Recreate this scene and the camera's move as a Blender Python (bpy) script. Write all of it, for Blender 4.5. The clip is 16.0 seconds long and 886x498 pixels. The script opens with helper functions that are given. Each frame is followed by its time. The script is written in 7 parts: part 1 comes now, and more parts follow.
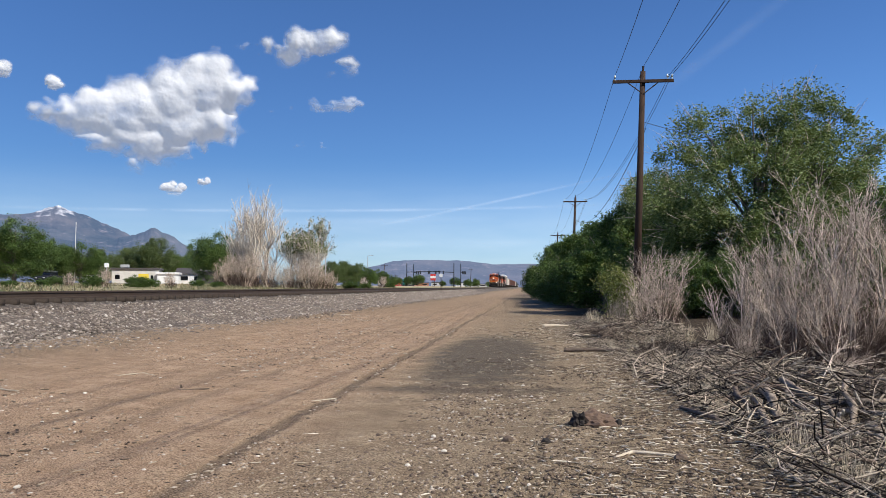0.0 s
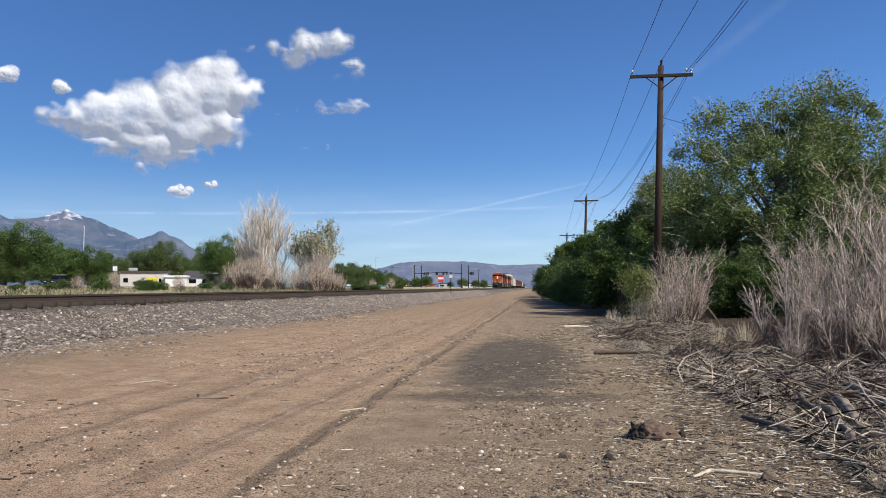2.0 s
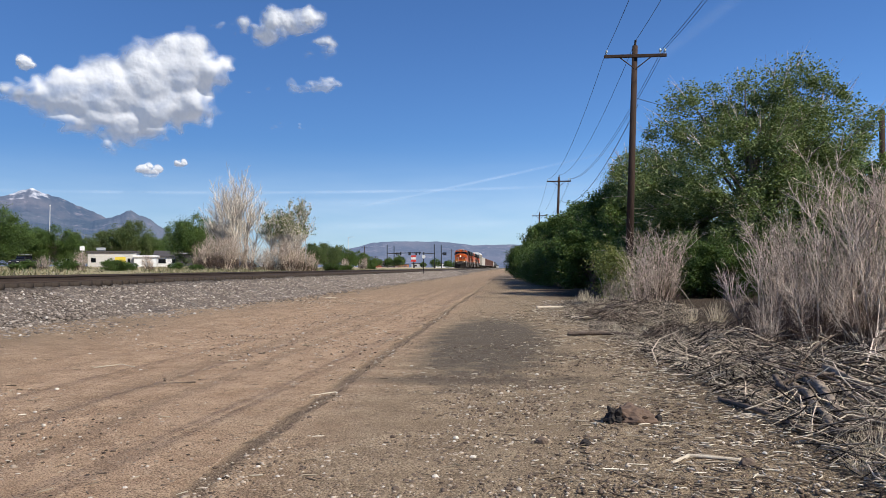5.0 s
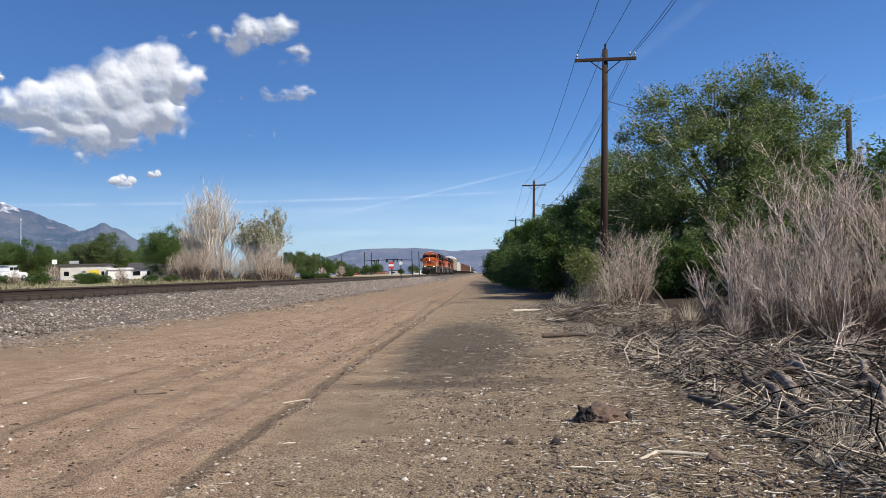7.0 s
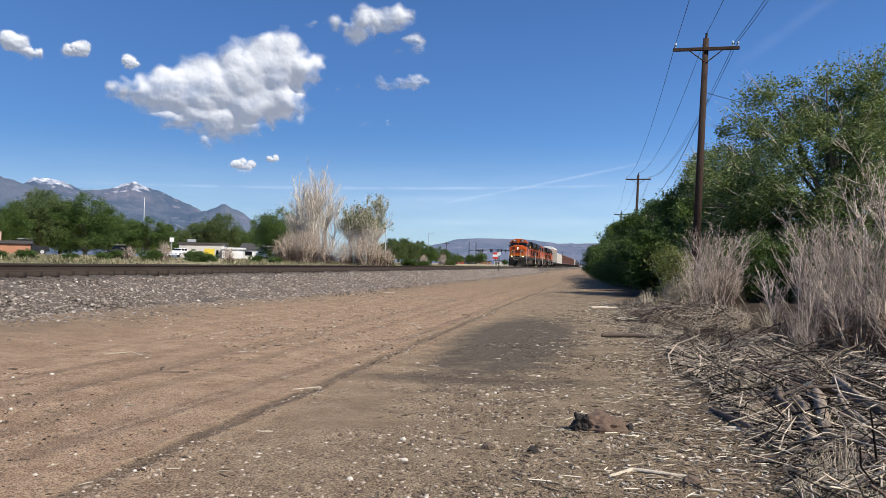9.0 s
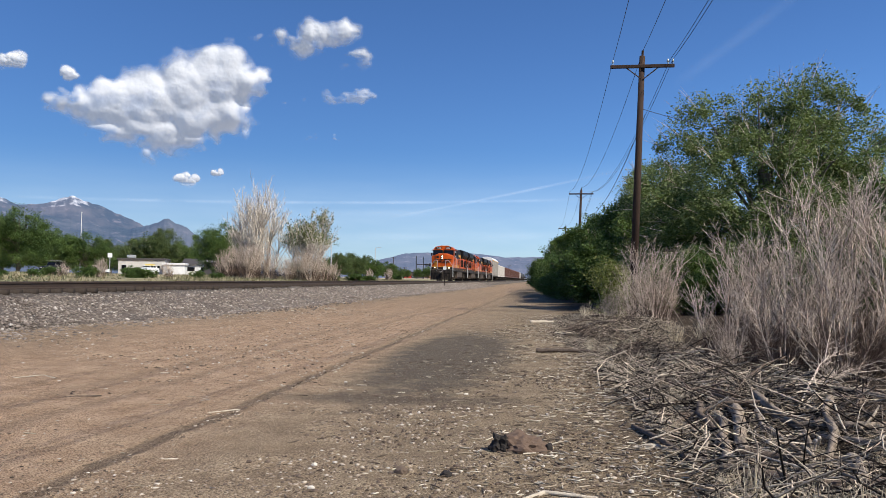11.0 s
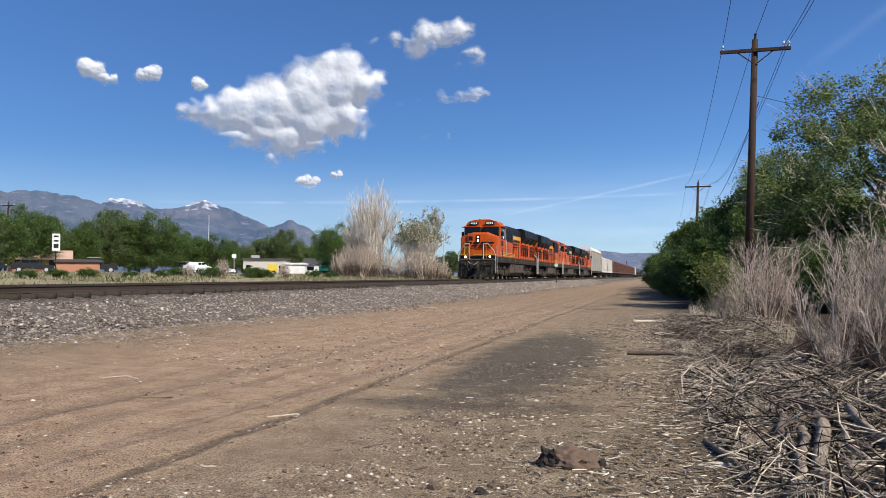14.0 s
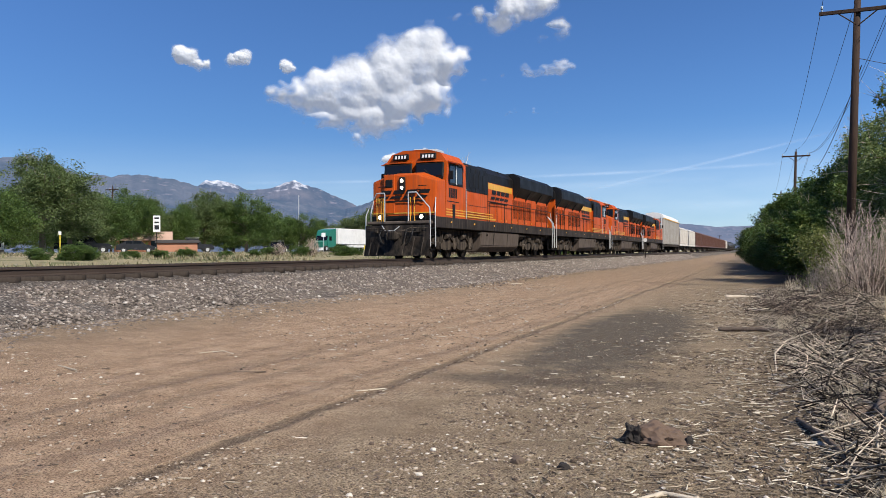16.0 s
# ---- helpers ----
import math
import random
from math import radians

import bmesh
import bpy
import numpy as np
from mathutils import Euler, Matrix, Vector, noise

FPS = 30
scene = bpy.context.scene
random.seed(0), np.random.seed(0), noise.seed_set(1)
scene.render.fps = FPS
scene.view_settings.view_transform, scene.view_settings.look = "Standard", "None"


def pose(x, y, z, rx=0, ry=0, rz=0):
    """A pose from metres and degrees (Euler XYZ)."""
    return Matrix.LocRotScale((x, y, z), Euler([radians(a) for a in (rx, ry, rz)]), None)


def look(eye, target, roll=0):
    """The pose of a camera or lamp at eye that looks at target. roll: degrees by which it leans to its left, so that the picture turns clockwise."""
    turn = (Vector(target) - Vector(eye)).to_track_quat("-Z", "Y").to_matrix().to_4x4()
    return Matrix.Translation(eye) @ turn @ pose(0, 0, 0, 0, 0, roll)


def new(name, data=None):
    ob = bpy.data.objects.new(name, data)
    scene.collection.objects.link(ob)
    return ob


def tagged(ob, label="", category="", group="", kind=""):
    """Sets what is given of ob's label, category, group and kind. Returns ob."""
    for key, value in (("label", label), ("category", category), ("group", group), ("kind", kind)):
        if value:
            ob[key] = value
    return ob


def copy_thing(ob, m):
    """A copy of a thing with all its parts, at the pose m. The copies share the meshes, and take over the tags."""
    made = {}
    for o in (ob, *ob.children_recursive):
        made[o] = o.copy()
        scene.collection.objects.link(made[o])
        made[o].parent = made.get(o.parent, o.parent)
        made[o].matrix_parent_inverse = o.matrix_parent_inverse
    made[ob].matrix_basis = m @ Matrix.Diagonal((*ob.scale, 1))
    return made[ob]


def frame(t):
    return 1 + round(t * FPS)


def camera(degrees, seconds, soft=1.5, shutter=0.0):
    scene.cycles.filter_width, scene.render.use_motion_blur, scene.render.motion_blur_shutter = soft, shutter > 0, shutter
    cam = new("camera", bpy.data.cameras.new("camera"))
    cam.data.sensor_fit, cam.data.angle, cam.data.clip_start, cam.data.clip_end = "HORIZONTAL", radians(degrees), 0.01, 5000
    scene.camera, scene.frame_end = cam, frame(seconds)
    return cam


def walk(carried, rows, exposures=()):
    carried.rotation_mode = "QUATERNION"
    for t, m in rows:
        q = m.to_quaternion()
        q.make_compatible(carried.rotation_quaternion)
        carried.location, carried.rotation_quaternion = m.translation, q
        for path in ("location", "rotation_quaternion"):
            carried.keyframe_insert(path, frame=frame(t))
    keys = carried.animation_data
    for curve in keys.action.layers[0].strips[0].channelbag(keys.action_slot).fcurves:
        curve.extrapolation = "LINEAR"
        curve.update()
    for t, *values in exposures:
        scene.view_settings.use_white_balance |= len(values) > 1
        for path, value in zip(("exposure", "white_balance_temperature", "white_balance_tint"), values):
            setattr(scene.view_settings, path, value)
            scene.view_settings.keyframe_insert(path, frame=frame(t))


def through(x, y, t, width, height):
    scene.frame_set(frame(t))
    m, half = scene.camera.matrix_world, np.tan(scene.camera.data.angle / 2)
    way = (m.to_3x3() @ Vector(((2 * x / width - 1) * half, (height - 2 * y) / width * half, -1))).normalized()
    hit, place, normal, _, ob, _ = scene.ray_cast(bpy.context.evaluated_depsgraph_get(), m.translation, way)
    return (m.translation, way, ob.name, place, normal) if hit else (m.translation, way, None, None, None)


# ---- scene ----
cam = camera(58.2, 16.0, 0.7)
PATH = [
    (0, (-0.106, -1.123, 1.359), (-0.325, 0.863, 1.454), 0.1),
    (0.5, (-0.192, -1.025, 1.344), (-0.428, 0.959, 1.416), 1.0),
    (1, (-0.254, -0.854, 1.339), (-0.492, 1.13, 1.425), 1.0),
    (1.5, (-0.333, -0.639, 1.34), (-0.563, 1.345, 1.457), 0.8),
    (2, (-0.509, -0.46, 1.346), (-0.745, 1.524, 1.444), -0.3),
    (2.5, (-0.564, -0.338, 1.353), (-0.752, 1.651, 1.431), 0.3),
    (3, (-0.516, -0.298, 1.354), (-0.685, 1.694, 1.416), 1.0),
    (5.5, (-0.552, -0.263, 1.364), (-0.714, 1.73, 1.412), -0.6),
    (6, (-0.565, -0.253, 1.361), (-0.705, 1.742, 1.412), -0.7),
    (6.5, (-0.583, -0.296, 1.353), (-0.69, 1.701, 1.399), -1.1),
    (7, (-0.459, -0.287, 1.34), (-0.571, 1.709, 1.402), -1.5),
    (7.5, (-0.174, -0.216, 1.303), (-0.283, 1.78, 1.374), -1.7),
    (8, (0.02, -0.075, 1.294), (-0.05, 1.922, 1.367), -3.0),
    (8.5, (0.227, 0.044, 1.311), (0.105, 2.039, 1.386), -1.9),
    (9, (0.452, 0.111, 1.355), (0.074, 2.075, 1.394), 0.9),
    (9.5, (0.526, 0.121, 1.373), (0.134, 2.081, 1.421), 0.5),
    (10, (0.521, 0.181, 1.374), (0.255, 2.162, 1.445), 0.6),
    (10.2, (0.529, 0.196, 1.372), (0.288, 2.18, 1.447), 0.7),
    (12.3, (0.957, 0.564, 1.42), (0.673, 2.543, 1.495), 0.7),
    (12.5, (0.976, 0.599, 1.408), (0.671, 2.574, 1.479), 1.2),
    (13, (1.162, 0.684, 1.438), (0.741, 2.638, 1.511), 1.2),
    (13.5, (1.17, 0.718, 1.442), (0.689, 2.658, 1.512), 0.6),
    (14, (1.193, 0.734, 1.441), (0.66, 2.66, 1.509), 0.1),
    (14.5, (1.211, 0.756, 1.431), (0.658, 2.677, 1.482), -0.1),
    (15, (1.213, 0.75, 1.429), (0.639, 2.666, 1.452), -0.2),
    (15.5, (1.227, 0.732, 1.44), (0.6, 2.631, 1.445), -0.5),
    (16, (1.235, 0.716, 1.443), (0.497, 2.575, 1.453), -0.5),
]
walk(cam, [(t, look(eye, target, roll)) for t, eye, target, roll in PATH])

# ---- world, sun, exposure ----
SUN_AZ, SUN_EL = 122.0, 44.0      # clockwise from the track's direction, degrees
world = bpy.data.worlds.new("world")
scene.world = world
world.use_nodes = True
_nt = world.node_tree
_bg = _nt.nodes["Background"]
_sky = _nt.nodes.new("ShaderNodeTexSky")
_sky.sky_type = "NISHITA"
_sky.sun_disc = False
_sky.sun_elevation, _sky.sun_rotation = radians(SUN_EL), radians(-SUN_AZ)
_sky.altitude, _sky.air_density, _sky.dust_density, _sky.ozone_density = 1800, 1.2, 0.15, 3.5
_tint = _nt.nodes.new("ShaderNodeMix")
_tint.data_type, _tint.blend_type = "RGBA", "MULTIPLY"
_tint.inputs[0].default_value = 1.0
_tint.inputs[7].default_value = (0.62, 0.92, 1.34, 1)      # clear, dry mountain air
_nt.links.new(_sky.outputs[0], _tint.inputs[6])
_nt.links.new(_tint.outputs[2], _bg.inputs[0])
_bg.inputs[1].default_value = 0.07
_sd = Vector((math.sin(radians(SUN_AZ)) * math.cos(radians(SUN_EL)), math.cos(radians(SUN_AZ)) * math.cos(radians(SUN_EL)), math.sin(radians(SUN_EL))))
sun = new("sun", bpy.data.lights.new("sun", "SUN"))
sun.data.energy, sun.data.angle, sun.data.color = 5.4, radians(0.4), (1.0, 0.95, 0.87)
sun.matrix_basis = look(_sd * 100, (0, 0, 0))
scene.view_settings.exposure = 0.3

# ---- mesh helpers ----
RNG = np.random.default_rng(7)


def mesh_of(name, verts, faces, mats=(), smooth=False, index=None):
    """A mesh from numpy arrays; faces is an (n, 3) or (n, 4) array or a list of such arrays."""
    me = bpy.data.meshes.new(name)
    parts = faces if isinstance(faces, list) else [faces]
    parts = [np.asarray(f, dtype=np.int32) for f in parts if len(f)]
    loops = np.concatenate([f.ravel() for f in parts])
    sizes = np.concatenate([np.full(len(f), f.shape[1], dtype=np.int32) for f in parts])
    starts = np.concatenate([[0], np.cumsum(sizes)[:-1]]).astype(np.int32)
    v = np.asarray(verts, dtype=np.float32)
    me.vertices.add(len(v))
    me.vertices.foreach_set("co", v.ravel())
    me.loops.add(len(loops))
    me.loops.foreach_set("vertex_index", loops)
    me.polygons.add(len(sizes))
    me.polygons.foreach_set("loop_start", starts)
    me.polygons.foreach_set("loop_total", sizes)
    if index is not None:
        me.polygons.foreach_set("material_index", np.asarray(index, dtype=np.int32))
    if smooth:
        me.polygons.foreach_set("use_smooth", np.ones(len(sizes), dtype=bool))
    me.update(calc_edges=True)
    me.validate()
    for m in mats:
        me.materials.append(m)
    return me


def arr(name, verts, faces, material, parent=None, label="", smooth=False):
    ob = new(name, mesh_of(name, verts, faces, [material], smooth))
    if parent:
        ob.parent = parent
    return tagged(ob, label)


def part(name, bm, material, parent=None, label="", smooth=False):
    """Links a bmesh as one mesh object, under a thing or a part if one is given."""
    me = bpy.data.meshes.new(name)
    for f in bm.faces:
        f.smooth = smooth
    bm.normal_update()
    bm.to_mesh(me)
    bm.free()
    me.materials.append(material)
    ob = new(name, me)
    if parent:
        ob.parent = parent
    return tagged(ob, label)


def empty(name, m=None):
    ob = new(name)
    ob.empty_display_size = 0.2
    if m is not None:
        ob.matrix_basis = m
    return ob


def box(bm, c, s, bevel=0.0, rot=None):
    """A box of size s round c in bm, with bevelled edges."""
    g = bmesh.ops.create_cube(bm, size=1.0)
    vs = g["verts"]
    m = Matrix.Translation(c) @ (rot.to_4x4() if rot else Matrix.Identity(4)) @ Matrix.Diagonal((*s, 1))
    bmesh.ops.transform(bm, matrix=m, verts=vs)
    if bevel > 0:
        es = list({e for v in vs for e in v.link_edges})
        bmesh.ops.bevel(bm, geom=es, offset=bevel, segments=1, affect="EDGES", profile=0.5)
    return bm


def bx(c, s, bevel=0.0, rot=None):
    return box(bmesh.new(), c, s, bevel, rot)


def rod(bm, a, b, r, sides=8, r2=None):
    """A round bar from a to b in bm."""
    a, b = Vector(a), Vector(b)
    d = b - a
    m = Matrix.Translation((a + b) / 2) @ d.to_track_quat("Z", "Y").to_matrix().to_4x4()
    bmesh.ops.create_cone(bm, cap_ends=True, segments=sides, radius1=r, radius2=r if r2 is None else r2, depth=d.length, matrix=m)
    return bm


def bent(bm, pts, r, sides=6):
    for a, b in zip(pts[:-1], pts[1:]):
        rod(bm, a, b, r, sides)
    return bm


def prism(bm, poly, axis, lo, hi):
    """Extrudes a closed outline of 2D points along an axis ('x', 'y' or 'z') from lo to hi."""
    def at(p, h):
        return {"x": (h, p[0], p[1]), "y": (p[0], h, p[1]), "z": (p[0], p[1], h)}[axis]
    a = [bm.verts.new(at(p, lo)) for p in poly]
    b = [bm.verts.new(at(p, hi)) for p in poly]
    fs = [bm.faces.new(a), bm.faces.new(b[::-1])]
    n = len(poly)
    for i in range(n):
        fs.append(bm.faces.new((a[i], b[i], b[(i + 1) % n], a[(i + 1) % n])))
    bmesh.ops.recalc_face_normals(bm, faces=fs)
    return bm


def tubes(paths, radii, sides=4):
    """Many thin tapering tubes at once: paths (n, k, 3), radii (n, k). Returns verts, faces."""
    P = np.asarray(paths, float)
    R = np.asarray(radii, float)
    n, k, _ = P.shape
    T = np.gradient(P, axis=1)
    T /= np.linalg.norm(T, axis=2, keepdims=True) + 1e-9
    ref = np.where(np.abs(T[..., 2:3]) > 0.9, np.array([1.0, 0, 0]), np.array([0, 0, 1.0]))
    U = np.cross(T, ref)
    U /= np.linalg.norm(U, axis=2, keepdims=True) + 1e-9
    W = np.cross(T, U)
    ang = np.arange(sides) * 2 * np.pi / sides
    V = P[:, :, None, :] + R[:, :, None, None] * (np.cos(ang)[None, None, :, None] * U[:, :, None, :] + np.sin(ang)[None, None, :, None] * W[:, :, None, :])
    base = (np.arange(n) * k * sides)[:, None, None]
    ring = (np.arange(k - 1) * sides)[None, :, None]
    j = np.arange(sides)[None, None, :]
    j2 = (j + 1) % sides
    F = np.stack([base + ring + j, base + ring + j2, base + ring + sides + j2, base + ring + sides + j], axis=-1).reshape(-1, 4)
    return V.reshape(-1, 3), F


def join(*chunks):
    vs, fs, o = [], [], 0
    for v, f in chunks:
        vs.append(v)
        fs.append(np.asarray(f) + o)
        o += len(v)
    return np.concatenate(vs), np.concatenate(fs)


def ground_z(x, y):
    """Height of the land: a flat dirt lane, a rise to the track bed, a meadow and a road beyond it."""
    xs = [-4500, -120, -58, -30, -17.5, -13, -9.4, -6, -2, 6, 20, 4500]
    zs = [3.5, 2.1, 1.75, 1.2, 0.72, 0.6, 0.27, 0.10, 0.0, 0.05, 0.25, 2.0]
    return np.interp(x, xs, zs) + 0.0 * np.asarray(y)
# ---- materials ----
def material(name, build):
    m = bpy.data.materials.new(name)
    m.use_nodes = True
    nt = m.node_tree
    nt.nodes.clear()
    out = nt.nodes.new("ShaderNodeOutputMaterial")
    N = Nodes(nt)
    nt.links.new(build(N), out.inputs["Surface"])
    return m


class Nodes:
    def __init__(self, nt):
        self.nt = nt

    def node(self, kind, ins=None, **props):
        n = self.nt.nodes.new(kind)
        for k, v in props.items():
            setattr(n, k, v)
        for k, v in (ins or {}).items():
            self.put(n.inputs[k], v)
        return n

    def put(self, socket, v):
        if isinstance(v, bpy.types.NodeSocket):
            self.nt.links.new(v, socket)
        elif isinstance(v, tuple) and len(v) == 3 and socket.type == "RGBA":
            socket.default_value = (*v, 1)
        else:
            socket.default_value = v

    def coord(self, which="Object"):
        return self.node("ShaderNodeTexCoord").outputs[which]

    def stretch(self, vec, s):
        return self.node("ShaderNodeMapping", {"Vector": vec, "Scale": s}).outputs[0]

    def noise(self, vec, scale, detail=4.0, rough=0.55, distortion=0.0):
        return self.node("ShaderNodeTexNoise", {"Vector": vec, "Scale": scale, "Detail": detail, "Roughness": rough, "Distortion": distortion}).outputs[0]

    def voronoi(self, vec, scale, out="Distance", feature="F1"):
        return self.node("ShaderNodeTexVoronoi", {"Vector": vec, "Scale": scale}, feature=feature).outputs[out]

    def ramp(self, fac, stops, ease="LINEAR"):
        n = self.node("ShaderNodeValToRGB", {"Fac": fac})
        r = n.color_ramp
        r.interpolation = ease
        while len(r.elements) < len(stops):
            r.elements.new(0.5)
        for e, (p, c) in zip(r.elements, stops):
            e.position = p
            e.color = (*c, 1) if isinstance(c, tuple) else (c, c, c, 1)
        return n.outputs[0]

    def mix(self, fac, a, b, blend="MIX"):
        n = self.node("ShaderNodeMix", None, data_type="RGBA", blend_type=blend)
        for k, v in ((0, fac), (6, a), (7, b)):
            self.put(n.inputs[k], v)
        return n.outputs[2]

    def math(self, op, a, b=0.0, c=0.0):
        n = self.node("ShaderNodeMath", None, operation=op)
        for i, v in enumerate((a, b, c)):
            self.put(n.inputs[i], v)
        return n.outputs[0]

    def span(self, v, lo, hi, a=0.0, b=1.0):
        return self.node("ShaderNodeMapRange", {0: v, 1: lo, 2: hi, 3: a, 4: b}).outputs[0]

    def xyz(self, vec):
        return self.node("ShaderNodeSeparateXYZ", {0: vec}).outputs

    def bump(self, height, strength=0.3, distance=0.02):
        return self.node("ShaderNodeBump", {"Height": height, "Strength": strength, "Distance": distance}).outputs[0]

    def surface(self, color, rough=0.7, metal=0.0, normal=None, spec=0.5, **more):
        ins = {"Base Color": color, "Roughness": rough, "Metallic": metal, "Specular IOR Level": spec}
        if normal is not None:
            ins["Normal"] = normal
        ins.update(more)
        return self.node("ShaderNodeBsdfPrincipled", ins).outputs[0]


def worn(name, color, rough=0.6, metal=0.0, dirt=(0.10, 0.085, 0.07), amount=0.35, scale=1.2, grain=14.0, bump=0.15, spec=0.4):
    """Painted or plain stuff with stains at two scales and a fine relief."""
    def build(N):
        v = N.coord()
        a, b = N.noise(v, scale, 5), N.noise(v, grain, 4)
        mask = N.ramp(a, [(0.42, 0.0), (0.72, 1.0)])
        f = N.math("MULTIPLY", N.math("MULTIPLY_ADD", mask, 0.75, 0.25), amount)
        c = N.mix(f, color, dirt)
        c = N.mix(N.span(b, 0.3, 0.7, 0.0, 0.25), c, tuple(x * 0.72 for x in color))
        return N.surface(c, N.span(a, 0.3, 0.7, rough * 0.85, min(1, rough * 1.15)), metal, N.bump(b, bump, 0.01), spec)
    return material(name, build)


def leafy(name, c1, c2, c3, through=0.35):
    """Leaves: colours vary leaf by leaf, some light shines through."""
    def build(N):
        r = N.node("ShaderNodeNewGeometry").outputs["Random Per Island"]
        big = N.noise(N.coord(), 0.5, 3)
        c = N.ramp(N.math("MULTIPLY_ADD", big, 0.6, N.math("MULTIPLY_ADD", r, 0.7, -0.22)), [(0.1, c1), (0.5, c2), (0.9, c3)])
        d = N.surface(c, 0.55, 0, None, 0.25)
        t = N.node("ShaderNodeBsdfTranslucent", {"Color": N.mix(0.35, c, (0.30, 0.36, 0.05))}).outputs[0]
        return N.node("ShaderNodeMixShader", {0: through, 1: d, 2: t}).outputs[0]
    return material(name, build)


def bark(name, c1, c2, scale=6.0, grain=(1, 1, 0.18), lo=0.25, hi=0.75):
    def build(N):
        v = N.stretch(N.coord(), grain)
        n = N.noise(v, scale * 3, 6, 0.65)
        r = N.node("ShaderNodeNewGeometry").outputs["Random Per Island"]
        c = N.mix(N.ramp(N.math("MULTIPLY_ADD", r, 0.5, N.math("MULTIPLY", n, 0.6)), [(lo, 0.0), (hi, 1.0)]), c1, c2)
        return N.surface(c, 0.85, 0, N.bump(n, 0.8, 0.03), 0.2)
    return material(name, build)


def dirt_build(N):
    v = N.coord()
    x, y, z = N.xyz(v)
    big, mid, fine, grit = N.noise(v, 0.35, 5), N.noise(v, 2.2, 6, 0.6), N.noise(v, 14.0, 6, 0.65), N.noise(v, 70.0, 3, 0.6)
    wob = N.math("MULTIPLY_ADD", big, 3.0, -1.5)
    xw = N.math("ADD", x, wob)
    red = N.mix(N.ramp(mid, [(0.3, 0.0), (0.7, 1.0)]), (0.305, 0.197, 0.13), (0.495, 0.345, 0.244))
    grey = N.mix(N.ramp(mid, [(0.3, 0.0), (0.7, 1.0)]), (0.175, 0.13, 0.09), (0.345, 0.27, 0.19))
    lane = N.ramp(N.span(N.math("MULTIPLY_ADD", mid, 0.9, N.math("ADD", x, N.math("MULTIPLY_ADD", big, 1.2, -1.05))), -12, 3), [(0.0, 0.0), (0.17, 0.45), (0.3, 1.0), (0.6, 1.0), (0.68, 0.25), (0.8, 0.0)])
    c = N.mix(lane, grey, red)
    c = N.mix(N.ramp(N.span(N.math("MULTIPLY_ADD", mid, 1.5, xw), -12, -5.5), [(0.0, 0.75), (0.55, 0.6), (1.0, 0.0)]), c, N.mix(fine, (0.125, 0.09, 0.063), (0.23, 0.175, 0.125)))
    # long streaks left by wheels, and a dark oily patch
    sx = N.noise(N.node("ShaderNodeCombineXYZ", {0: N.math("MULTIPLY", x, 2.6), 1: N.math("MULTIPLY", y, 0.03), 2: 0.0}).outputs[0], 1.0, 5, 0.6)
    c = N.mix(N.ramp(sx, [(0.38, 0.24), (0.5, 0.0), (0.64, 0.22)]), c, (0.19, 0.13, 0.09))
    # narrow wheel ruts along the lane
    way = N.math("MULTIPLY_ADD", N.noise(N.node("ShaderNodeCombineXYZ", {0: 0.0, 1: y, 2: 0.0}).outputs[0], 0.13, 2), 0.5, -0.25)
    jag = N.math("MULTIPLY_ADD", fine, 0.10, N.math("MULTIPLY_ADD", mid, 0.16, -0.13))
    rut = 0.0
    for rx, half, deep in ((-2.5, 0.12, 0.8), (-3.95, 0.17, 0.34), (-4.65, 0.2, 0.28), (-6.2, 0.2, 0.14)):
        off = N.math("ABSOLUTE", N.math("ADD", N.math("SUBTRACT", x, rx), N.math("ADD", way, jag)))
        rut = N.math("MAXIMUM", rut, N.ramp(off, [(half * 0.35, deep), (half, 0.0)]))
    rut = N.math("MULTIPLY", rut, N.span(N.math("ADD", mid, big), 0.75, 1.15, 0.55, 1.0))
    c = N.mix(rut, c, (0.085, 0.062, 0.046))
    px = N.math("MULTIPLY", N.math("SUBTRACT", x, -0.95), 0.72)
    py = N.math("MULTIPLY", N.math("SUBTRACT", y, 15.2), 0.135)
    pd = N.math("SQRT", N.math("ADD", N.math("MULTIPLY", px, px), N.math("MULTIPLY", py, py)))
    patch = N.ramp(N.math("ADD", pd, N.math("MULTIPLY_ADD", mid, 0.9, -0.45)), [(0.6, 0.9), (1.0, 0.0)])
    c = N.mix(patch, c, N.mix(fine, (0.04, 0.036, 0.032), (0.095, 0.087, 0.078)))
    band = N.math("ABSOLUTE", N.math("SUBTRACT", N.math("ADD", y, N.math("MULTIPLY_ADD", mid, 0.7, -0.35)), 9.4))
    bandx = N.ramp(N.span(x, -3.2, 0.6), [(0.1, 0.0), (0.35, 0.8), (0.9, 0.7), (1.0, 0.0)])
    c = N.mix(N.math("MULTIPLY", N.ramp(band, [(0.16, 0.95), (0.5, 0.0)]), bandx), c, (0.075, 0.06, 0.05))
    c = N.mix(N.span(N.math("MULTIPLY_ADD", mid, 12.0, y), 20, 60, 0.0, 0.6), c, (0.17, 0.127, 0.092))
    # gravelly light flecks
    fl = N.voronoi(v, 26.0)
    c = N.mix(N.math("MULTIPLY", N.ramp(fl, [(0.10, 1.0), (0.2, 0.0)]), N.ramp(fine, [(0.5, 0.0), (0.62, 0.8)])), c, (0.42, 0.36, 0.29))
    c = N.mix(N.ramp(grit, [(0.36, 0.9), (0.52, 0.0)]), c, (0.055, 0.037, 0.025))
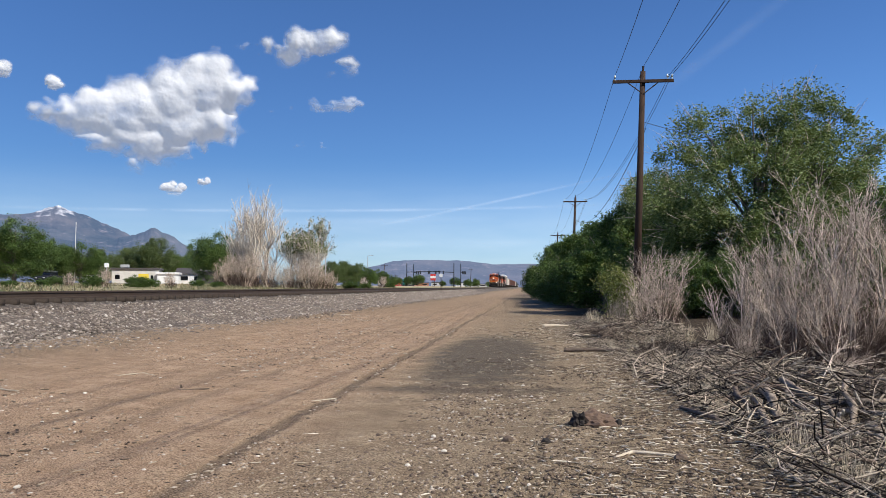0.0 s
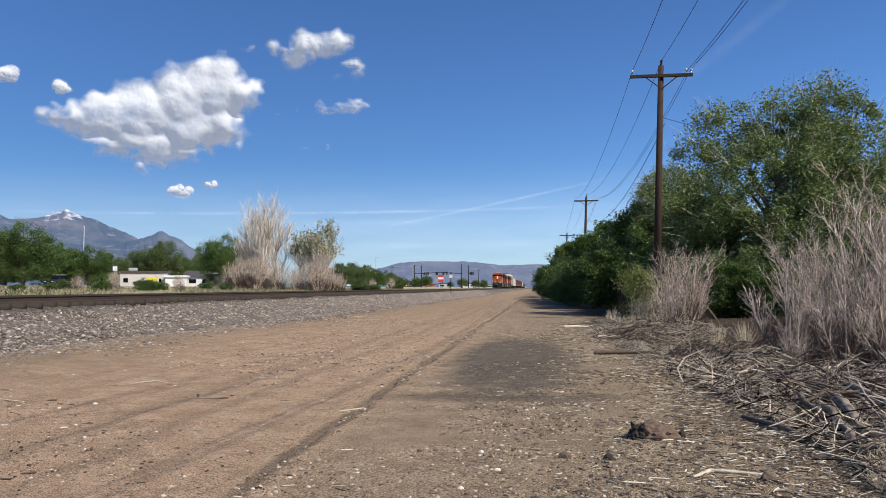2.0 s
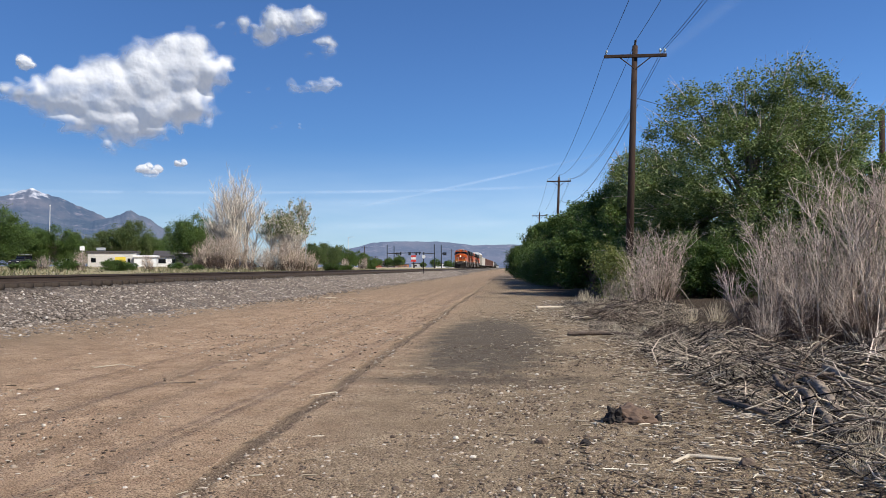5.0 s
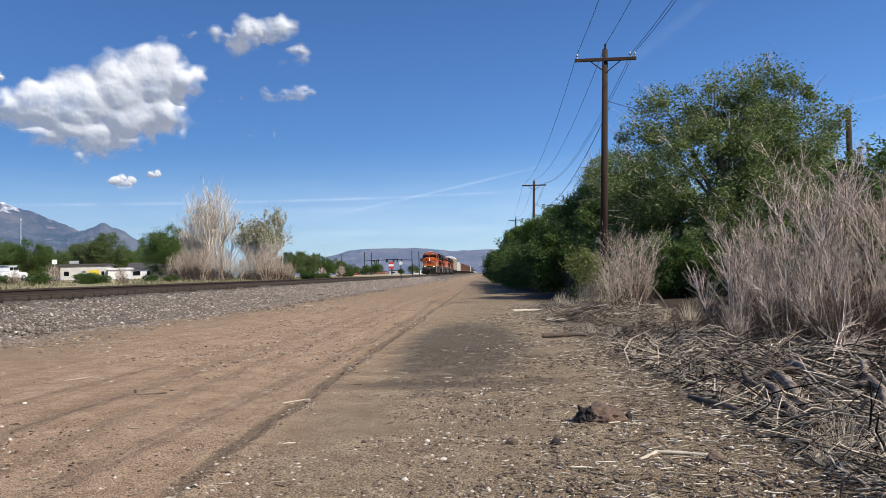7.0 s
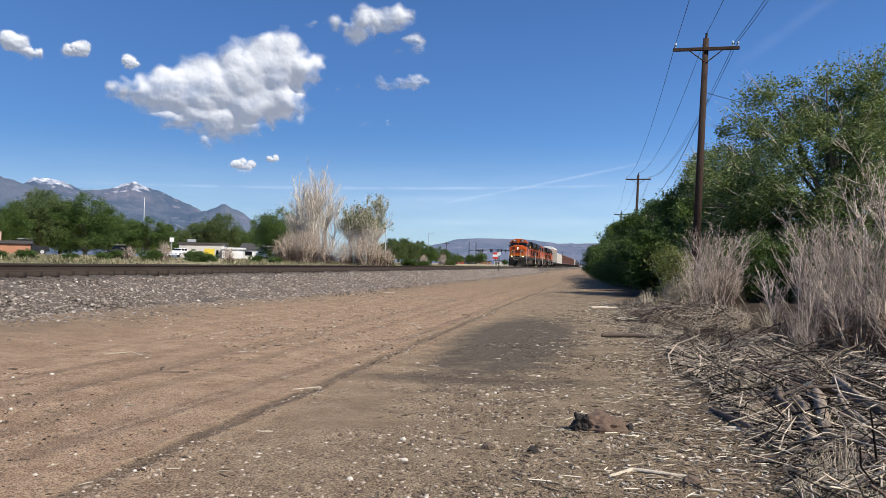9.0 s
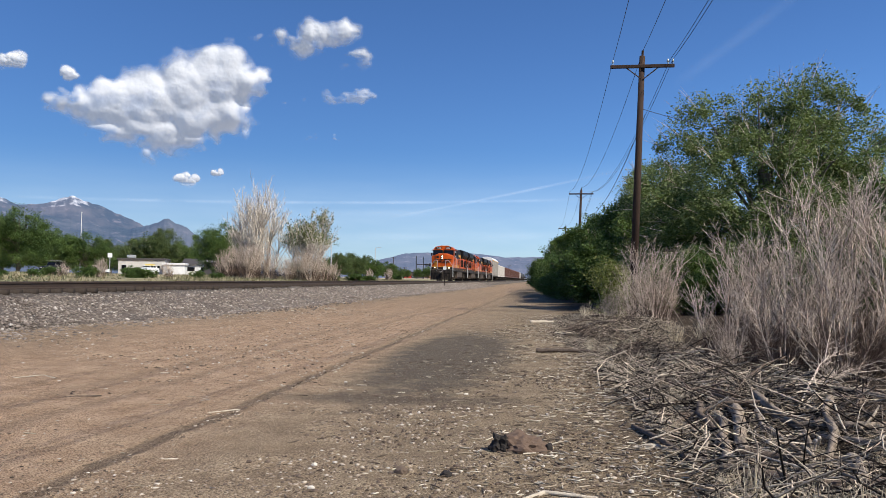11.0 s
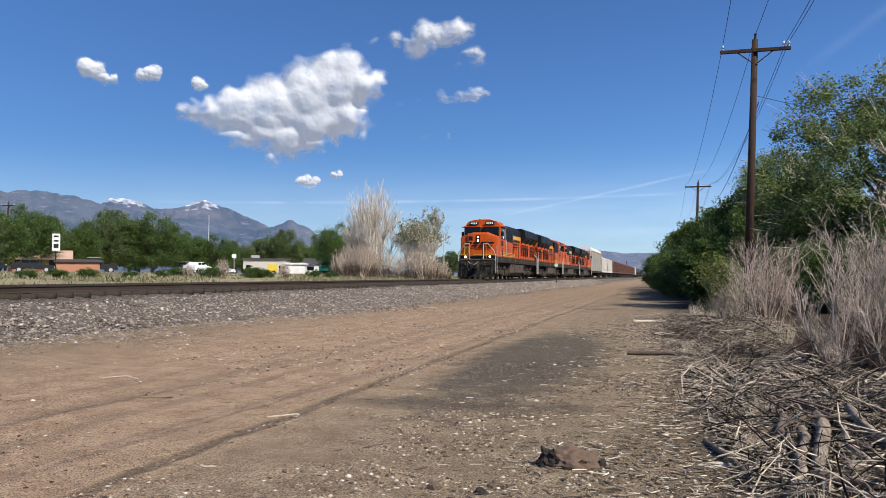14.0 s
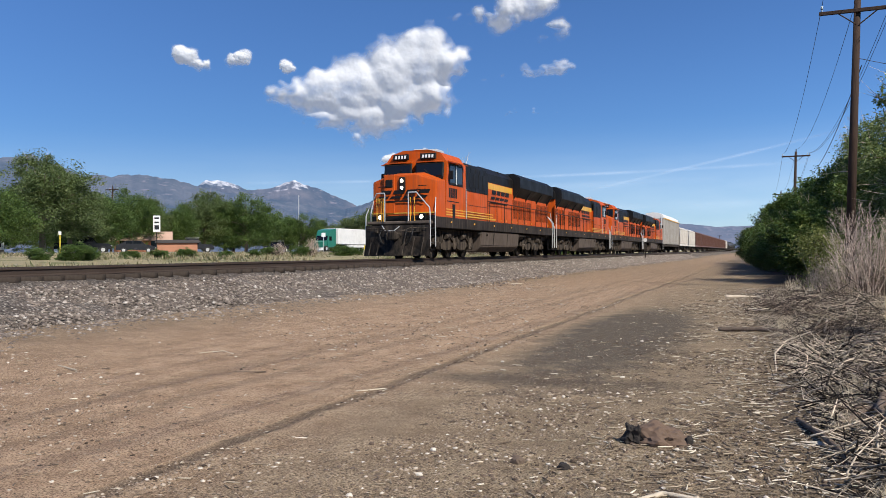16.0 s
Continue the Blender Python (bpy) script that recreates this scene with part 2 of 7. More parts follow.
    c = N.mix(N.ramp(grit, [(0.56, 0.0), (0.7, 0.7)]), c, (0.50, 0.41, 0.31))
    c = N.mix(N.ramp(fine, [(0.34, 0.4), (0.5, 0.0)]), c, (0.11, 0.08, 0.055))
    # meadow beyond the tracks; shade under the shrubs painted into the rough ground
    dry = N.mix(mid, (0.30, 0.25, 0.17), (0.21, 0.19, 0.11))
    grass = N.mix(N.ramp(big, [(0.45, 0.0), (0.65, 0.8)]), dry, (0.10, 0.12, 0.05))
    c = N.mix(N.ramp(N.span(xw, -19, -16), [(0.0, 1.0), (1.0, 0.0)]), c, grass)
    c = N.mix(N.ramp(N.span(xw, -60, -38), [(0.0, 0.9), (0.7, 0.75), (1.0, 0.0)]), c, N.mix(mid, (0.33, 0.26, 0.19), (0.44, 0.36, 0.27)))
    shrub_shade = N.math("ADD", xw, N.math("MULTIPLY_ADD", mid, 1.6, -0.8))
    c = N.mix(N.ramp(N.span(shrub_shade, 0.9, 2.3), [(0.0, 0.0), (1.0, 0.95)]), c, N.mix(mid, (0.012, 0.009, 0.007), (0.065, 0.047, 0.035)))
    c = N.mix(1.0, c, (1.16, 1.14, 1.05), "MULTIPLY")
    h = N.math("ADD", N.math("MULTIPLY", fine, 0.7), N.math("MULTIPLY", grit, 0.7))
    h = N.math("SUBTRACT", N.math("ADD", h, N.math("MULTIPLY", mid, 1.2)), rut)
    return N.surface(c, 0.95, 0, N.bump(h, 1.0, 0.045), 0.15)


M_DIRT = material("dirt", dirt_build)


def ballast_build(N):
    v = N.coord()
    cell = N.node("ShaderNodeTexVoronoi", {"Vector": v, "Scale": 26.0}).outputs
    tone = N.xyz(cell["Color"])[0]
    c = N.ramp(tone, [(0.0, (0.035, 0.029, 0.025)), (0.5, (0.13, 0.108, 0.09)), (0.85, (0.27, 0.232, 0.195)), (1.0, (0.5, 0.46, 0.40))])
    c = N.mix(N.ramp(N.noise(v, 0.7, 4), [(0.4, 0.0), (0.7, 0.5)]), c, (0.20, 0.145, 0.105))
    px = N.xyz(v)[0]
    oil = N.math("ABSOLUTE", N.math("ADD", px, 13.0))
    c = N.mix(N.span(N.math("ADD", oil, N.noise(v, 1.5, 3)), 1.6, 2.1, 0.75, 0.0), c, (0.05, 0.042, 0.036))
    c = N.mix(N.ramp(cell["Distance"], [(0.3, 0.0), (0.62, 0.7)]), c, (0.05, 0.043, 0.038))
    return N.surface(c, 0.9, 0, N.bump(N.math("SUBTRACT", 1.0, cell["Distance"]), 0.9, 0.04), 0.2)


M_BALLAST = material("ballast", ballast_build)


def stone_build(N):
    r = N.node("ShaderNodeNewGeometry").outputs["Random Per Island"]
    c = N.ramp(r, [(0.0, (0.03, 0.025, 0.022)), (0.4, (0.11, 0.091, 0.078)), (0.75, (0.26, 0.217, 0.18)), (0.93, (0.42, 0.37, 0.315)), (1.0, (0.75, 0.70, 0.63))])
    n = N.noise(N.coord(), 40, 4)
    return N.surface(N.mix(n, c, (0.16, 0.13, 0.11)), 0.9, 0, N.bump(n, 0.3, 0.01), 0.2)


M_STONE = material("crushed_stone", stone_build)


def chips_build(N):
    r = N.node("ShaderNodeNewGeometry").outputs["Random Per Island"]
    c = N.ramp(r, [(0.0, (0.05, 0.036, 0.026)), (0.45, (0.14, 0.105, 0.075)), (0.75, (0.34, 0.28, 0.20)), (1.0, (0.74, 0.66, 0.53))])
    return N.surface(N.mix(N.span(N.noise(N.coord(), 60, 3), 0.3, 0.7, 0, 0.35), c, (0.2, 0.155, 0.11)), 0.85, 0, None, 0.2)


M_CHIPS = material("wood_chips", chips_build)
M_DRY = bark("dry_stems", (0.11, 0.075, 0.056), (0.72, 0.59, 0.48), 5, (1, 1, 0.18), 0.28, 0.75)
M_FINE = bark("shaded_fine_twigs", (0.025, 0.016, 0.012), (0.26, 0.18, 0.14), 5, (1, 1, 0.18), 0.3, 0.9)
M_TWIG = bark("dead_twigs", (0.014, 0.010, 0.008), (0.78, 0.65, 0.50), 5, (1, 1, 0.18), 0.45, 0.9)
M_STRAW = bark("dry_straw", (0.28, 0.22, 0.14), (0.68, 0.59, 0.44), 5)
M_LOG = bark("weathered_wood", (0.014, 0.010, 0.007), (0.36, 0.285, 0.215), 7, (1, 0.2, 1), 0.44, 0.70)
M_DARKLOG = bark("dark_wood", (0.014, 0.010, 0.008), (0.22, 0.165, 0.125), 12, (1, 0.3, 1), 0.3, 0.8)
M_BARK = bark("bark", (0.07, 0.055, 0.045), (0.20, 0.165, 0.13), 3)
M_PALEBARK = bark("pale_bark", (0.36, 0.30, 0.245), (0.72, 0.645, 0.55), 3)
M_POLE = bark("creosoted_pole", (0.012, 0.008, 0.006), (0.055, 0.033, 0.023), 4)
M_LEAF = leafy("elm_leaves", (0.055, 0.088, 0.028), (0.145, 0.19, 0.063), (0.29, 0.33, 0.14), 0.27)
M_LEAFOLIVE = leafy("olive_leaves", (0.045, 0.07, 0.024), (0.09, 0.128, 0.043), (0.165, 0.20, 0.08), 0.24)
M_LEAFDARK = leafy("bush_leaves", (0.024, 0.05, 0.012), (0.065, 0.115, 0.026), (0.16, 0.22, 0.06), 0.22)
M_LEAFPALE = leafy("pale_leaves", (0.10, 0.12, 0.035), (0.18, 0.20, 0.06), (0.28, 0.28, 0.12))
M_RAIL = worn("rail_steel", (0.05, 0.033, 0.025), 0.65, 0.3, amount=0.3)
M_TIE = bark("tie_timber", (0.012, 0.009, 0.007), (0.05, 0.038, 0.03), 4)
M_ROAD = worn("asphalt", (0.16, 0.155, 0.15), 0.9, amount=0.2, scale=0.3)
# ---- ground, road, track ----
TRACK_X, RAIL_Z = -13.0, 1.22


def build_ground():
    gx = np.unique(np.concatenate([np.linspace(-30, 24, 217), -30 - np.geomspace(0.6, 4400, 45), 24 + np.geomspace(0.6, 4400, 40)]))
    gy = np.unique(np.concatenate([np.linspace(-12, 45, 229), 45 + np.geomspace(0.4, 4400, 70), -12 - np.geomspace(0.5, 900, 24)]))
    X, Y = np.meshgrid(gx, gy, indexing="ij")
    Z = ground_z(X, Y)
    bumps = np.array([[noise.noise((x * 0.8, y * 0.8, 3.1)) * 0.02 + noise.noise((x * 3.1, y * 3.1, 8.0)) * 0.012 + noise.noise((x * 0.15, y * 0.15, 1.0)) * 0.03 for y in gy] for x in gx])
    near = np.exp(-np.maximum(0, np.hypot(X, Y - 15) - 30) / 40)
    Z = Z + bumps * near + np.where(X > 3, bumps * 2.5 * near, 0)
    i = np.arange(len(gx) - 1)[:, None] * len(gy) + np.arange(len(gy) - 1)[None, :]
    F = np.stack([i, i + len(gy), i + len(gy) + 1, i + 1], axis=-1).reshape(-1, 4)
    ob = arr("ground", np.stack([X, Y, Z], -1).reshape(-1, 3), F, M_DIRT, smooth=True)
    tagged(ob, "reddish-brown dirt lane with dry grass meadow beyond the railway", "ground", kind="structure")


def build_ballast():
    """The raised bed of crushed stone under the track."""
    prof = [(-17.8, 0.55), (-16.6, 0.78), (-15.0, 0.92), (-14.3, 0.96), (-13.0, 0.98), (-11.75, 0.95), (-11.45, 0.86), (-10.5, 0.60), (-9.7, 0.36), (-9.0, 0.10)]
    ys = np.unique(np.concatenate([np.linspace(-40, 90, 261), np.linspace(90, 400, 80), np.linspace(400, 2500, 30)]))
    px = np.interp(np.linspace(0, 9, 40), range(10), [p[0] for p in prof])
    pz = np.interp(np.linspace(0, 9, 40), range(10), [p[1] for p in prof])
    P = np.array([[(x + noise.noise((x, y * 0.5, 5)) * 0.14, y, z + noise.noise((x * 1.5, y * 1.3, 9)) * 0.05) for y in ys] for x, z in zip(px, pz)])
    i = np.arange(39)[:, None] * len(ys) + np.arange(len(ys) - 1)[None, :]
    F = np.stack([i, i + len(ys), i + len(ys) + 1, i + 1], axis=-1).reshape(-1, 4)
    bed = tagged(arr("track_bed", P.reshape(-1, 3), F, M_BALLAST, smooth=True), "grey crushed-stone ballast bank under the railway track", "ballast", kind="structure")
    # loose stones on the near slope
    n = 85000
    y = 2 + 150 * RNG.random(n) ** 2.0
    x = -11.5 + 2.45 * RNG.random(n) + 0.55 * np.abs(RNG.standard_normal(n)) * (RNG.random(n) < 0.3)
    z = np.interp(x, [p[0] for p in prof], [p[1] for p in prof])
    z = np.maximum(z, ground_z(x, y)) + 0.005
    s = (0.010 + 0.028 * RNG.random(n) ** 2.4) * (1 + y / 70)
    scatter("ballast_stones", x, y, z, s, M_STONE, "loose grey crushed stones on the ballast slope", "ballast", flat=0.75)


def pebble_shape():
    bm = bmesh.new()
    bmesh.ops.create_icosphere(bm, subdivisions=1, radius=1.0)
    v = np.array([p.co[:] for p in bm.verts])
    f = np.array([[q.index for q in p.verts] for p in bm.faces])
    bm.free()
    return v, f


def scatter(name, x, y, z, s, mat, label, category, flat=0.7):
    """Many small lumpy stones as one object."""
    v0, f0 = pebble_shape()
    n = len(x)
    V = v0[None] * (0.75 + 0.5 * RNG.random((n, len(v0), 1)))
    V = V * np.stack([0.8 + 0.6 * RNG.random(n), 0.8 + 0.6 * RNG.random(n), flat * (0.7 + 0.5 * RNG.random(n))], -1)[:, None]
    a = RNG.random(n) * 6.283
    c, d = np.cos(a)[:, None], np.sin(a)[:, None]
    V = np.stack([V[..., 0] * c - V[..., 1] * d, V[..., 0] * d + V[..., 1] * c, V[..., 2]], -1) * s[:, None, None]
    V += np.stack([x, y, z], -1)[:, None]
    F = f0[None] + (np.arange(n) * len(v0))[:, None, None]
    return tagged(arr(name, V.reshape(-1, 3), F.reshape(-1, 3), mat), label, category, kind="stuff")


def build_track():
    track = tagged(empty("railway_track", pose(TRACK_X, 0, RAIL_Z)), "railway track with rusty steel rails on dark timber ties", "railway track", kind="structure")
    prof = [(-0.07, -0.17), (0.07, -0.17), (0.07, -0.155), (0.012, -0.13), (0.012, -0.045), (0.037, -0.035), (0.037, -0.004), (0.028, 0), (-0.028, 0), (-0.037, -0.004), (-0.037, -0.035), (-0.012, -0.045), (-0.012, -0.13), (-0.07, -0.155)]
    for side in (-0.755, 0.755):
        part("rail", prism(bmesh.new(), [(side + p[0], p[1]) for p in prof], "y", -60, 2500), M_RAIL, track, "rust-brown steel rail")
    tie = mesh_of("tie", *_box_arrays((0, 0, -0.255), (2.6, 0.23, 0.17)), [M_TIE])
    for k in range(300):
        ob = new("tie", tie)
        ob.parent = track
        ob.matrix_basis = pose(RNG.normal(0, 0.02), 1.0 + k * 0.53, RNG.normal(0, 0.004), 0, 0, RNG.normal(0, 0.5))
    rest = [_box_arrays((RNG.normal(0, 0.02), y, -0.255), (2.6, 0.23, 0.17)) for y in np.concatenate([np.arange(-40, 0.7, 0.53), np.arange(160.3, 420, 0.53)])]
    tagged(arr("far_ties", *join(*rest), M_TIE, track), kind="stuff")


def _box_arrays(c, s):
    v = np.array([(x, y, z) for x in (-0.5, 0.5) for y in (-0.5, 0.5) for z in (-0.5, 0.5)]) * s + np.array(c)
    f = np.array([(0, 1, 3, 2), (4, 6, 7, 5), (0, 4, 5, 1), (2, 3, 7, 6), (0, 2, 6, 4), (1, 5, 7, 3)])
    return v, f


def build_road():
    ys = np.linspace(-200, 900, 120)
    xs = np.array([-72.0, -70, -64, -58, -56])
    P = np.array([[(x, y, float(ground_z(x, y)) + (0.05 if -71 < x < -57 else -0.05)) for y in ys] for x in xs])
    i = np.arange(4)[:, None] * len(ys) + np.arange(len(ys) - 1)[None, :]
    F = np.stack([i, i + len(ys), i + len(ys) + 1, i + 1], axis=-1).reshape(-1, 4)
    tagged(arr("road", P.reshape(-1, 3), F, M_ROAD), "pale grey asphalt road running along the railway", "road", kind="structure")


build_ground()
build_ballast()
build_track()
build_road()
# ---- mountains, clouds ----
def far_dir(az, el):
    a, e = radians(az), radians(el)
    return np.array([math.sin(a) * math.cos(e), math.cos(a) * math.cos(e), math.sin(e)])


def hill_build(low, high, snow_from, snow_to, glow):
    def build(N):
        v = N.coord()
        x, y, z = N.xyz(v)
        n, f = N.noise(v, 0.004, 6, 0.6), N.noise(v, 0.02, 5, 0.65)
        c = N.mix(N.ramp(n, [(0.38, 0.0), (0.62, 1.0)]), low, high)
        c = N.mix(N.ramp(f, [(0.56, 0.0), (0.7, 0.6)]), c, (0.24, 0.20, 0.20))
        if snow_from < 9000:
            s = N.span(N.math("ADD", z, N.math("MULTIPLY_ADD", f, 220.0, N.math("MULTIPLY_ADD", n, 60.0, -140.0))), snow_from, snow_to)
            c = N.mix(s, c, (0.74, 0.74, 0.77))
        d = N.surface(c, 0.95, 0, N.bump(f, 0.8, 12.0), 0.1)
        # blue emission stands in for the haze of distance over the slopes
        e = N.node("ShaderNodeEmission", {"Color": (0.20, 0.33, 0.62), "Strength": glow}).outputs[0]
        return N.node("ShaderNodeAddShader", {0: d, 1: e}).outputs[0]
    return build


def ridge(name, anchors, radius, depth, rough, seed, mat, label):
    """A mountain range round the place: its skyline runs through a few (bearing, height angle) anchors."""
    az = np.linspace(anchors[0][0], anchors[-1][0], int((anchors[-1][0] - anchors[0][0]) * 12))
    el = np.interp(az, [a for a, _ in anchors], [e for _, e in anchors])
    rows = 26
    P = np.zeros((len(az), rows, 3))
    for i, (a, e) in enumerate(zip(az, el)):
        top = math.tan(radians(e)) * radius + rough * 0.35 * noise.fractal((a * 0.9, seed, 0.0), 0.8, 2.1, 5)
        for j in range(rows):
            s = j / (rows - 1)
            r = radius - depth * (1 - s)
            k = noise.fractal((a * 0.55, s * 3.0, seed + 4.0), 0.7, 2.1, 6)
            z = top * s ** 1.25 + rough * k * s * (1 - s) * 3.2
            P[i, j] = (r * math.sin(radians(a)), r * math.cos(radians(a)), 1.4 + z)
    i = np.arange(len(az) - 1)[:, None] * rows + np.arange(rows - 1)[None, :]
    F = np.stack([i, i + rows, i + rows + 1, i + 1], axis=-1).reshape(-1, 4)
    tagged(arr(name, P.reshape(-1, 3), F, mat, smooth=True), label, "mountain", kind="structure")


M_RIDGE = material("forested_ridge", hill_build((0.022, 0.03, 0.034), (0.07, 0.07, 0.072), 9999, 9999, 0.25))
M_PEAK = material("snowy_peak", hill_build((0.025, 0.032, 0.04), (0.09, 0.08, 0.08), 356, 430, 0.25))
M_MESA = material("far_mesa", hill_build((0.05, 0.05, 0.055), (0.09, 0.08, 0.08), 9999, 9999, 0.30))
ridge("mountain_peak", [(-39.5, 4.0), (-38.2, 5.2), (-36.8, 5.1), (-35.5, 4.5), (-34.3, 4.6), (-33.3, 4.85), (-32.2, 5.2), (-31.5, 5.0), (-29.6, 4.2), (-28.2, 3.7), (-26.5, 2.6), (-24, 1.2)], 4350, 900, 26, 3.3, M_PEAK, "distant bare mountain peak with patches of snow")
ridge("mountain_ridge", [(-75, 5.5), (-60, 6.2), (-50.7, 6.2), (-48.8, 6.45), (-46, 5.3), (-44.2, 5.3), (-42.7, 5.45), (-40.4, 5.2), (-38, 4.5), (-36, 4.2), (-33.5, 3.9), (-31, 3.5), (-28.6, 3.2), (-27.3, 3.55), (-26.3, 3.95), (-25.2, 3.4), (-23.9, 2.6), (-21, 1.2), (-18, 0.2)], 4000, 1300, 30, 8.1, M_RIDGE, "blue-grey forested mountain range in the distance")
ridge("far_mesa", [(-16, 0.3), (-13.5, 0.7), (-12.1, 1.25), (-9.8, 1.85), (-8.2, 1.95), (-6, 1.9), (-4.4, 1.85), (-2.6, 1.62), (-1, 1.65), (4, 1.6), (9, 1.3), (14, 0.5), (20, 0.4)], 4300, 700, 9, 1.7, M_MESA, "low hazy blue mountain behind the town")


def cloud_mat_build(N):
    a = N.node("ShaderNodeAttribute", None, attribute_name="cover").outputs["Fac"]
    v = N.coord()
    n = N.noise(v, 0.012, 6, 0.62)
    edge = N.ramp(N.math("ADD", a, N.math("MULTIPLY_ADD", n, 0.8, -0.4)), [(0.12, 0.0), (0.95, 1.0)])
    d = N.node("ShaderNodeBsdfDiffuse", {"Color": (0.66, 0.66, 0.66), "Normal": N.bump(n, 0.25, 14.0)}).outputs[0]
    t = N.node("ShaderNodeBsdfTranslucent", {"Color": (0.60, 0.60, 0.60)}).outputs[0]
    m = N.node("ShaderNodeMixShader", {0: 0.32, 1: d, 2: t}).outputs[0]
    e = N.node("ShaderNodeEmission", {"Color": (0.70, 0.76, 0.90), "Strength": 0.19}).outputs[0]
    m = N.node("ShaderNodeAddShader", {0: m, 1: e}).outputs[0]
    return N.node("ShaderNodeMixShader", {0: edge, 1: N.node("ShaderNodeBsdfTransparent").outputs[0], 2: m}).outputs[0]


M_CLOUD = material("cloud", cloud_mat_build)


def ripple(rg, U, V, scale, octaves):
    """Smooth random waves at several scales, about -1 to 1."""
    out, amp = np.zeros_like(U), 1.0
    for k in range(octaves):
        g = rg.random((160, 160)) * 2 - 1
        a = (U - U.min()) / scale * 2 ** k % 158
        b = (V - V.min()) / scale * 2 ** k % 158
        i, j = a.astype(int), b.astype(int)
        f, h = a - i, b - j
        f, h = f * f * (3 - 2 * f), h * h * (3 - 2 * h)
        out += amp * ((g[i, j] * (1 - f) + g[i + 1, j] * f) * (1 - h) + (g[i, j + 1] * (1 - f) + g[i + 1, j + 1] * f) * h)
        amp *= 0.55
    return out / 1.6


def cloud(blobs, puffs, seed, thin=1.0, radius=4400, label="white cumulus cloud with a grey underside"):
    """A cumulus cloud far off: a relief of many rounded puffs within a few (bearing, height, half-width, half-height) blobs."""
    rg = np.random.default_rng(seed)
    B = np.array(blobs, float)
    w = B[:, 2] * B[:, 3]
    k = rg.choice(len(B), puffs, p=w / w.sum())
    ang, rad = rg.random(puffs) * 6.283, np.sqrt(rg.random(puffs))
    cu = B[k, 0] + np.cos(ang) * rad * B[k, 2]
    cv = B[k, 1] + np.sin(ang) * rad * B[k, 3]
    size = np.minimum(B[k, 2], B[k, 3]) * (0.16 + 0.5 * rg.random(puffs) ** 2.2)
    u = np.linspace((B[:, 0] - B[:, 2]).min() - 0.9, (B[:, 0] + B[:, 2]).max() + 0.9, 260)
    v = np.linspace((B[:, 1] - B[:, 3]).min() - 0.9, (B[:, 1] + B[:, 3]).max() + 0.9, 200)
    U, V = np.meshgrid(u, v, indexing="ij")
    H = np.zeros_like(U)
    D = np.zeros_like(U)
    fine = ripple(rg, U, V, 0.9, 5)
    U0, V0 = U, V
    wp = min(1.0, B[:, 3].max() / 1.2)
    U, V = U + 0.4 * wp * ripple(rg, U, V, 1.3, 5), V + 0.3 * wp * ripple(rg, U, V, 1.3, 5)
    for a, b, s in zip(cu, cv, size):
        q = ((U - a) ** 2 + (V - b) ** 2) / s ** 2
        H = np.maximum(H, s * np.sqrt(np.maximum(0, 1 - q)) + 0.35 * s * (q < 1))
        D += np.exp(-q * 1.6)
    base = np.zeros_like(U)
    for a, b, p, r in blobs:
        base = np.maximum(base, 1 - ((U - a) / p) ** 2 - ((V - b) / r) ** 2)
    H += np.maximum(base, 0) * B[:, 3].max() * 0.9
    D = np.clip(D * (0.5 if puffs > 100 else 0.85), 0, 1) * thin
    U, V = U0, V0
    D = np.clip(D + 0.3 * fine * (D > 0.02), 0, 1)
    for _ in range(7 if B[:, 3].max() > 1.5 else 26):
        D[1:-1, 1:-1] = (D[1:-1, 1:-1] * 2 + D[2:, 1:-1] + D[:-2, 1:-1] + D[1:-1, 2:] + D[1:-1, :-2]) / 6
    for _ in range(24):
        H[1:-1, 1:-1] = (H[1:-1, 1:-1] * 2 + H[2:, 1:-1] + H[:-2, 1:-1] + H[1:-1, 2:] + H[1:-1, :-2]) / 6
    H = H * 0.46 + (0.055 + 0.035 * min(1.0, B[:, 3].max())) * fine * np.minimum(1, D * 2)
    # the tops billow towards the light, the underside hangs back beneath them
    low, high = (B[:, 1] - B[:, 3]).min(), (B[:, 1] + B[:, 3]).max()
    up = np.clip((V - low) / (high - low), 0, 1)
    H = H + 0.68 * (high - low) * (up - up ** 2 * 0.42)
    D = D * np.clip(0.42 + up * 2.3, 0, 1)
    R = radius - H * radius * 0.0175 * 0.62
    ce = np.cos(np.radians(V))
    P = np.stack([R * np.sin(np.radians(U)) * ce, R * np.cos(np.radians(U)) * ce, R * np.sin(np.radians(V))], -1).reshape(-1, 3)
    i = np.arange(len(u) - 1)[:, None] * len(v) + np.arange(len(v) - 1)[None, :]
    F = np.stack([i, i + 1, i + len(v) + 1, i + len(v)], axis=-1)
    keep = (D[:-1, :-1] + D[1:, 1:] + D[1:, :-1] + D[:-1, 1:]) > 0.004
    F = F[keep].reshape(-1, 4)
    used, F = np.unique(F, return_inverse=True)
    F = F.reshape(-1, 4)
    me = mesh_of("cloud", P[used], F, [M_CLOUD], smooth=True)
    at = me.attributes.new("cover", "FLOAT", "POINT")
    at.data.foreach_set("value", D.ravel()[used].astype(np.float32))
    ob = new("cloud", me)
    return tagged(ob, label, "cloud", "clouds in the sky", kind="structure")


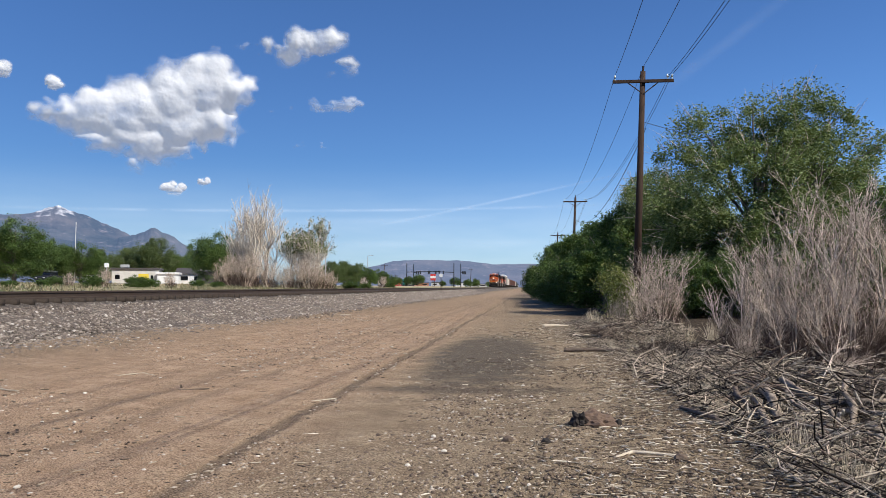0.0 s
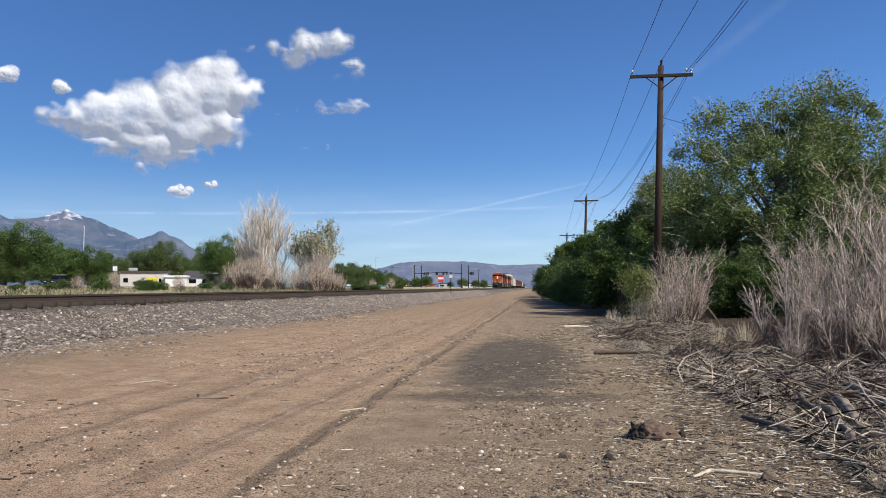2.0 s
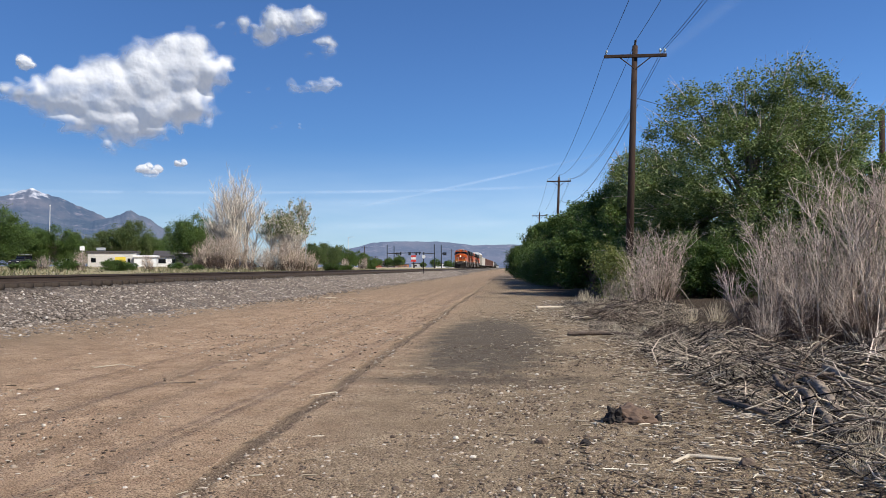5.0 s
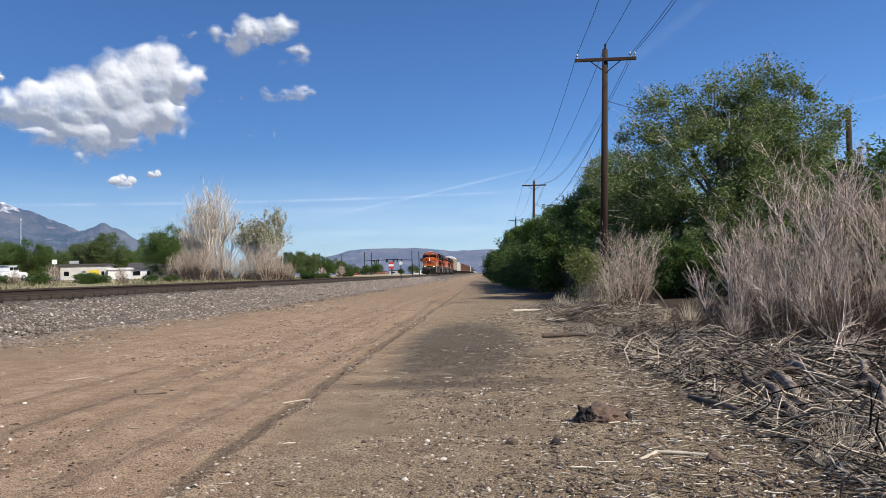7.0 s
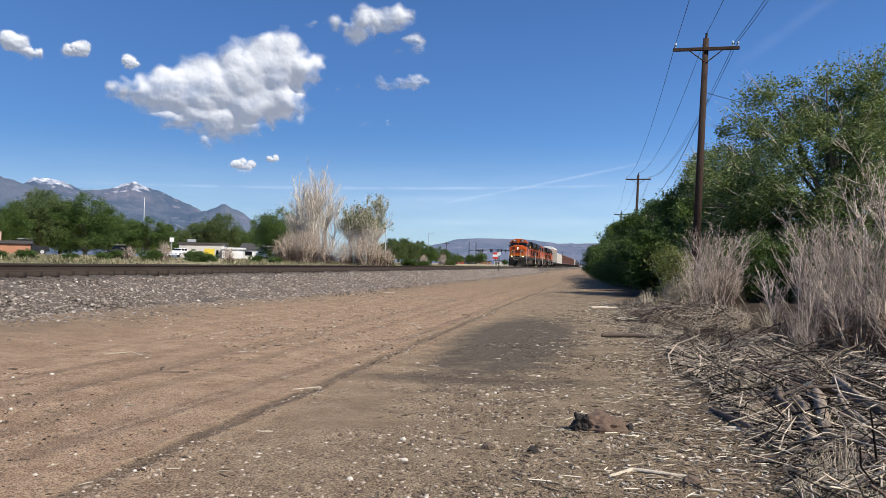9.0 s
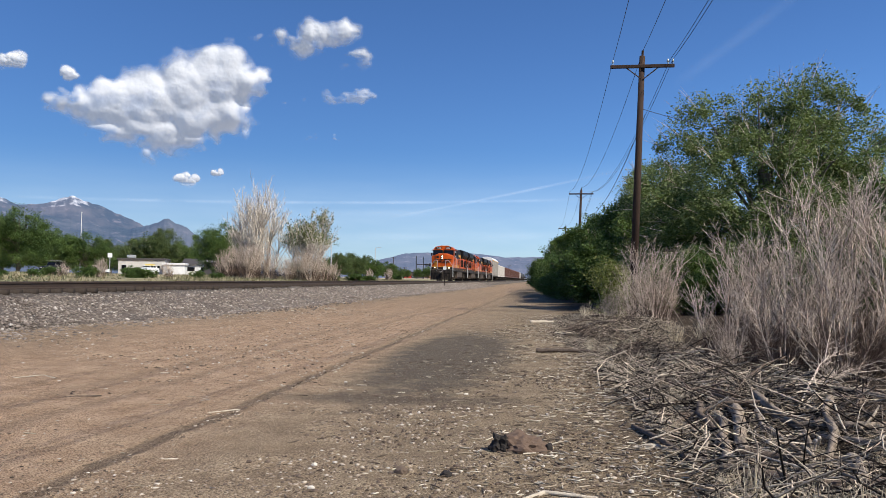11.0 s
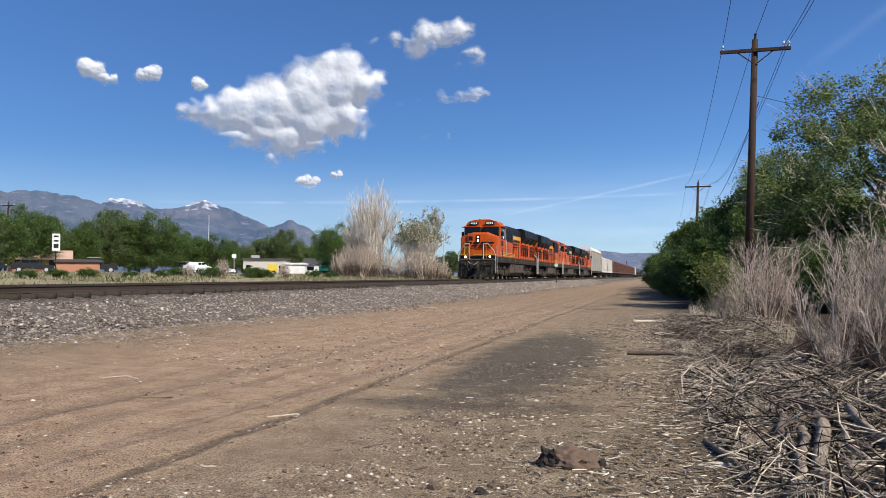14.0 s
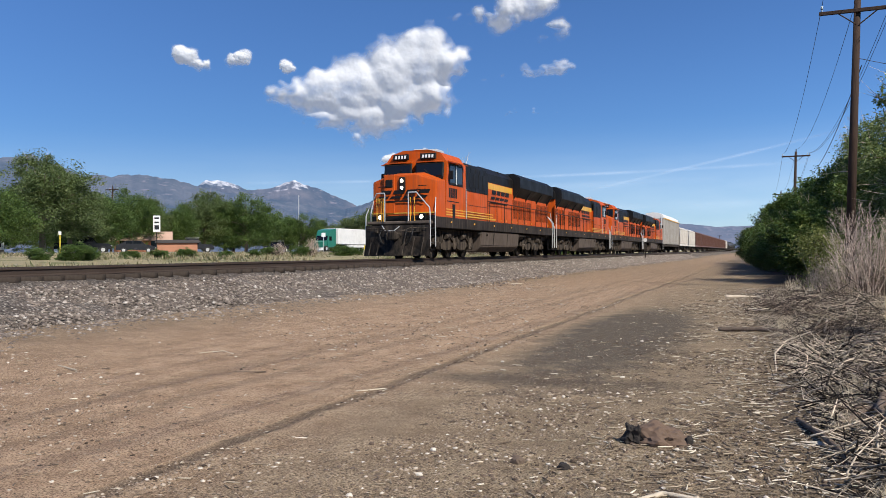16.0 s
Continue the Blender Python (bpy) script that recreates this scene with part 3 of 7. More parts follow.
cloud([(-32.2, 11.3, 2.1, 0.95), (-30.0, 11.3, 2.4, 1.6), (-27.6, 11.6, 2.4, 1.9), (-25.0, 12.6, 2.0, 2.1), (-22.9, 13.6, 1.9, 2.0), (-20.9, 13.6, 1.5, 1.3), (-24.4, 10.7, 2.6, 1.7), (-27.4, 9.5, 2.3, 1.3), (-22.2, 11.2, 1.5, 1.3), (-27.9, 8.0, 1.0, 0.8), (-30.3, 9.5, 1.4, 0.8), (-19.4, 13.0, 0.6, 0.5), (-21.0, 9.6, 0.6, 0.8), (-24.2, 9.4, 1.7, 0.7)], 420, 11)
cloud([(-16.6, 16.6, 1.7, 1.0), (-14.9, 17.1, 1.3, 1.0), (-18.4, 16.4, 1.3, 0.7), (-20.7, 16.5, 0.7, 0.35), (-13.3, 15.4, 0.95, 0.75)], 150, 5, 0.9)
cloud([(-15.0, 12.8, 1.1, 0.55), (-13.2, 12.9, 1.1, 0.5), (-17.2, 12.7, 0.5, 0.35), (-18.6, 12.3, 0.7, 0.12)], 70, 21, 0.5, label="thin wisp of white cloud")
cloud([(-25.1, 6.75, 0.75, 0.35)], 60, 31, 1.6, label="small white puff of cloud")
cloud([(-23.1, 7.25, 0.45, 0.25)], 40, 33, 1.2, label="small white puff of cloud")
cloud([(-32.6, 12.95, 0.5, 0.4)], 50, 35, 1.1, label="small white puff of cloud")
cloud([(-35.8, 13.5, 0.75, 0.5)], 60, 37, 1.3, label="small white puff of cloud")
cloud([(-39.6, 13.5, 0.7, 0.6), (-38.4, 12.95, 0.7, 0.35)], 70, 39, 1.3, label="small white puff of cloud")
cloud([(-15.1, 10.0, 0.5, 0.25), (-16.8, 10.0, 0.6, 0.25), (-13.2, 9.9, 0.3, 0.2)], 24, 41, 0.35, label="thin wisp of white cloud")


def trail_build(N, lo=0.1, hi=0.75):
    v = N.coord("Generated")
    x, y, z = N.xyz(v)
    a = N.node("ShaderNodeAttribute", None, attribute_name="cover").outputs["Fac"]
    n = N.noise(N.coord(), 0.004, 5, 0.6)
    f = N.math("MULTIPLY", a, N.span(n, 0.3, 0.75, lo, hi))
    d = N.node("ShaderNodeBsdfDiffuse", {"Color": (0.95, 0.95, 0.95)}).outputs[0]
    e = N.node("ShaderNodeEmission", {"Color": (0.8, 0.88, 1.0), "Strength": 0.35}).outputs[0]
    m = N.node("ShaderNodeAddShader", {0: d, 1: e}).outputs[0]
    return N.node("ShaderNodeMixShader", {0: f, 1: N.node("ShaderNodeBsdfTransparent").outputs[0], 2: m}).outputs[0]


M_TRAIL = material("contrail", trail_build)


def veil_build(N):
    a = N.node("ShaderNodeAttribute", None, attribute_name="cover").outputs["Fac"]
    n = N.noise(N.stretch(N.coord(), (1, 1, 6)), 0.002, 5, 0.6)
    # haze put in as emission, which brightens the sky near the horizon
    e = N.node("ShaderNodeEmission", {"Color": (0.80, 0.90, 1.0), "Strength": 0.95}).outputs[0]
    return N.node("ShaderNodeMixShader", {0: N.math("MULTIPLY", a, N.span(n, 0.3, 0.7, 0.32, 0.46)), 1: N.node("ShaderNodeBsdfTransparent").outputs[0], 2: e}).outputs[0]


M_VEIL = material("glowing_haze_veil", veil_build)


def contrail(a, b, half, strength, label="faint white contrail across the blue sky", mat=None):
    """A thin streak of high cloud between two bearings."""
    k = 60
    s = np.linspace(0, 1, k)
    az, el = a[0] + (b[0] - a[0]) * s, a[1] + (b[1] - a[1]) * s
    rows = np.linspace(-1, 1, 17)
    P = np.array([[far_dir(x, e + half * r) * 4480 for r in rows] for x, e in zip(az, el)]).reshape(-1, 3)
    D = (np.sin(np.pi * s) ** 0.5)[:, None] * (0.5 + 0.5 * np.cos(np.pi * rows))[None] * strength
    i = np.arange(k - 1)[:, None] * 17 + np.arange(16)[None]
    F = np.stack([i, i + 1, i + 18, i + 17], -1).reshape(-1, 4)
    me = mesh_of("contrail", P, F, [mat or M_TRAIL], smooth=True)
    at = me.attributes.new("cover", "FLOAT", "POINT")
    at.data.foreach_set("value", D.ravel().astype(np.float32))
    tagged(new("contrail", me), label, "contrail", "contrails in the sky", kind="structure")


contrail((-75, 2.0), (70, 3.0), 6.8, 0.66, "thin milky glowing veil added to brighten the low sky", M_VEIL)
contrail((-36, 5.0), (9, 5.9), 0.16, 0.24)
contrail((-11, 4.4), (7, 8.1), 0.15, 0.26)
contrail((9, 13.4), (18, 19.2), 0.7, 0.12)
contrail((-20, 4.6), (-2, 4.9), 0.35, 0.10)
contrail((19, 9.6), (34, 11.2), 0.2, 0.22)
contrail((-18, 3.0), (3, 3.2), 0.4, 0.12)
# ---- plants ----
def limbs(targets, base, trunk_h, r0, rg, k=7, sides=5):
    """Curved limbs from a trunk to the given points."""
    n = len(targets)
    s = np.linspace(0, 1, k)[None, :, None]
    start = np.tile(np.array(base, float), (n, 1))
    start[:, 2] += trunk_h * (0.35 + 0.65 * rg.random(n))
    ctrl = start + (targets - start) * np.array([0.35, 0.35, 0.6]) + rg.normal(0, 0.12, (n, 3)) * trunk_h * 0.4
    P = start[:, None] * (1 - s) ** 2 + 2 * ctrl[:, None] * s * (1 - s) + targets[:, None] * s ** 2
    L = np.linalg.norm(targets - start, axis=1)
    R = (r0 * 0.42 * (L / L.max()))[:, None] * (1 - 0.88 * s[:, :, 0])
    return tubes(P, R, sides)


def leaves(c, size, rg, droop=0.0):
    """A folded leaf blade (two triangles) at each centre."""
    n = len(c)
    a = rg.normal(0, 1, (n, 3))
    a[:, 2] = a[:, 2] * 0.6 - droop
    a /= np.linalg.norm(a, axis=1, keepdims=True)
    b = np.cross(a, rg.normal(0, 1, (n, 3)))
    b /= np.linalg.norm(b, axis=1, keepdims=True) + 1e-9
    s = (size * (0.6 + 0.8 * rg.random(n)))[:, None]
    nrm = np.cross(a, b)
    V = np.stack([c - a * s, c + b * s * 0.42 + nrm * s * 0.12, c + a * s, c - b * s * 0.42 + nrm * s * 0.12], 1)
    i = np.arange(n)[:, None] * 4
    F = np.concatenate([i + np.array([[0, 1, 2]]), i + np.array([[0, 2, 3]])])
    return V.reshape(-1, 3), F


def tree(h, w, d, bottom, clumps, per, leaf, mat_leaf, mat_bark, seed, label, category="tree", trunk_r=0.22, spread=0.11, lobes=7, bare=0, name="tree", twig=0.10, twig_r=0.014, split=False, form=()):
    """A tree: tapered trunk, limbs, and a crown of leaf clumps in an uneven outline with gaps."""
    rg = np.random.default_rng(seed)
    ob = tagged(empty(name), label, category)
    cz, rz = (h + bottom) / 2, (h - bottom) / 2
    la, lz = rg.random(lobes) * 6.283, rg.random(lobes) * 1.7 - 0.75
    lc = np.stack([np.cos(la) * np.sqrt(np.maximum(0.05, 1 - lz ** 2)) * 0.55, np.sin(la) * np.sqrt(np.maximum(0.05, 1 - lz ** 2)) * 0.55, lz * 0.62], -1)
    lr = 0.34 + 0.22 * rg.random(lobes)
    k = rg.integers(0, lobes, clumps)
    q = rg.normal(0, 1, (clumps, 3))
    q /= np.linalg.norm(q, axis=1, keepdims=True)
    C = lc[k] + q * (lr[k] * (0.45 + 0.6 * rg.random(clumps) ** 0.6))[:, None]
    C = C * np.array([w / 2, d / 2, rz]) * 1.02 + np.array([0, 0, cz])
    C[:, 2] = np.clip(C[:, 2], bottom * 0.6, None)
    if len(form):       # masses of the crown given one by one: centre and radius in metres
        fm = np.array(form, float)
        k = rg.choice(len(fm), clumps, p=fm[:, 3] ** 2 / (fm[:, 3] ** 2).sum())
        C = fm[k, :3] + q * (fm[k, 3] * (0.5 + 0.5 * rg.random(clumps) ** 0.5))[:, None] * np.array([1, 1, 0.9])
        C[:, 2] = np.maximum(C[:, 2], 0.3)
    pick = C[rg.choice(clumps, min(clumps, 46), replace=False)]
    th = h * 0.45
    s = np.linspace(0, 1, 8)
    tp = np.stack([np.cumsum(rg.normal(0, 0.03, 8)) * h * 0.1, np.cumsum(rg.normal(0, 0.03, 8)) * h * 0.1, s * th * 1.25], -1)
    tv, tf = tubes(tp[None], (trunk_r * (1.25 - 0.95 * s))[None], 9)
    if split:
        arr("trunk", tv, tf, mat_bark, ob, smooth=True)
        for i in range(len(pick)):
            arr("limb", *limbs(pick[i:i + 1], (0, 0, 0), th, trunk_r * (0.6 + 0.6 * rg.random()), rg), mat_bark, ob, smooth=True)
    else:
        arr("trunk", *join((tv, tf), limbs(pick, (0, 0, 0), th, trunk_r * 1.3, rg)), mat_bark, ob, smooth=True)
    n = clumps * per
    kk = np.repeat(np.arange(clumps), per)
    cs = spread * w * (0.5 + rg.random(clumps))[kk, None]
    Lc = C[kk] + np.clip(rg.normal(0, 1, (n, 3)), -1.7, 1.7) * cs * np.array([1, 1, 0.75])
    Lc[:, 2] = np.maximum(Lc[:, 2], 0.12)
    arr("crown", *leaves(Lc, np.full(n, leaf), rg), mat_leaf, ob)
    if bare:
        b = C[rg.integers(0, clumps, bare)]
        out = (b - np.array([0, 0, cz * 0.6]))
        out /= np.linalg.norm(out, axis=1, keepdims=True)
        s = np.linspace(0, 1, 5)[None, :, None]
        P = b[:, None] + (out[:, None] * s + rg.normal(0, 0.25, (bare, 1, 3)) * s ** 1.5) * (w * twig)
        tw = arr("twigwork", *tubes(P, twig_r * (1.1 - s[:, :, 0]) * np.ones((bare, 1)), 3), M_DRY, ob)
        tagged(tw, kind="stuff")
    return ob


def stems(h, spread, n, r, twigs, rg, lean=(0, 0), base_r=0.15, arch=0.3):
    """Bare stems fanning out from a foot, each with side twigs."""
    k = 6
    s = np.linspace(0, 1, k)[None, :, None]
    a = rg.random(n) * 6.283
    rad = np.sqrt(rg.random(n))
    foot = np.stack([np.cos(a) * rad * base_r, np.sin(a) * rad * base_r, np.zeros(n)], -1)
    tip = np.stack([np.cos(a) * rad * spread + lean[0], np.sin(a) * rad * spread + lean[1], 1 - 0.45 * rad ** 2], -1)
    tip[:, 2] *= h * (0.55 + 0.5 * rg.random(n))
    tip[:, :2] += rg.normal(0, 0.1 * spread, (n, 2))
    ctrl = foot + (tip - foot) * np.array([0.3, 0.3, 0.6]) + rg.normal(0, 0.075, (n, 3)) * h
    P = foot[:, None] * (1 - s) ** 2 + 2 * ctrl[:, None] * s * (1 - s) + tip[:, None] * s ** 2
    P += rg.normal(0, 0.018, P.shape) * h * s
    R = (r * (0.5 + rg.random(n)))[:, None] * (1.0 - 0.8 * s[:, :, 0])
    out = [tubes(P, R, 4)]
    m = n * twigs
    i = rg.integers(0, n, m)
    t = 0.25 + 0.7 * rg.random(m)
    st = foot[i] * ((1 - t) ** 2)[:, None] + 2 * ctrl[i] * (t * (1 - t))[:, None] + tip[i] * (t ** 2)[:, None]
    dr = (tip - foot)[i]
    dr /= np.linalg.norm(dr, axis=1, keepdims=True) + 1e-9
    dr = dr + rg.normal(0, 0.62, (m, 3)) + np.array([0, 0, 0.3])
    ln = (h * (0.10 + 0.26 * rg.random(m) ** 1.5) * (1.15 - t * 0.6))[:, None]
    s2 = np.linspace(0, 1, 4)[None, :, None]
    Q = st[:, None] + dr[:, None] * ln[:, None] * s2 + rg.normal(0, 0.02, (m, 1, 3)) * h * s2 ** 2
    out.append(tubes(Q, (r * 0.42 * (0.6 + 0.6 * rg.random(m)))[:, None] * (1 - 0.75 * s2[:, :, 0]), 3))
    return join(*out)


def twig_level(P, n, rg, lo, hi, length, angle, rise, k=4):
    """Side shoots on a set of curved stems P (m, k, 3): where each begins, and its own curve."""
    m, kk, _ = P.shape
    i = rg.integers(0, m, n)
    t = (lo + (hi - lo) * rg.random(n)) * (kk - 1)
    j = np.minimum(t.astype(int), kk - 2)
    f = (t - j)[:, None]
    start = P[i, j] * (1 - f) + P[i, j + 1] * f
    d = P[i, j + 1] - P[i, j]
    d /= np.linalg.norm(d, axis=1, keepdims=True) + 1e-9
    side = np.cross(d, rg.normal(0, 1, (n, 3)))
    side /= np.linalg.norm(side, axis=1, keepdims=True) + 1e-9
    a = np.radians(angle) * (0.6 + 0.8 * rg.random(n))[:, None]
    d = d * np.cos(a) + side * np.sin(a)
    L = (length * (0.45 + 0.9 * rg.random(n)) * (1.15 - 0.55 * t / (kk - 1)))[:, None]
    s = np.linspace(0, 1, k)[None, :, None]
    Q = start[:, None] + d[:, None] * L[:, None] * s
    Q[..., 2] += (rise * L) * s[..., 0] ** 2
    return Q + rg.normal(0, 0.05, (n, 1, 3)) * L[:, None] * s ** 2


def bough(h, spread, rg, r, shoots, fine, lean, foot):
    """One limb of a leafless shrub that forks three times into ever thinner upright shoots."""
    k = 7
    s = np.linspace(0, 1, k)[:, None]
    tip = np.array([lean[0], lean[1], 0]) + np.array([*rg.normal(0, 0.3 * spread, 2), h * (0.8 + 0.3 * rg.random())])
    ctrl = np.array([tip[0] * 0.75, tip[1] * 0.75, tip[2] * 0.45]) + rg.normal(0, 0.05 * h, 3)
    P = 2 * ctrl * s * (1 - s) + tip * s ** 2 + rg.normal(0, 0.012 * h, (k, 3)) * s + np.array([*foot, 0.0])
    a = P[None]
    b = twig_level(a, shoots, rg, 0.3, 0.97, h * 0.40, 34, 0.35, 5)
    c = twig_level(b, shoots * 7, rg, 0.15, 1.0, h * 0.155, 36, 0.25)
    d = twig_level(c, fine, rg, 0.2, 1.0, h * 0.07, 42, 0.15, 3)
    out = [tubes(a, r * (1.15 - 0.85 * s[:, 0])[None], 5)]
    for Q, rr, sides in ((b, 0.5, 4), (c, 0.26, 3), (d, 0.17, 3)):
        out.append(tubes(Q, r * rr * (1.1 - 0.7 * np.linspace(0, 1, Q.shape[1]))[None] * (0.7 + 0.6 * rg.random((len(Q), 1))), sides))
    v, f = join(*out)
    v[:, 2] = np.maximum(v[:, 2], 0.01)
    return v, f


def dry_shrub(h, spread, n, seed, lean=(0, 0), r=0.016, shoots=13, fine=190, mat=None, label="leafless grey-brown dry shrub with many thin stems", haze=1.0):
    """A leafless shrub: each bough is a part with its forking shoots."""
    rg = np.random.default_rng(seed)
    ob = tagged(empty("dry_shrub"), label, "shrub", "dry shrubs along the lane")
    for k in range(n):
        a = 6.283 * (k + rg.random()) / n
        off = math.sqrt((k % 5 + rg.random()) / 5)
        way = np.array([math.cos(a), math.sin(a)])
        arr("bough", *bough(h * (1.05 - 0.42 * off ** 2) * (0.8 + 0.25 * rg.random()), spread, rg, r, shoots, fine, way * off * spread + np.array(lean), way * off * spread * 0.3), mat or M_DRY, ob)
    # fine brown twigs between boughs, thickest near the ground; their colour includes inner shade
    if haze:
        v, f = stems(h * 0.52, spread * 1.1, int(150 * haze), r * 0.27, 16, rg, lean, spread * 0.75, 0.3)
        tagged(arr("twigwork", v, f, M_FINE, ob, "fine brown twigs between the boughs, darkened for inner shade"), kind="stuff")
    return ob


def put(ob, x, y, rz=0.0, s=1.0, z=None, sz=None):
    m = pose(x, y, float(ground_z(x, y)) - 0.03 if z is None else z, 0, 0, rz)
    ob.matrix_basis = m @ Matrix.Diagonal((s, s, sz or s, 1))
    return ob


def again(ob, x, y, rz=0.0, s=1.0, z=None, sz=None, label=""):
    """A copy of a plant at another place, turned and scaled."""
    keep = ob.matrix_basis.copy()
    ob.matrix_basis = Matrix.Identity(4)
    o = copy_thing(ob, Matrix.Identity(4))
    ob.matrix_basis = keep
    return tagged(put(o, x, y, rz, s, z, sz), label)


# the large elm and its neighbours beside the lane
ELM = [(2.0, 0, 8.6, 1.9), (-2.1, 0.2, 8.1, 1.75), (0.1, -0.5, 8.0, 2.0), (3.4, 0, 7.4, 1.8), (-3.4, 0.2, 6.6, 1.7), (0.9, 1.6, 7.8, 2.0), (3.7, -0.4, 5.2, 2.0), (1.6, -1.9, 6.0, 2.0), (-1.4, -1.7, 5.7, 2.1),
       (-4.1, -0.2, 4.5, 1.9), (-2.8, -1.6, 3.2, 2.0), (0.2, -2.5, 3.4, 2.2), (3.1, -1.9, 3.0, 2.1), (4.4, 0.6, 2.6, 2.0), (-4.3, 0.4, 2.0, 2.0), (1.0, 1.0, 4.5, 2.8), (-1.6, -2.2, 1.5, 1.6), (1.9, -2.6, 1.3, 1.5)]
big = tree(10.8, 9.4, 9.0, 0.6, 660, 220, 0.066, M_LEAF, M_BARK, 3, "large green elm tree with some bare grey twigs", bare=900, spread=0.033, trunk_r=0.32, form=ELM)
put(big, 10.5, 36.5, 0)
again(big, 8.6, 48, 130, 0.84)
again(big, 17.5, 47, 220, 0.8)
bush = tree(5.2, 5.6, 5.6, 0.0, 170, 220, 0.075, M_LEAFDARK, M_BARK, 8, "dense dark green bush beside the dirt lane", "bush", lobes=11, spread=0.052, trunk_r=0.12, bare=90, name="bush")
bush["group"] = "bushes along the lane"
put(bush, 4.4, 49, 20, 0.95, -0.65)
for x, y, rz, s in ((2.9, 58, 100, 0.80), (6.8, 41.5, 160, 0.8), (2.4, 68, 200, 0.86), (1.9, 80, 300, 0.9), (1.6, 93, 60, 0.95), (1.7, 108, 140, 0.95), (2.1, 125, 250, 1.0), (3.4, 51.5, 310, 0.55), (2.0, 63, 15, 0.55), (1.7, 74, 115, 0.6), (1.3, 86, 215, 0.65), (3.2, 145, 20, 1.1), (4.0, 170, 70, 1.2), (8.4, 62, 10, 1.15), (8.4, 85, 90, 1.2),
                    (9.5, 40, 220, 0.75), (13.5, 38, 120, 0.75), (17, 36, 300, 0.9), (6.9, 37.5, 30, 0.8), (9.8, 33.4, 80, 0.6), (12.2, 34.0, 190, 0.66), (14.6, 33.5, 270, 0.62), (8.0, 32.5, 10, 0.55), (6.6, 33.8, 130, 0.6), (12.5, 27, 45, 0.8), (14.6, 21.5, 145, 1.25), (11.9, 22.6, 245, 1.15), (9.6, 18.0, 75, 0.6), (11.2, 15.0, 175, 0.78), (10.2, 25.5, 25, 0.62), (5.6, 38.5, 60, 0.66), (18.5, 30, 0, 0.8), (8.9, 15.2, 290, 0.42), (9.0, 12.4, 190, 0.45), (7.9, 20.5, 110, 0.4), (7.4, 15.0, 20, 0.5), (6.3, 15.4, 140, 0.46), (8.3, 13.2, 260, 0.55), (6.9, 13.2, 310, 0.34)):
    again(bush, x, y, rz, s, float(ground_z(x, y)) - 0.5 * s)
thicket = tree(6.6, 4.6, 4.4, 0.2, 250, 130, 0.09, M_LEAFDARK, M_BARK, 29, "upright green tree in the lane-side thicket", lobes=13, spread=0.055, trunk_r=0.14, bare=120)
thicket["group"] = "trees in the thicket"
put(thicket, 4.4, 55, 40, 0.82)
for x, y, rz, s in ((3.7, 64, 90, 0.86), (3.2, 75, 200, 0.9), (2.8, 88, 300, 1.0), (5.7, 70, 250, 1.1), (3.6, 103, 20, 1.05), (4.0, 120, 120, 1.1), (6.0, 44, 210, 0.85), (5.9, 51, 310, 1.05), (7.4, 39.6, 100, 0.9), (5.6, 60, 70, 0.98)):
    again(thicket, x, y, rz, s)
pale = tree(1.9, 1.9, 1.7, 0.15, 70, 80, 0.04, M_LEAFPALE, M_DRY, 13, "pale yellow-green shrub at the foot of the pole", "shrub", lobes=6, spread=0.08, trunk_r=0.03, name="green_shrub")
put(pale, 2.75, 28.0, 0, 1.1)

dry_a = dry_shrub(2.15, 0.62, 13, 1, (0, 0), 0.012, 10, 110, haze=0.5)
put(dry_a, 3.95, 25.0, 0, 1.15)
for x, y, rz, s in ((3.3, 24.2, 200, 0.6), (4.4, 25.6, 150, 0.75), (2.9, 26.0, 20, 0.45)):
    again(dry_a, x, y, rz, s)
dry_b = dry_shrub(2.75, 0.95, 12, 2, (0.15, 0.1), 0.017, 11, 110, haze=1.0)
put(dry_b, 5.15, 13.2)
for x, y, rz, s in ((6.1, 12.8, 50, 0.92), (7.4, 13.2, 200, 0.72), (4.5, 13.9, 110, 0.72), (6.9, 10.4, 260, 0.6)):
    again(dry_b, x, y, rz, s)
dry_c = dry_shrub(1.8, 0.55, 10, 4, (0.05, 0), 0.012, 10, 90, haze=0.9)
put(dry_c, 3.6, 13.3)
for x, y, rz, s in ((4.2, 12.7, 90, 0.95), (4.9, 12.2, 240, 0.9), (5.6, 11.6, 300, 0.8), (3.4, 12.3, 130, 0.45)):
    again(dry_c, x, y, rz, s)
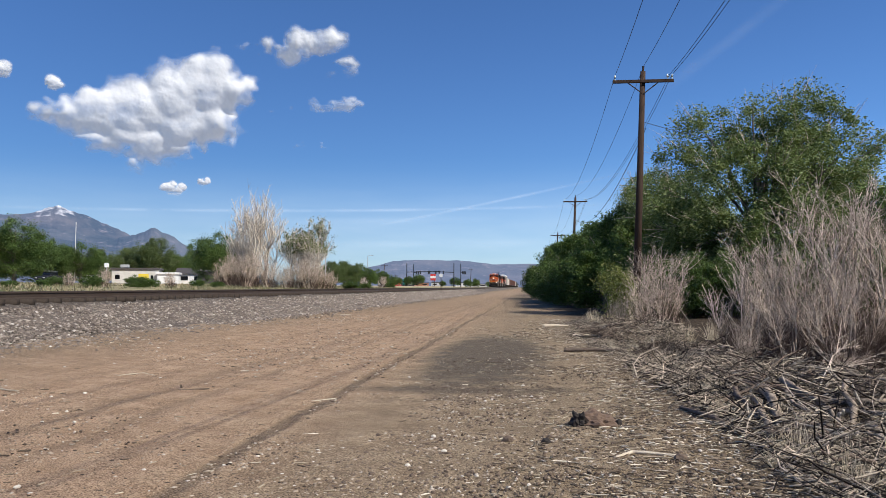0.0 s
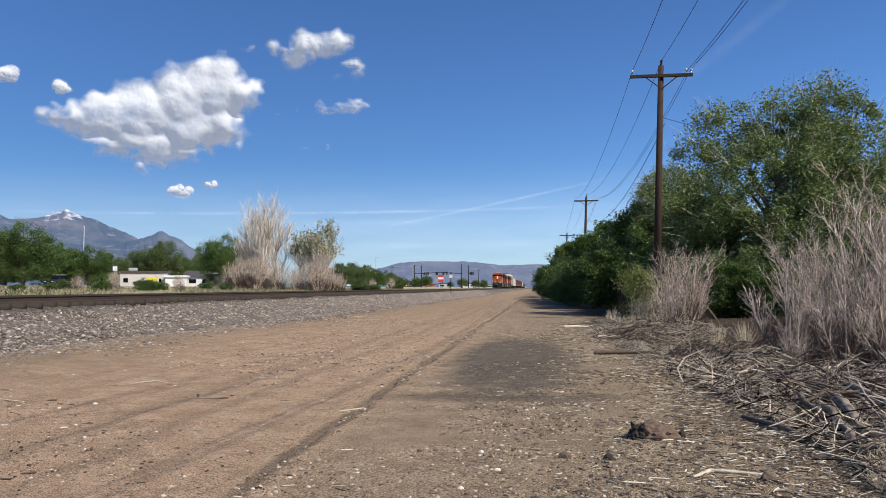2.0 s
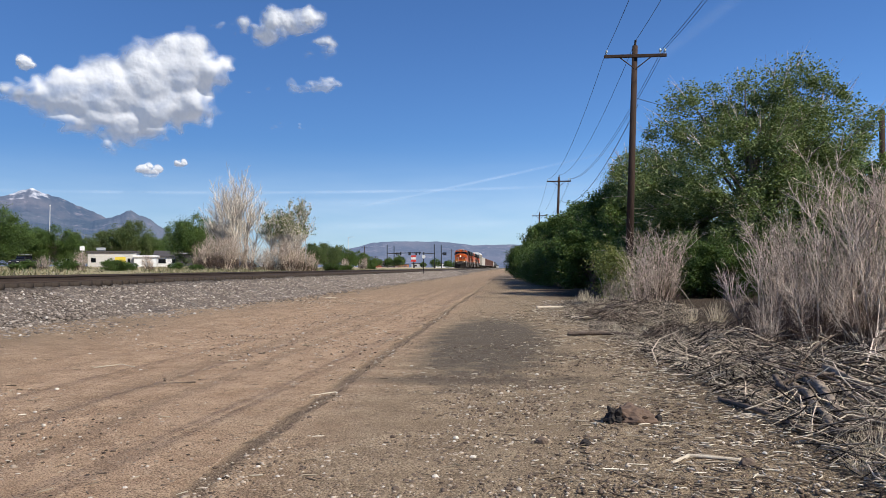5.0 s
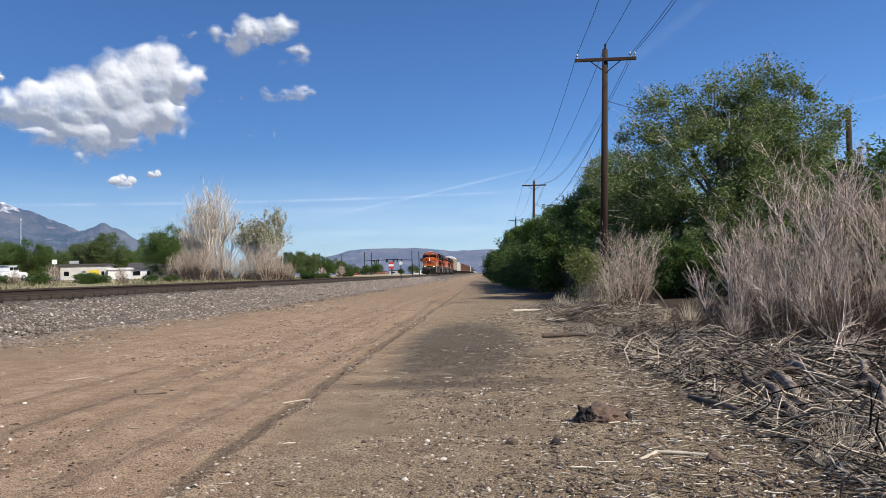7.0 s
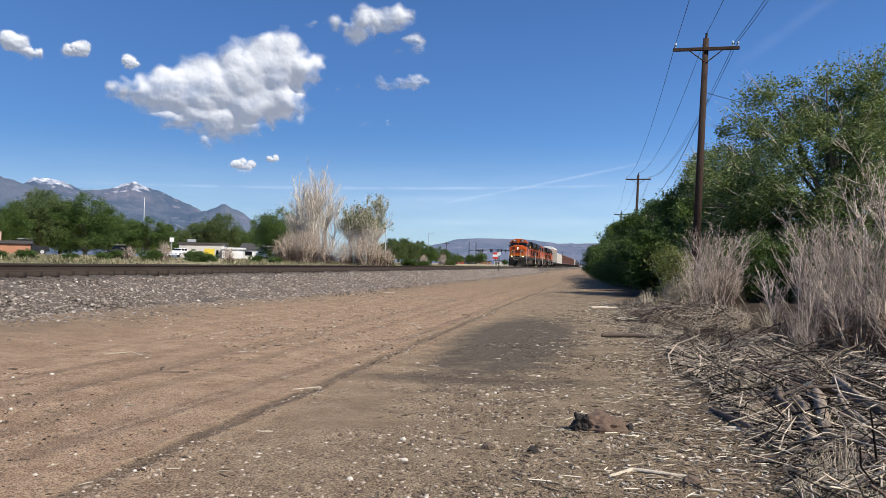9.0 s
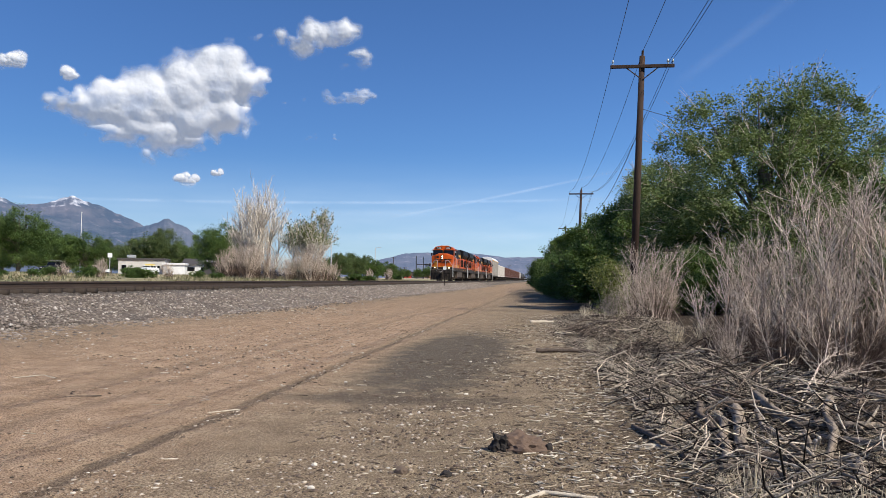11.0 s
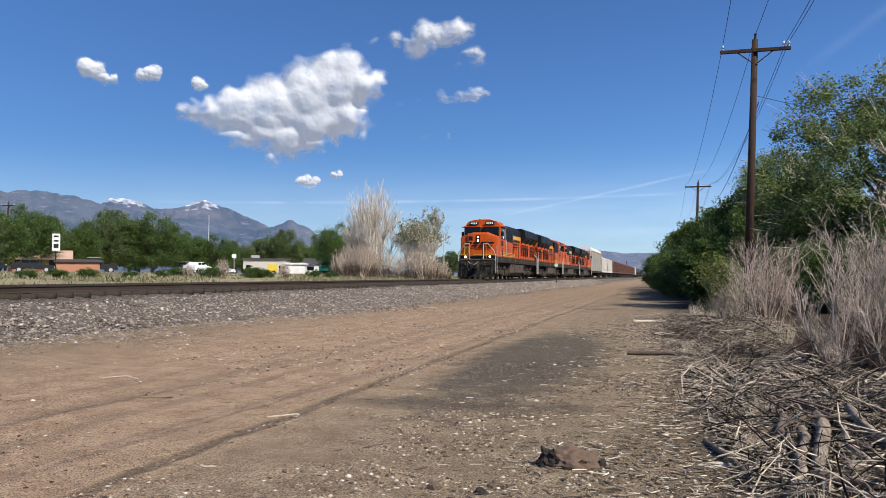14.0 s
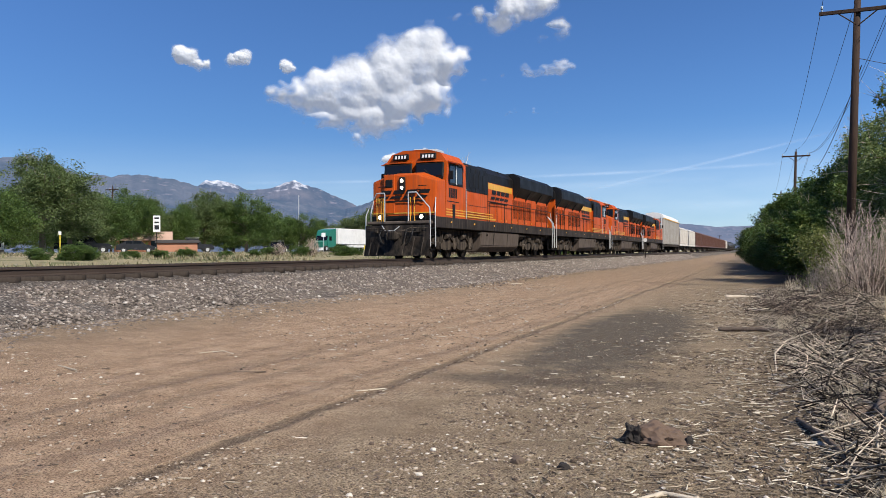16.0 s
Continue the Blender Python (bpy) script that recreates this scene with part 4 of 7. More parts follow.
# ---- utility poles ----
def utility_pole(h, lean, arm_z=0.45, insul=True, label="dark creosoted wooden utility pole with a crossarm"):
    ob = tagged(empty("utility_pole"), label, "utility pole", "utility poles along the lane")
    part("shaft", rod(bmesh.new(), (0, 0, -0.3), (lean, 0, h), 0.17, 12, 0.11), M_POLE, ob, smooth=True)
    z = h - arm_z
    part("crossarm", bx((lean * z / h, -0.14, z), (2.5, 0.10, 0.13), 0.01), M_POLE, ob)
    for s in (-1, 1):
        part("brace", rod(bmesh.new(), (lean * z / h + s * 0.62, -0.15, z - 0.06), (lean * z / h + s * 0.05, -0.13, z - 0.5), 0.022, 6), M_POLE, ob)
    for x in (-1.17, 0.98, 1.17):
        bm = bmesh.new()
        rod(bm, (lean + x, -0.14, z + 0.05), (lean + x, -0.14, z + 0.16), 0.02, 8)
        rod(bm, (lean + x, -0.14, z + 0.16), (lean + x, -0.14, z + 0.27), 0.05, 10, 0.035)
        part("insulator", bm, M_GLASSY, ob, "pale glass insulator", smooth=True)
    part("top_pin", rod(bmesh.new(), (lean, 0, h - 0.05), (lean + 0.02, 0, h + 0.22), 0.035, 8, 0.05), M_POLE, ob)
    return ob


M_GLASSY = worn("insulator_glass", (0.55, 0.62, 0.62), 0.2, amount=0.1)
M_WIRE = worn("wire", (0.03, 0.03, 0.032), 0.6, 0.3, amount=0.1)
POLES = [(4.2, 32.6), (4.2, 83.5), (4.2, 139.0), (4.2, 195.0), (2.4, -18.0)]
first_pole = utility_pole(10.4, 0.4)
first_pole.matrix_basis = pose(*POLES[0], 0)
for x, y in POLES[1:]:
    copy_thing(first_pole, pose(x, y, 0.4 if y > 40 else 0))


def wire(a, b, sag, r=0.012, name="power_line"):
    k = 24
    s = np.linspace(0, 1, k)
    P = np.array(a)[None] * (1 - s)[:, None] + np.array(b)[None] * s[:, None]
    P[:, 2] -= sag * 4 * s * (1 - s)
    ob = arr(name, *tubes(P[None], np.full((1, k), r), 5), M_WIRE)
    return tagged(ob, "thin dark overhead power line slung between wooden poles", "power line", "power lines")


order = sorted(POLES, key=lambda p: p[1])
for (x0, y0), (x1, y1) in zip(order[:-1], order[1:]):
    for dx, z, sag in ((-0.77, 10.2, 1.2), (0.42, 10.6, 1.3), (1.47, 10.2, 1.3), (1.57, 10.2, 1.35)):
        wire((x0 + dx, y0 - 0.14, z + (0.4 if y0 > 40 else 0)), (x1 + dx, y1 - 0.14, z + (0.4 if y1 > 40 else 0)), sag, 0.010)
    if y0 > 0:
        wire((x0 + 0.5, y0, 8.0 + (0.4 if y0 > 40 else 0)), (x1 + 0.5, y1, 8.0 + (0.4 if y1 > 40 else 0)), 1.6, 0.016)
wire((4.5, 32.6, 8.3), (17.6, 40, 8.5), 0.7)
bare_pole = tagged(empty("utility_pole", pose(17.5, 40, 0.2)), "plain brown wooden pole standing behind dry shrubs", "utility pole")
part("shaft", rod(bmesh.new(), (0, 0, -0.3), (0.05, 0, 8.75), 0.17, 12, 0.13), M_POLE, bare_pole, smooth=True)
# ---- the train ----
def coat_build(color, rough, dust, streak=0.5, spec=0.4):
    """Paint on rolling stock: dust that settles in streaks, faded patches, fine relief."""
    def build(N):
        v = N.coord()
        n = N.noise(v, 0.9, 5, 0.6)
        s = N.noise(N.stretch(v, (3.0, 3.0, 0.25)), 2.2, 5, 0.6)
        g = N.noise(v, 22.0, 3)
        c = N.mix(N.math("MULTIPLY", N.ramp(s, [(0.42, 0.0), (0.75, 1.0)]), streak), color, dust)
        c = N.mix(N.math("MULTIPLY", N.ramp(n, [(0.45, 0.0), (0.8, 1.0)]), streak * 0.6), c, tuple(x * 0.6 for x in color))
        return N.surface(c, N.span(n, 0.3, 0.7, rough * 0.8, rough * 1.2), 0, N.bump(g, 0.06, 0.01), spec)
    return build


DUST = (0.17, 0.13, 0.10)
M_ORANGE = material("orange_paint", coat_build((0.50, 0.075, 0.004), 0.5, (0.20, 0.06, 0.020), 0.75, 0.22))
M_BLACK = material("black_paint", coat_build((0.007, 0.007, 0.0075), 0.55, (0.026, 0.021, 0.018), 0.4, 0.2))
M_GRIME = material("grimy_steel", coat_build((0.014, 0.012, 0.010), 0.85, (0.15, 0.12, 0.095), 0.8, 0.12))
M_TRUCK = material("dusty_truck_steel", coat_build((0.026, 0.021, 0.017), 0.85, (0.15, 0.118, 0.09), 0.9, 0.12))
M_SILL = material("dusty_black_sill", coat_build((0.013, 0.011, 0.010), 0.7, (0.10, 0.075, 0.055), 0.85, 0.2))
M_TANK = material("dusty_tank", coat_build((0.07, 0.052, 0.04), 0.85, (0.13, 0.10, 0.078), 0.7))
M_GOLD = material("gold_stripe", coat_build((0.62, 0.33, 0.03), 0.45, (0.35, 0.20, 0.06), 0.5))
M_WHITE = worn("white_paint", (0.72, 0.72, 0.70), 0.5, amount=0.25)
M_SILVER = worn("silver_rail", (0.55, 0.55, 0.54), 0.35, 0.3, amount=0.2)
M_PANE = material("dark_glass", lambda N: N.surface((0.006, 0.007, 0.009), 0.08, 0, None, 0.3))
M_BOXCAR = material("grey_boxcar", coat_build((0.33, 0.31, 0.275), 0.6, (0.2, 0.155, 0.12), 0.7))
M_HOPPER = material("brown_hopper", coat_build((0.115, 0.05, 0.036), 0.65, (0.15, 0.10, 0.08), 0.6))
M_WHITEHOP = material("white_hopper", coat_build((0.58, 0.55, 0.50), 0.6, (0.30, 0.23, 0.18), 0.6))
M_TANKCAR = material("black_tank_car", coat_build((0.03, 0.032, 0.036), 0.5, (0.10, 0.085, 0.075), 0.5))


def glow(name, color, strength):
    return material(name, lambda N: N.node("ShaderNodeEmission", {"Color": color, "Strength": strength}).outputs[0])


M_LAMP = glow("headlight", (1.0, 0.90, 0.72), 7.0)


def wheelset(parent, y, r=0.53):
    """Two flanged wheels on an axle, turning about the axle."""
    ob = new("wheelset", None)
    bm = bmesh.new()
    for s in (-1, 1):
        rod(bm, (s * 0.70, 0, 0), (s * 0.84, 0, 0), r, 24)
        rod(bm, (s * 0.68, 0, 0), (s * 0.715, 0, 0), r + 0.028, 24)
        rod(bm, (s * 0.84, 0, 0), (s * 0.86, 0, 0), r * 0.72, 18)
        for k in range(4):
            a = k * math.pi / 2
            box(bm, (s * 0.865, math.cos(a) * r * 0.42, math.sin(a) * r * 0.42), (0.02, 0.1, 0.1))
        rod(bm, (s * 0.84, 0, 0), (s * 1.0, 0, 0), 0.1, 12)
    rod(bm, (-0.7, 0, 0), (0.7, 0, 0), 0.09, 10)
    me = bpy.data.meshes.new("wheelset")
    bm.to_mesh(me)
    bm.free()
    me.materials.append(M_GRIME)
    bpy.data.objects.remove(ob)
    ob = new("wheelset", me)
    ob.parent = parent
    ob.matrix_basis = pose(0, y, r)
    return ob


def truck_frame(parent, yc, axles, r=0.53, x=1.08):
    """The cast side frames, axle boxes, springs and brake gear of a truck."""
    lo, hi = yc + axles[0], yc + axles[-1]
    for s in (-1, 1):
        bm = bmesh.new()
        poly = [(lo - 0.55, 0.62), (lo - 0.55, 0.86), (lo + 0.1, 0.98)]
        for a, b in zip(axles[:-1], axles[1:]):
            m = yc + (a + b) / 2
            poly += [(m - 0.55, 0.92), (m - 0.3, 0.8), (m + 0.3, 0.8), (m + 0.55, 0.92)]
        poly += [(hi - 0.1, 0.98), (hi + 0.55, 0.86), (hi + 0.55, 0.62)]
        for a, b in reversed(list(zip(axles[:-1], axles[1:]))):
            m = yc + (a + b) / 2
            poly += [(m + 0.62, 0.52), (m + 0.4, 0.36), (m - 0.4, 0.36), (m - 0.62, 0.52)]
        prism(bm, poly, "x", s * x - 0.07, s * x + 0.07)
        part("side_frame", bm, M_TRUCK, parent)
        for a in axles:
            bm = box(bmesh.new(), (s * (x + 0.1), yc + a, r), (0.16, 0.34, 0.34), 0.04)
            rod(bm, (s * (x + 0.16), yc + a, r), (s * (x + 0.24), yc + a, r), 0.13, 12)
            part("axle_box", bm, M_TRUCK, parent)
            for d in (-0.24, 0.24):
                part("spring", rod(bmesh.new(), (s * (x + 0.04), yc + a + d, 0.72), (s * (x + 0.04), yc + a + d, 1.0), 0.085, 10), M_TRUCK, parent)
        for a, b in zip(axles[:-1], axles[1:]):
            bm = rod(bmesh.new(), (s * (x + 0.12), yc + (a + b) / 2 - 0.28, 0.95), (s * (x + 0.12), yc + (a + b) / 2 + 0.2, 1.0), 0.12, 12)
            rod(bm, (s * (x + 0.12), yc + (a + b) / 2 + 0.2, 1.0), (s * (x + 0.12), yc + (a + b) / 2 + 0.7, 0.75), 0.035, 8)
            part("brake_cylinder", bm, M_TRUCK, parent)
    part("bolster", bx((0, yc, 0.85), (2.0, 1.0, 0.35), 0.05), M_GRIME, parent)


def swoosh(bm, x, y0, z0, w, h, face="side"):
    """A plain emblem: four slanted blocks over a long thin bar."""
    def slab(p):
        vs = []
        for q in (-0.006, 0.006):
            vs.append([bm.verts.new((x + q, a, b) if face == "side" else (a, x + q, b)) for a, b in p])
        n = len(p)
        bm.faces.new(vs[0])
        bm.faces.new(vs[1][::-1])
        for i in range(n):
            bm.faces.new((vs[0][i], vs[1][i], vs[1][(i + 1) % n], vs[0][(i + 1) % n]))
    for k in range(4):
        a, b, c = y0 + w * k / 4, y0 + w * (k + 0.8) / 4, w * 0.05
        slab([(a, z0 + h * 0.3), (b, z0 + h * 0.3), (b + c, z0 + h * 0.52), (a + c, z0 + h * 0.52)])
        slab([(a + c * 1.3, z0 + h * 0.68), (b + c * 1.3, z0 + h * 0.68), (b + c * 2, z0 + h), (a + c * 2, z0 + h)])
    slab([(y0 - w * 0.05, z0), (y0 + w * 0.92, z0), (y0 + w * 0.96, z0 + h * 0.14), (y0, z0 + h * 0.14)])
    bmesh.ops.recalc_face_normals(bm, faces=bm.faces[:])
    return bm


def locomotive():
    """A six-axle diesel locomotive with a wide nose; its nose's front face is at y = 0 and it faces -y."""
    ob = tagged(empty("locomotive"), "orange and black six-axle diesel locomotive with gold stripes", "locomotive", "locomotives of the train")
    L = 20.9
    # underframe
    part("sill", bx((0, L / 2 - 0.1, 1.53), (3.02, L - 0.4, 0.44), 0.02), M_SILL, ob)
    part("underframe", bx((0, L / 2, 1.12), (2.2, L - 1.0, 0.34), 0.02), M_GRIME, ob)
    for s in (-1, 1):
        for y in np.arange(1.9, 20.2, 3.1):
            part("reflector", bx((s * 1.515, y, 1.56), (0.012, 0.14, 0.07)), M_GOLD, ob, "small pale reflective square")
    # nose: full width, lower at its corners, rising to the windscreen
    bm = bmesh.new()
    W = 1.5
    front = [(-W, 0.16, 1.62), (-0.62, 0, 1.62), (0.62, 0, 1.62), (W, 0.16, 1.62)]
    top = [(-W, 0.2, 3.12), (-0.62, 0.06, 3.36), (0.62, 0.06, 3.36), (W, 0.2, 3.12)]
    back = [(-W, 1.25, 3.18), (-0.62, 1.0, 3.5), (0.62, 1.0, 3.5), (W, 1.25, 3.18)]
    rear = [(-W, 1.3, 1.62), (-0.62, 1.3, 1.62), (0.62, 1.3, 1.62), (W, 1.3, 1.62)]
    rows = [[bm.verts.new(p) for p in r] for r in (front, top, back, rear)]
    for a, b in zip(rows[:-1], rows[1:]):
        for i in range(3):
            bm.faces.new((a[i], a[i + 1], b[i + 1], b[i]))
    bm.faces.new([r[0] for r in rows])
    bm.faces.new([r[3] for r in rows][::-1])
    bmesh.ops.recalc_face_normals(bm, faces=bm.faces[:])
    es = [e for e in bm.edges if e.is_manifold and e.calc_face_angle(0) > 0.35]
    bmesh.ops.bevel(bm, geom=es, offset=0.05, segments=2, affect="EDGES", profile=0.6)
    nose = part("nose", bm, M_ORANGE, ob)
    # cab with a slightly pointed front and rounded roof edges
    bm = bmesh.new()
    sec = [(-W, 1.62), (-W, 3.92), (-1.18, 4.3), (-0.6, 4.44), (0.6, 4.44), (1.18, 4.3), (W, 3.92), (W, 1.62)]
    f0 = [1.22, 1.46, 1.5, 1.46, 1.46, 1.5, 1.46, 1.22]
    a = [bm.verts.new((x, f, z)) for (x, z), f in zip(sec, f0)]
    b = [bm.verts.new((x, 3.85, z)) for x, z in sec]
    for i in range(7):
        bm.faces.new((a[i], a[i + 1], b[i + 1], b[i]))
    bm.faces.new(a)
    bm.faces.new(b[::-1])
    bmesh.ops.recalc_face_normals(bm, faces=bm.faces[:])
    cab = part("cab", bm, M_ORANGE, ob)
    # windscreens: black surround, dark panes, wipers
    for s in (-1, 1):
        rot = Euler((radians(-9), 0, 0)).to_matrix()
        part("windscreen_surround", bx((s * 0.76, 1.22, 3.58), (1.36, 0.10, 0.66), 0.045, rot), M_BLACK, ob)
        part("windscreen", bx((s * 0.76, 1.175, 3.585), (1.22, 0.06, 0.50), 0.02, rot), M_PANE, ob, "dark glass windscreen")
        part("wiper", rod(bmesh.new(), (s * 0.9, 1.11, 3.36), (s * 0.55, 1.135, 3.62), 0.012, 5), M_BLACK, ob)
        bd = part("number_board", bx((s * 0.66, 1.33, 4.16), (0.76, 0.10, 0.24), 0.02, Euler((radians(-12), 0, 0)).to_matrix()), M_BLACK, ob)
        for k in range(4):
            part("bar", bx((s * 0.66 - 0.225 + k * 0.15, 1.272, 4.16), (0.085, 0.012, 0.13), 0.0, Euler((radians(-12), 0, 0)).to_matrix()), M_WHITE, bd, "pale bar on the number board")
        part("visor", bx((s * 0.76, 1.30, 3.95), (1.3, 0.22, 0.03), 0.0, Euler((radians(12), 0, 0)).to_matrix()), M_ORANGE, ob)
        # cab side: windows, door, number bars, gold stripes
        part("side_window_frame", bx((s * 1.505, 2.55, 3.46), (0.03, 1.75, 0.86), 0.01), M_BLACK, ob)
        for y, w in ((2.1, 0.66), (2.98, 0.66)):
            part("side_window", bx((s * 1.52, y, 3.46), (0.02, w, 0.68), 0.005), M_PANE, ob)
        part("window_awning", bx((s * 1.62, 2.5, 3.94), (0.26, 1.9, 0.03), 0.0, Euler((0, radians(s * 14), 0)).to_matrix()), M_ORANGE, ob)
        for k in range(4):
            part("side_bar", bx((s * 1.503, 1.75 + k * 0.27, 2.72), (0.012, 0.19, 0.38)), M_BLACK, ob, "dark bar on the cab side")
        part("side_line", bx((s * 1.503, 2.2, 2.38), (0.01, 1.5, 0.035)), M_BLACK, ob)
        part("cab_vent", bx((s * 1.503, 2.25, 1.98), (0.02, 0.34, 0.6), 0.01), M_BLACK, ob)
        for z, h in ((1.85, 0.05), (1.95, 0.04), (2.06, 0.04)):
            part("stripe", bx((s * 1.504, 4.6, z), (0.012, 6.6, h)), M_GOLD, ob, "gold side stripe")
        # hood with door panels
        part("hood_stripe", bx((s * 1.305, 9.6, 3.40), (0.012, 4.8, 0.28)), M_GOLD, ob, "gold stripe under the roof")
        part("low_stripe", bx((s * 1.305, 14.0, 1.87), (0.012, 12.6, 0.08)), M_GOLD, ob, "gold side stripe")
        for k in range(11):
            y = 9.4 + k * 1.02
            part("hood_door", bx((s * 1.305, y, 2.45), (0.03, 0.9, 1.45), 0.008), M_ORANGE, ob)
            if k in (3, 4, 5, 6, 8, 9, 10):
                bm = bmesh.new()
                for q in range(6):
                    box(bm, (s * 1.325, y - 0.36 + q * 0.145, 2.5), (0.02, 0.03, 0.95))
                part("louvre", bm, M_BLACK, ob)
        part("emblem", swoosh(bmesh.new(), s * 1.33, 8.1, 2.62, 3.1, 0.62), M_BLACK, ob, "dark emblem blocks on the hood side")
        for k in range(5):
            part("equipment_door", bx((s * 1.47, 4.25 + k * 0.66, 3.42), (0.05, 0.6, 0.98), 0.01), M_BLACK, ob)
    part("equipment_cabinet", bx((0, 5.5, 2.5), (2.94, 3.3, 1.76), 0.03), M_ORANGE, ob)
    part("equipment_roof", bx((0, 5.5, 3.72), (2.88, 3.3, 0.78), 0.12), M_BLACK, ob)
    part("hood", bx((0, 13.5, 2.6), (2.6, 12.8, 1.96), 0.03), M_ORANGE, ob)
    bm = bmesh.new()
    prism(bm, [(-1.3, 3.56), (-1.3, 3.95), (-1.02, 4.24), (1.02, 4.24), (1.3, 3.95), (1.3, 3.56)], "y", 7.1, 20.0)
    part("hood_roof", bm, M_BLACK, ob)
    bm = bmesh.new()
    prism(bm, [(-1.3, 3.12), (-1.74, 3.58), (-1.74, 4.08), (-1.35, 4.3), (1.35, 4.3), (1.74, 4.08), (1.74, 3.58), (1.3, 3.12)], "y", 12.2, 19.8)
    part("radiator_wing", bm, M_BLACK, ob)
    for s in (-1, 1):
        for y in (12.25, 14.7, 17.2, 19.7):
            part("wing_bracket", prism(bmesh.new(), [(s * 1.3, 2.95), (s * 1.7, 3.5), (s * 1.3, 3.5)], "y", y - 0.03, y + 0.03), M_BLACK, ob)
    for y in (13.6, 15.6, 17.6):
        part("fan_guard", rod(bmesh.new(), (0, y, 4.28), (0, y, 4.36), 0.8, 20), M_GRIME, ob)
    part("brake_grid", bx((0, 8.6, 4.16), (1.9, 2.0, 0.22), 0.05), M_GRIME, ob)
    bm = bmesh.new()
    prism(bm, [(-1.1, 3.9), (-1.22, 4.0), (-1.1, 4.22), (1.1, 4.22), (1.22, 4.0), (1.1, 3.9)], "y", 10.0, 12.0)
    part("exhaust_housing", bm, M_BLACK, ob)
    part("exhaust_stack", bx((0, 11.0, 4.25), (0.5, 1.0, 0.16), 0.03), M_GRIME, ob)
    part("roof_pod", bx((0.1, 2.2, 4.47), (0.7, 0.9, 0.10), 0.04), M_SILVER, ob, "pale antenna pod on the cab roof")
    bm = bmesh.new()
    for k in range(3):
        rod(bm, (-0.2 + k * 0.18, 4.6, 4.25), (-0.2 + k * 0.18, 4.15, 4.3), 0.03, 8, 0.09)
    part("horn", bm, M_GRIME, ob)
    # nose details
    part("nose_emblem", swoosh(bmesh.new(), -0.036, -1.2, 2.3, 2.4, 0.46, "front"), M_BLACK, nose, "dark emblem blocks across the nose")
    part("nose_door", bx((-0.62, 0.0, 2.62), (0.52, 0.05, 1.5), 0.02), M_ORANGE, nose)
    part("door_window", bx((-0.62, -0.03, 3.02), (0.34, 0.03, 0.3), 0.02), M_BLACK, nose)
    part("headlight_housing", bx((0.0, -0.01, 2.98), (0.3, 0.10, 0.56), 0.04), M_BLACK, nose)
    for z in (2.85, 3.12):
        part("headlight", rod(bmesh.new(), (0, -0.05, z), (0, -0.085, z), 0.068, 16), M_LAMP, nose, "lit round headlight")
    for s in (-1, 1):
        hs = part("ditch_light_housing", bx((s * 0.98, -0.12, 1.72), (0.3, 0.2, 0.28), 0.03), M_BLACK, ob)
        part("ditch_light", rod(bmesh.new(), (s * 0.98, -0.21, 1.72), (s * 0.98, -0.245, 1.72), 0.075, 16), M_LAMP, hs, "lit round ditch light")
    part("nose_stripe", bx((0, 0.07, 1.88), (2.9, 0.16, 0.05)), M_GOLD, nose, "gold nose stripe")
    part("nose_band", bx((0, 0.06, 1.70), (2.9, 0.16, 0.16)), M_BLACK, nose)
    for x in (-1.05, -0.95, -0.85, -0.75, 0.42, 0.52, 0.62, 0.72):
        part("front_rail_post", rod(bmesh.new(), (x, -0.36, 1.55), (x, -0.36, 2.45), 0.018, 6), M_GOLD if round(x * 20) % 4 else M_BLACK, ob, "thin front railing post")
    for s in (-1, 1):
        bm = prism(bmesh.new(), [(s * 0.25, 3.34), (s * 1.42, 3.34), (s * 1.42, 3.12), (s * 1.1, 3.16)], "y", 1.13, 1.19)
        part("antiglare_panel", bm, M_BLACK, ob, "matt black panel below the windscreen")
    part("anticlimber", bx((0, -0.28, 1.5), (2.9, 0.5, 0.12), 0.03), M_TANK, ob, "dusty brown front walkway")
    # pilot, plough, steps, coupler and hoses at each end
    for e, sgn in ((-0.5, -1), (L + 0.1, 1)):
        bm = bmesh.new()
        prism(bm, [(-1.5, 0.42), (-1.5, 1.4), (1.5, 1.4), (1.5, 0.42)], "y", e - 0.05, e + 0.05)
        part("pilot", bm, M_SILL, ob)
        bm = bmesh.new()
        pts = [(-1.48, e, 0.95), (0, e + sgn * 0.2, 0.95), (1.48, e, 0.95), (1.52, e + sgn * 0.22, 0.12), (0, e + sgn * 0.6, 0.12), (-1.52, e + sgn * 0.22, 0.12)]
        v = [bm.verts.new(p) for p in pts]
        bm.faces.new((v[0], v[1], v[4], v[5]))
        bm.faces.new((v[1], v[2], v[3], v[4]))
        bmesh.ops.solidify(bm, geom=bm.faces[:], thickness=0.04)
        part("plough", bm, M_SILL, ob, "black steel plough blade")
        for x in (-1.2, -0.8, -0.4, 0.4, 0.8, 1.2):
            y = e + sgn * (0.3 - 0.14 * abs(x))
            part("plough_rib", rod(bmesh.new(), (x, y - sgn * 0.12, 0.92), (x, y + sgn * 0.26, 0.16), 0.025, 6), M_GRIME, ob)
        for s in (-1, 1):
            part("uncoupling_lever", bent(bmesh.new(), [(s * 1.4, e + sgn * 0.1, 1.28), (s * 0.7, e + sgn * 0.2, 1.3), (s * 0.25, e + sgn * 0.35, 1.15)], 0.016, 6), M_TRUCK, ob)
            part("jumper_box", bx((s * 1.0, e + sgn * 0.1, 1.2), (0.22, 0.12, 0.2), 0.02), M_GRIME, ob)
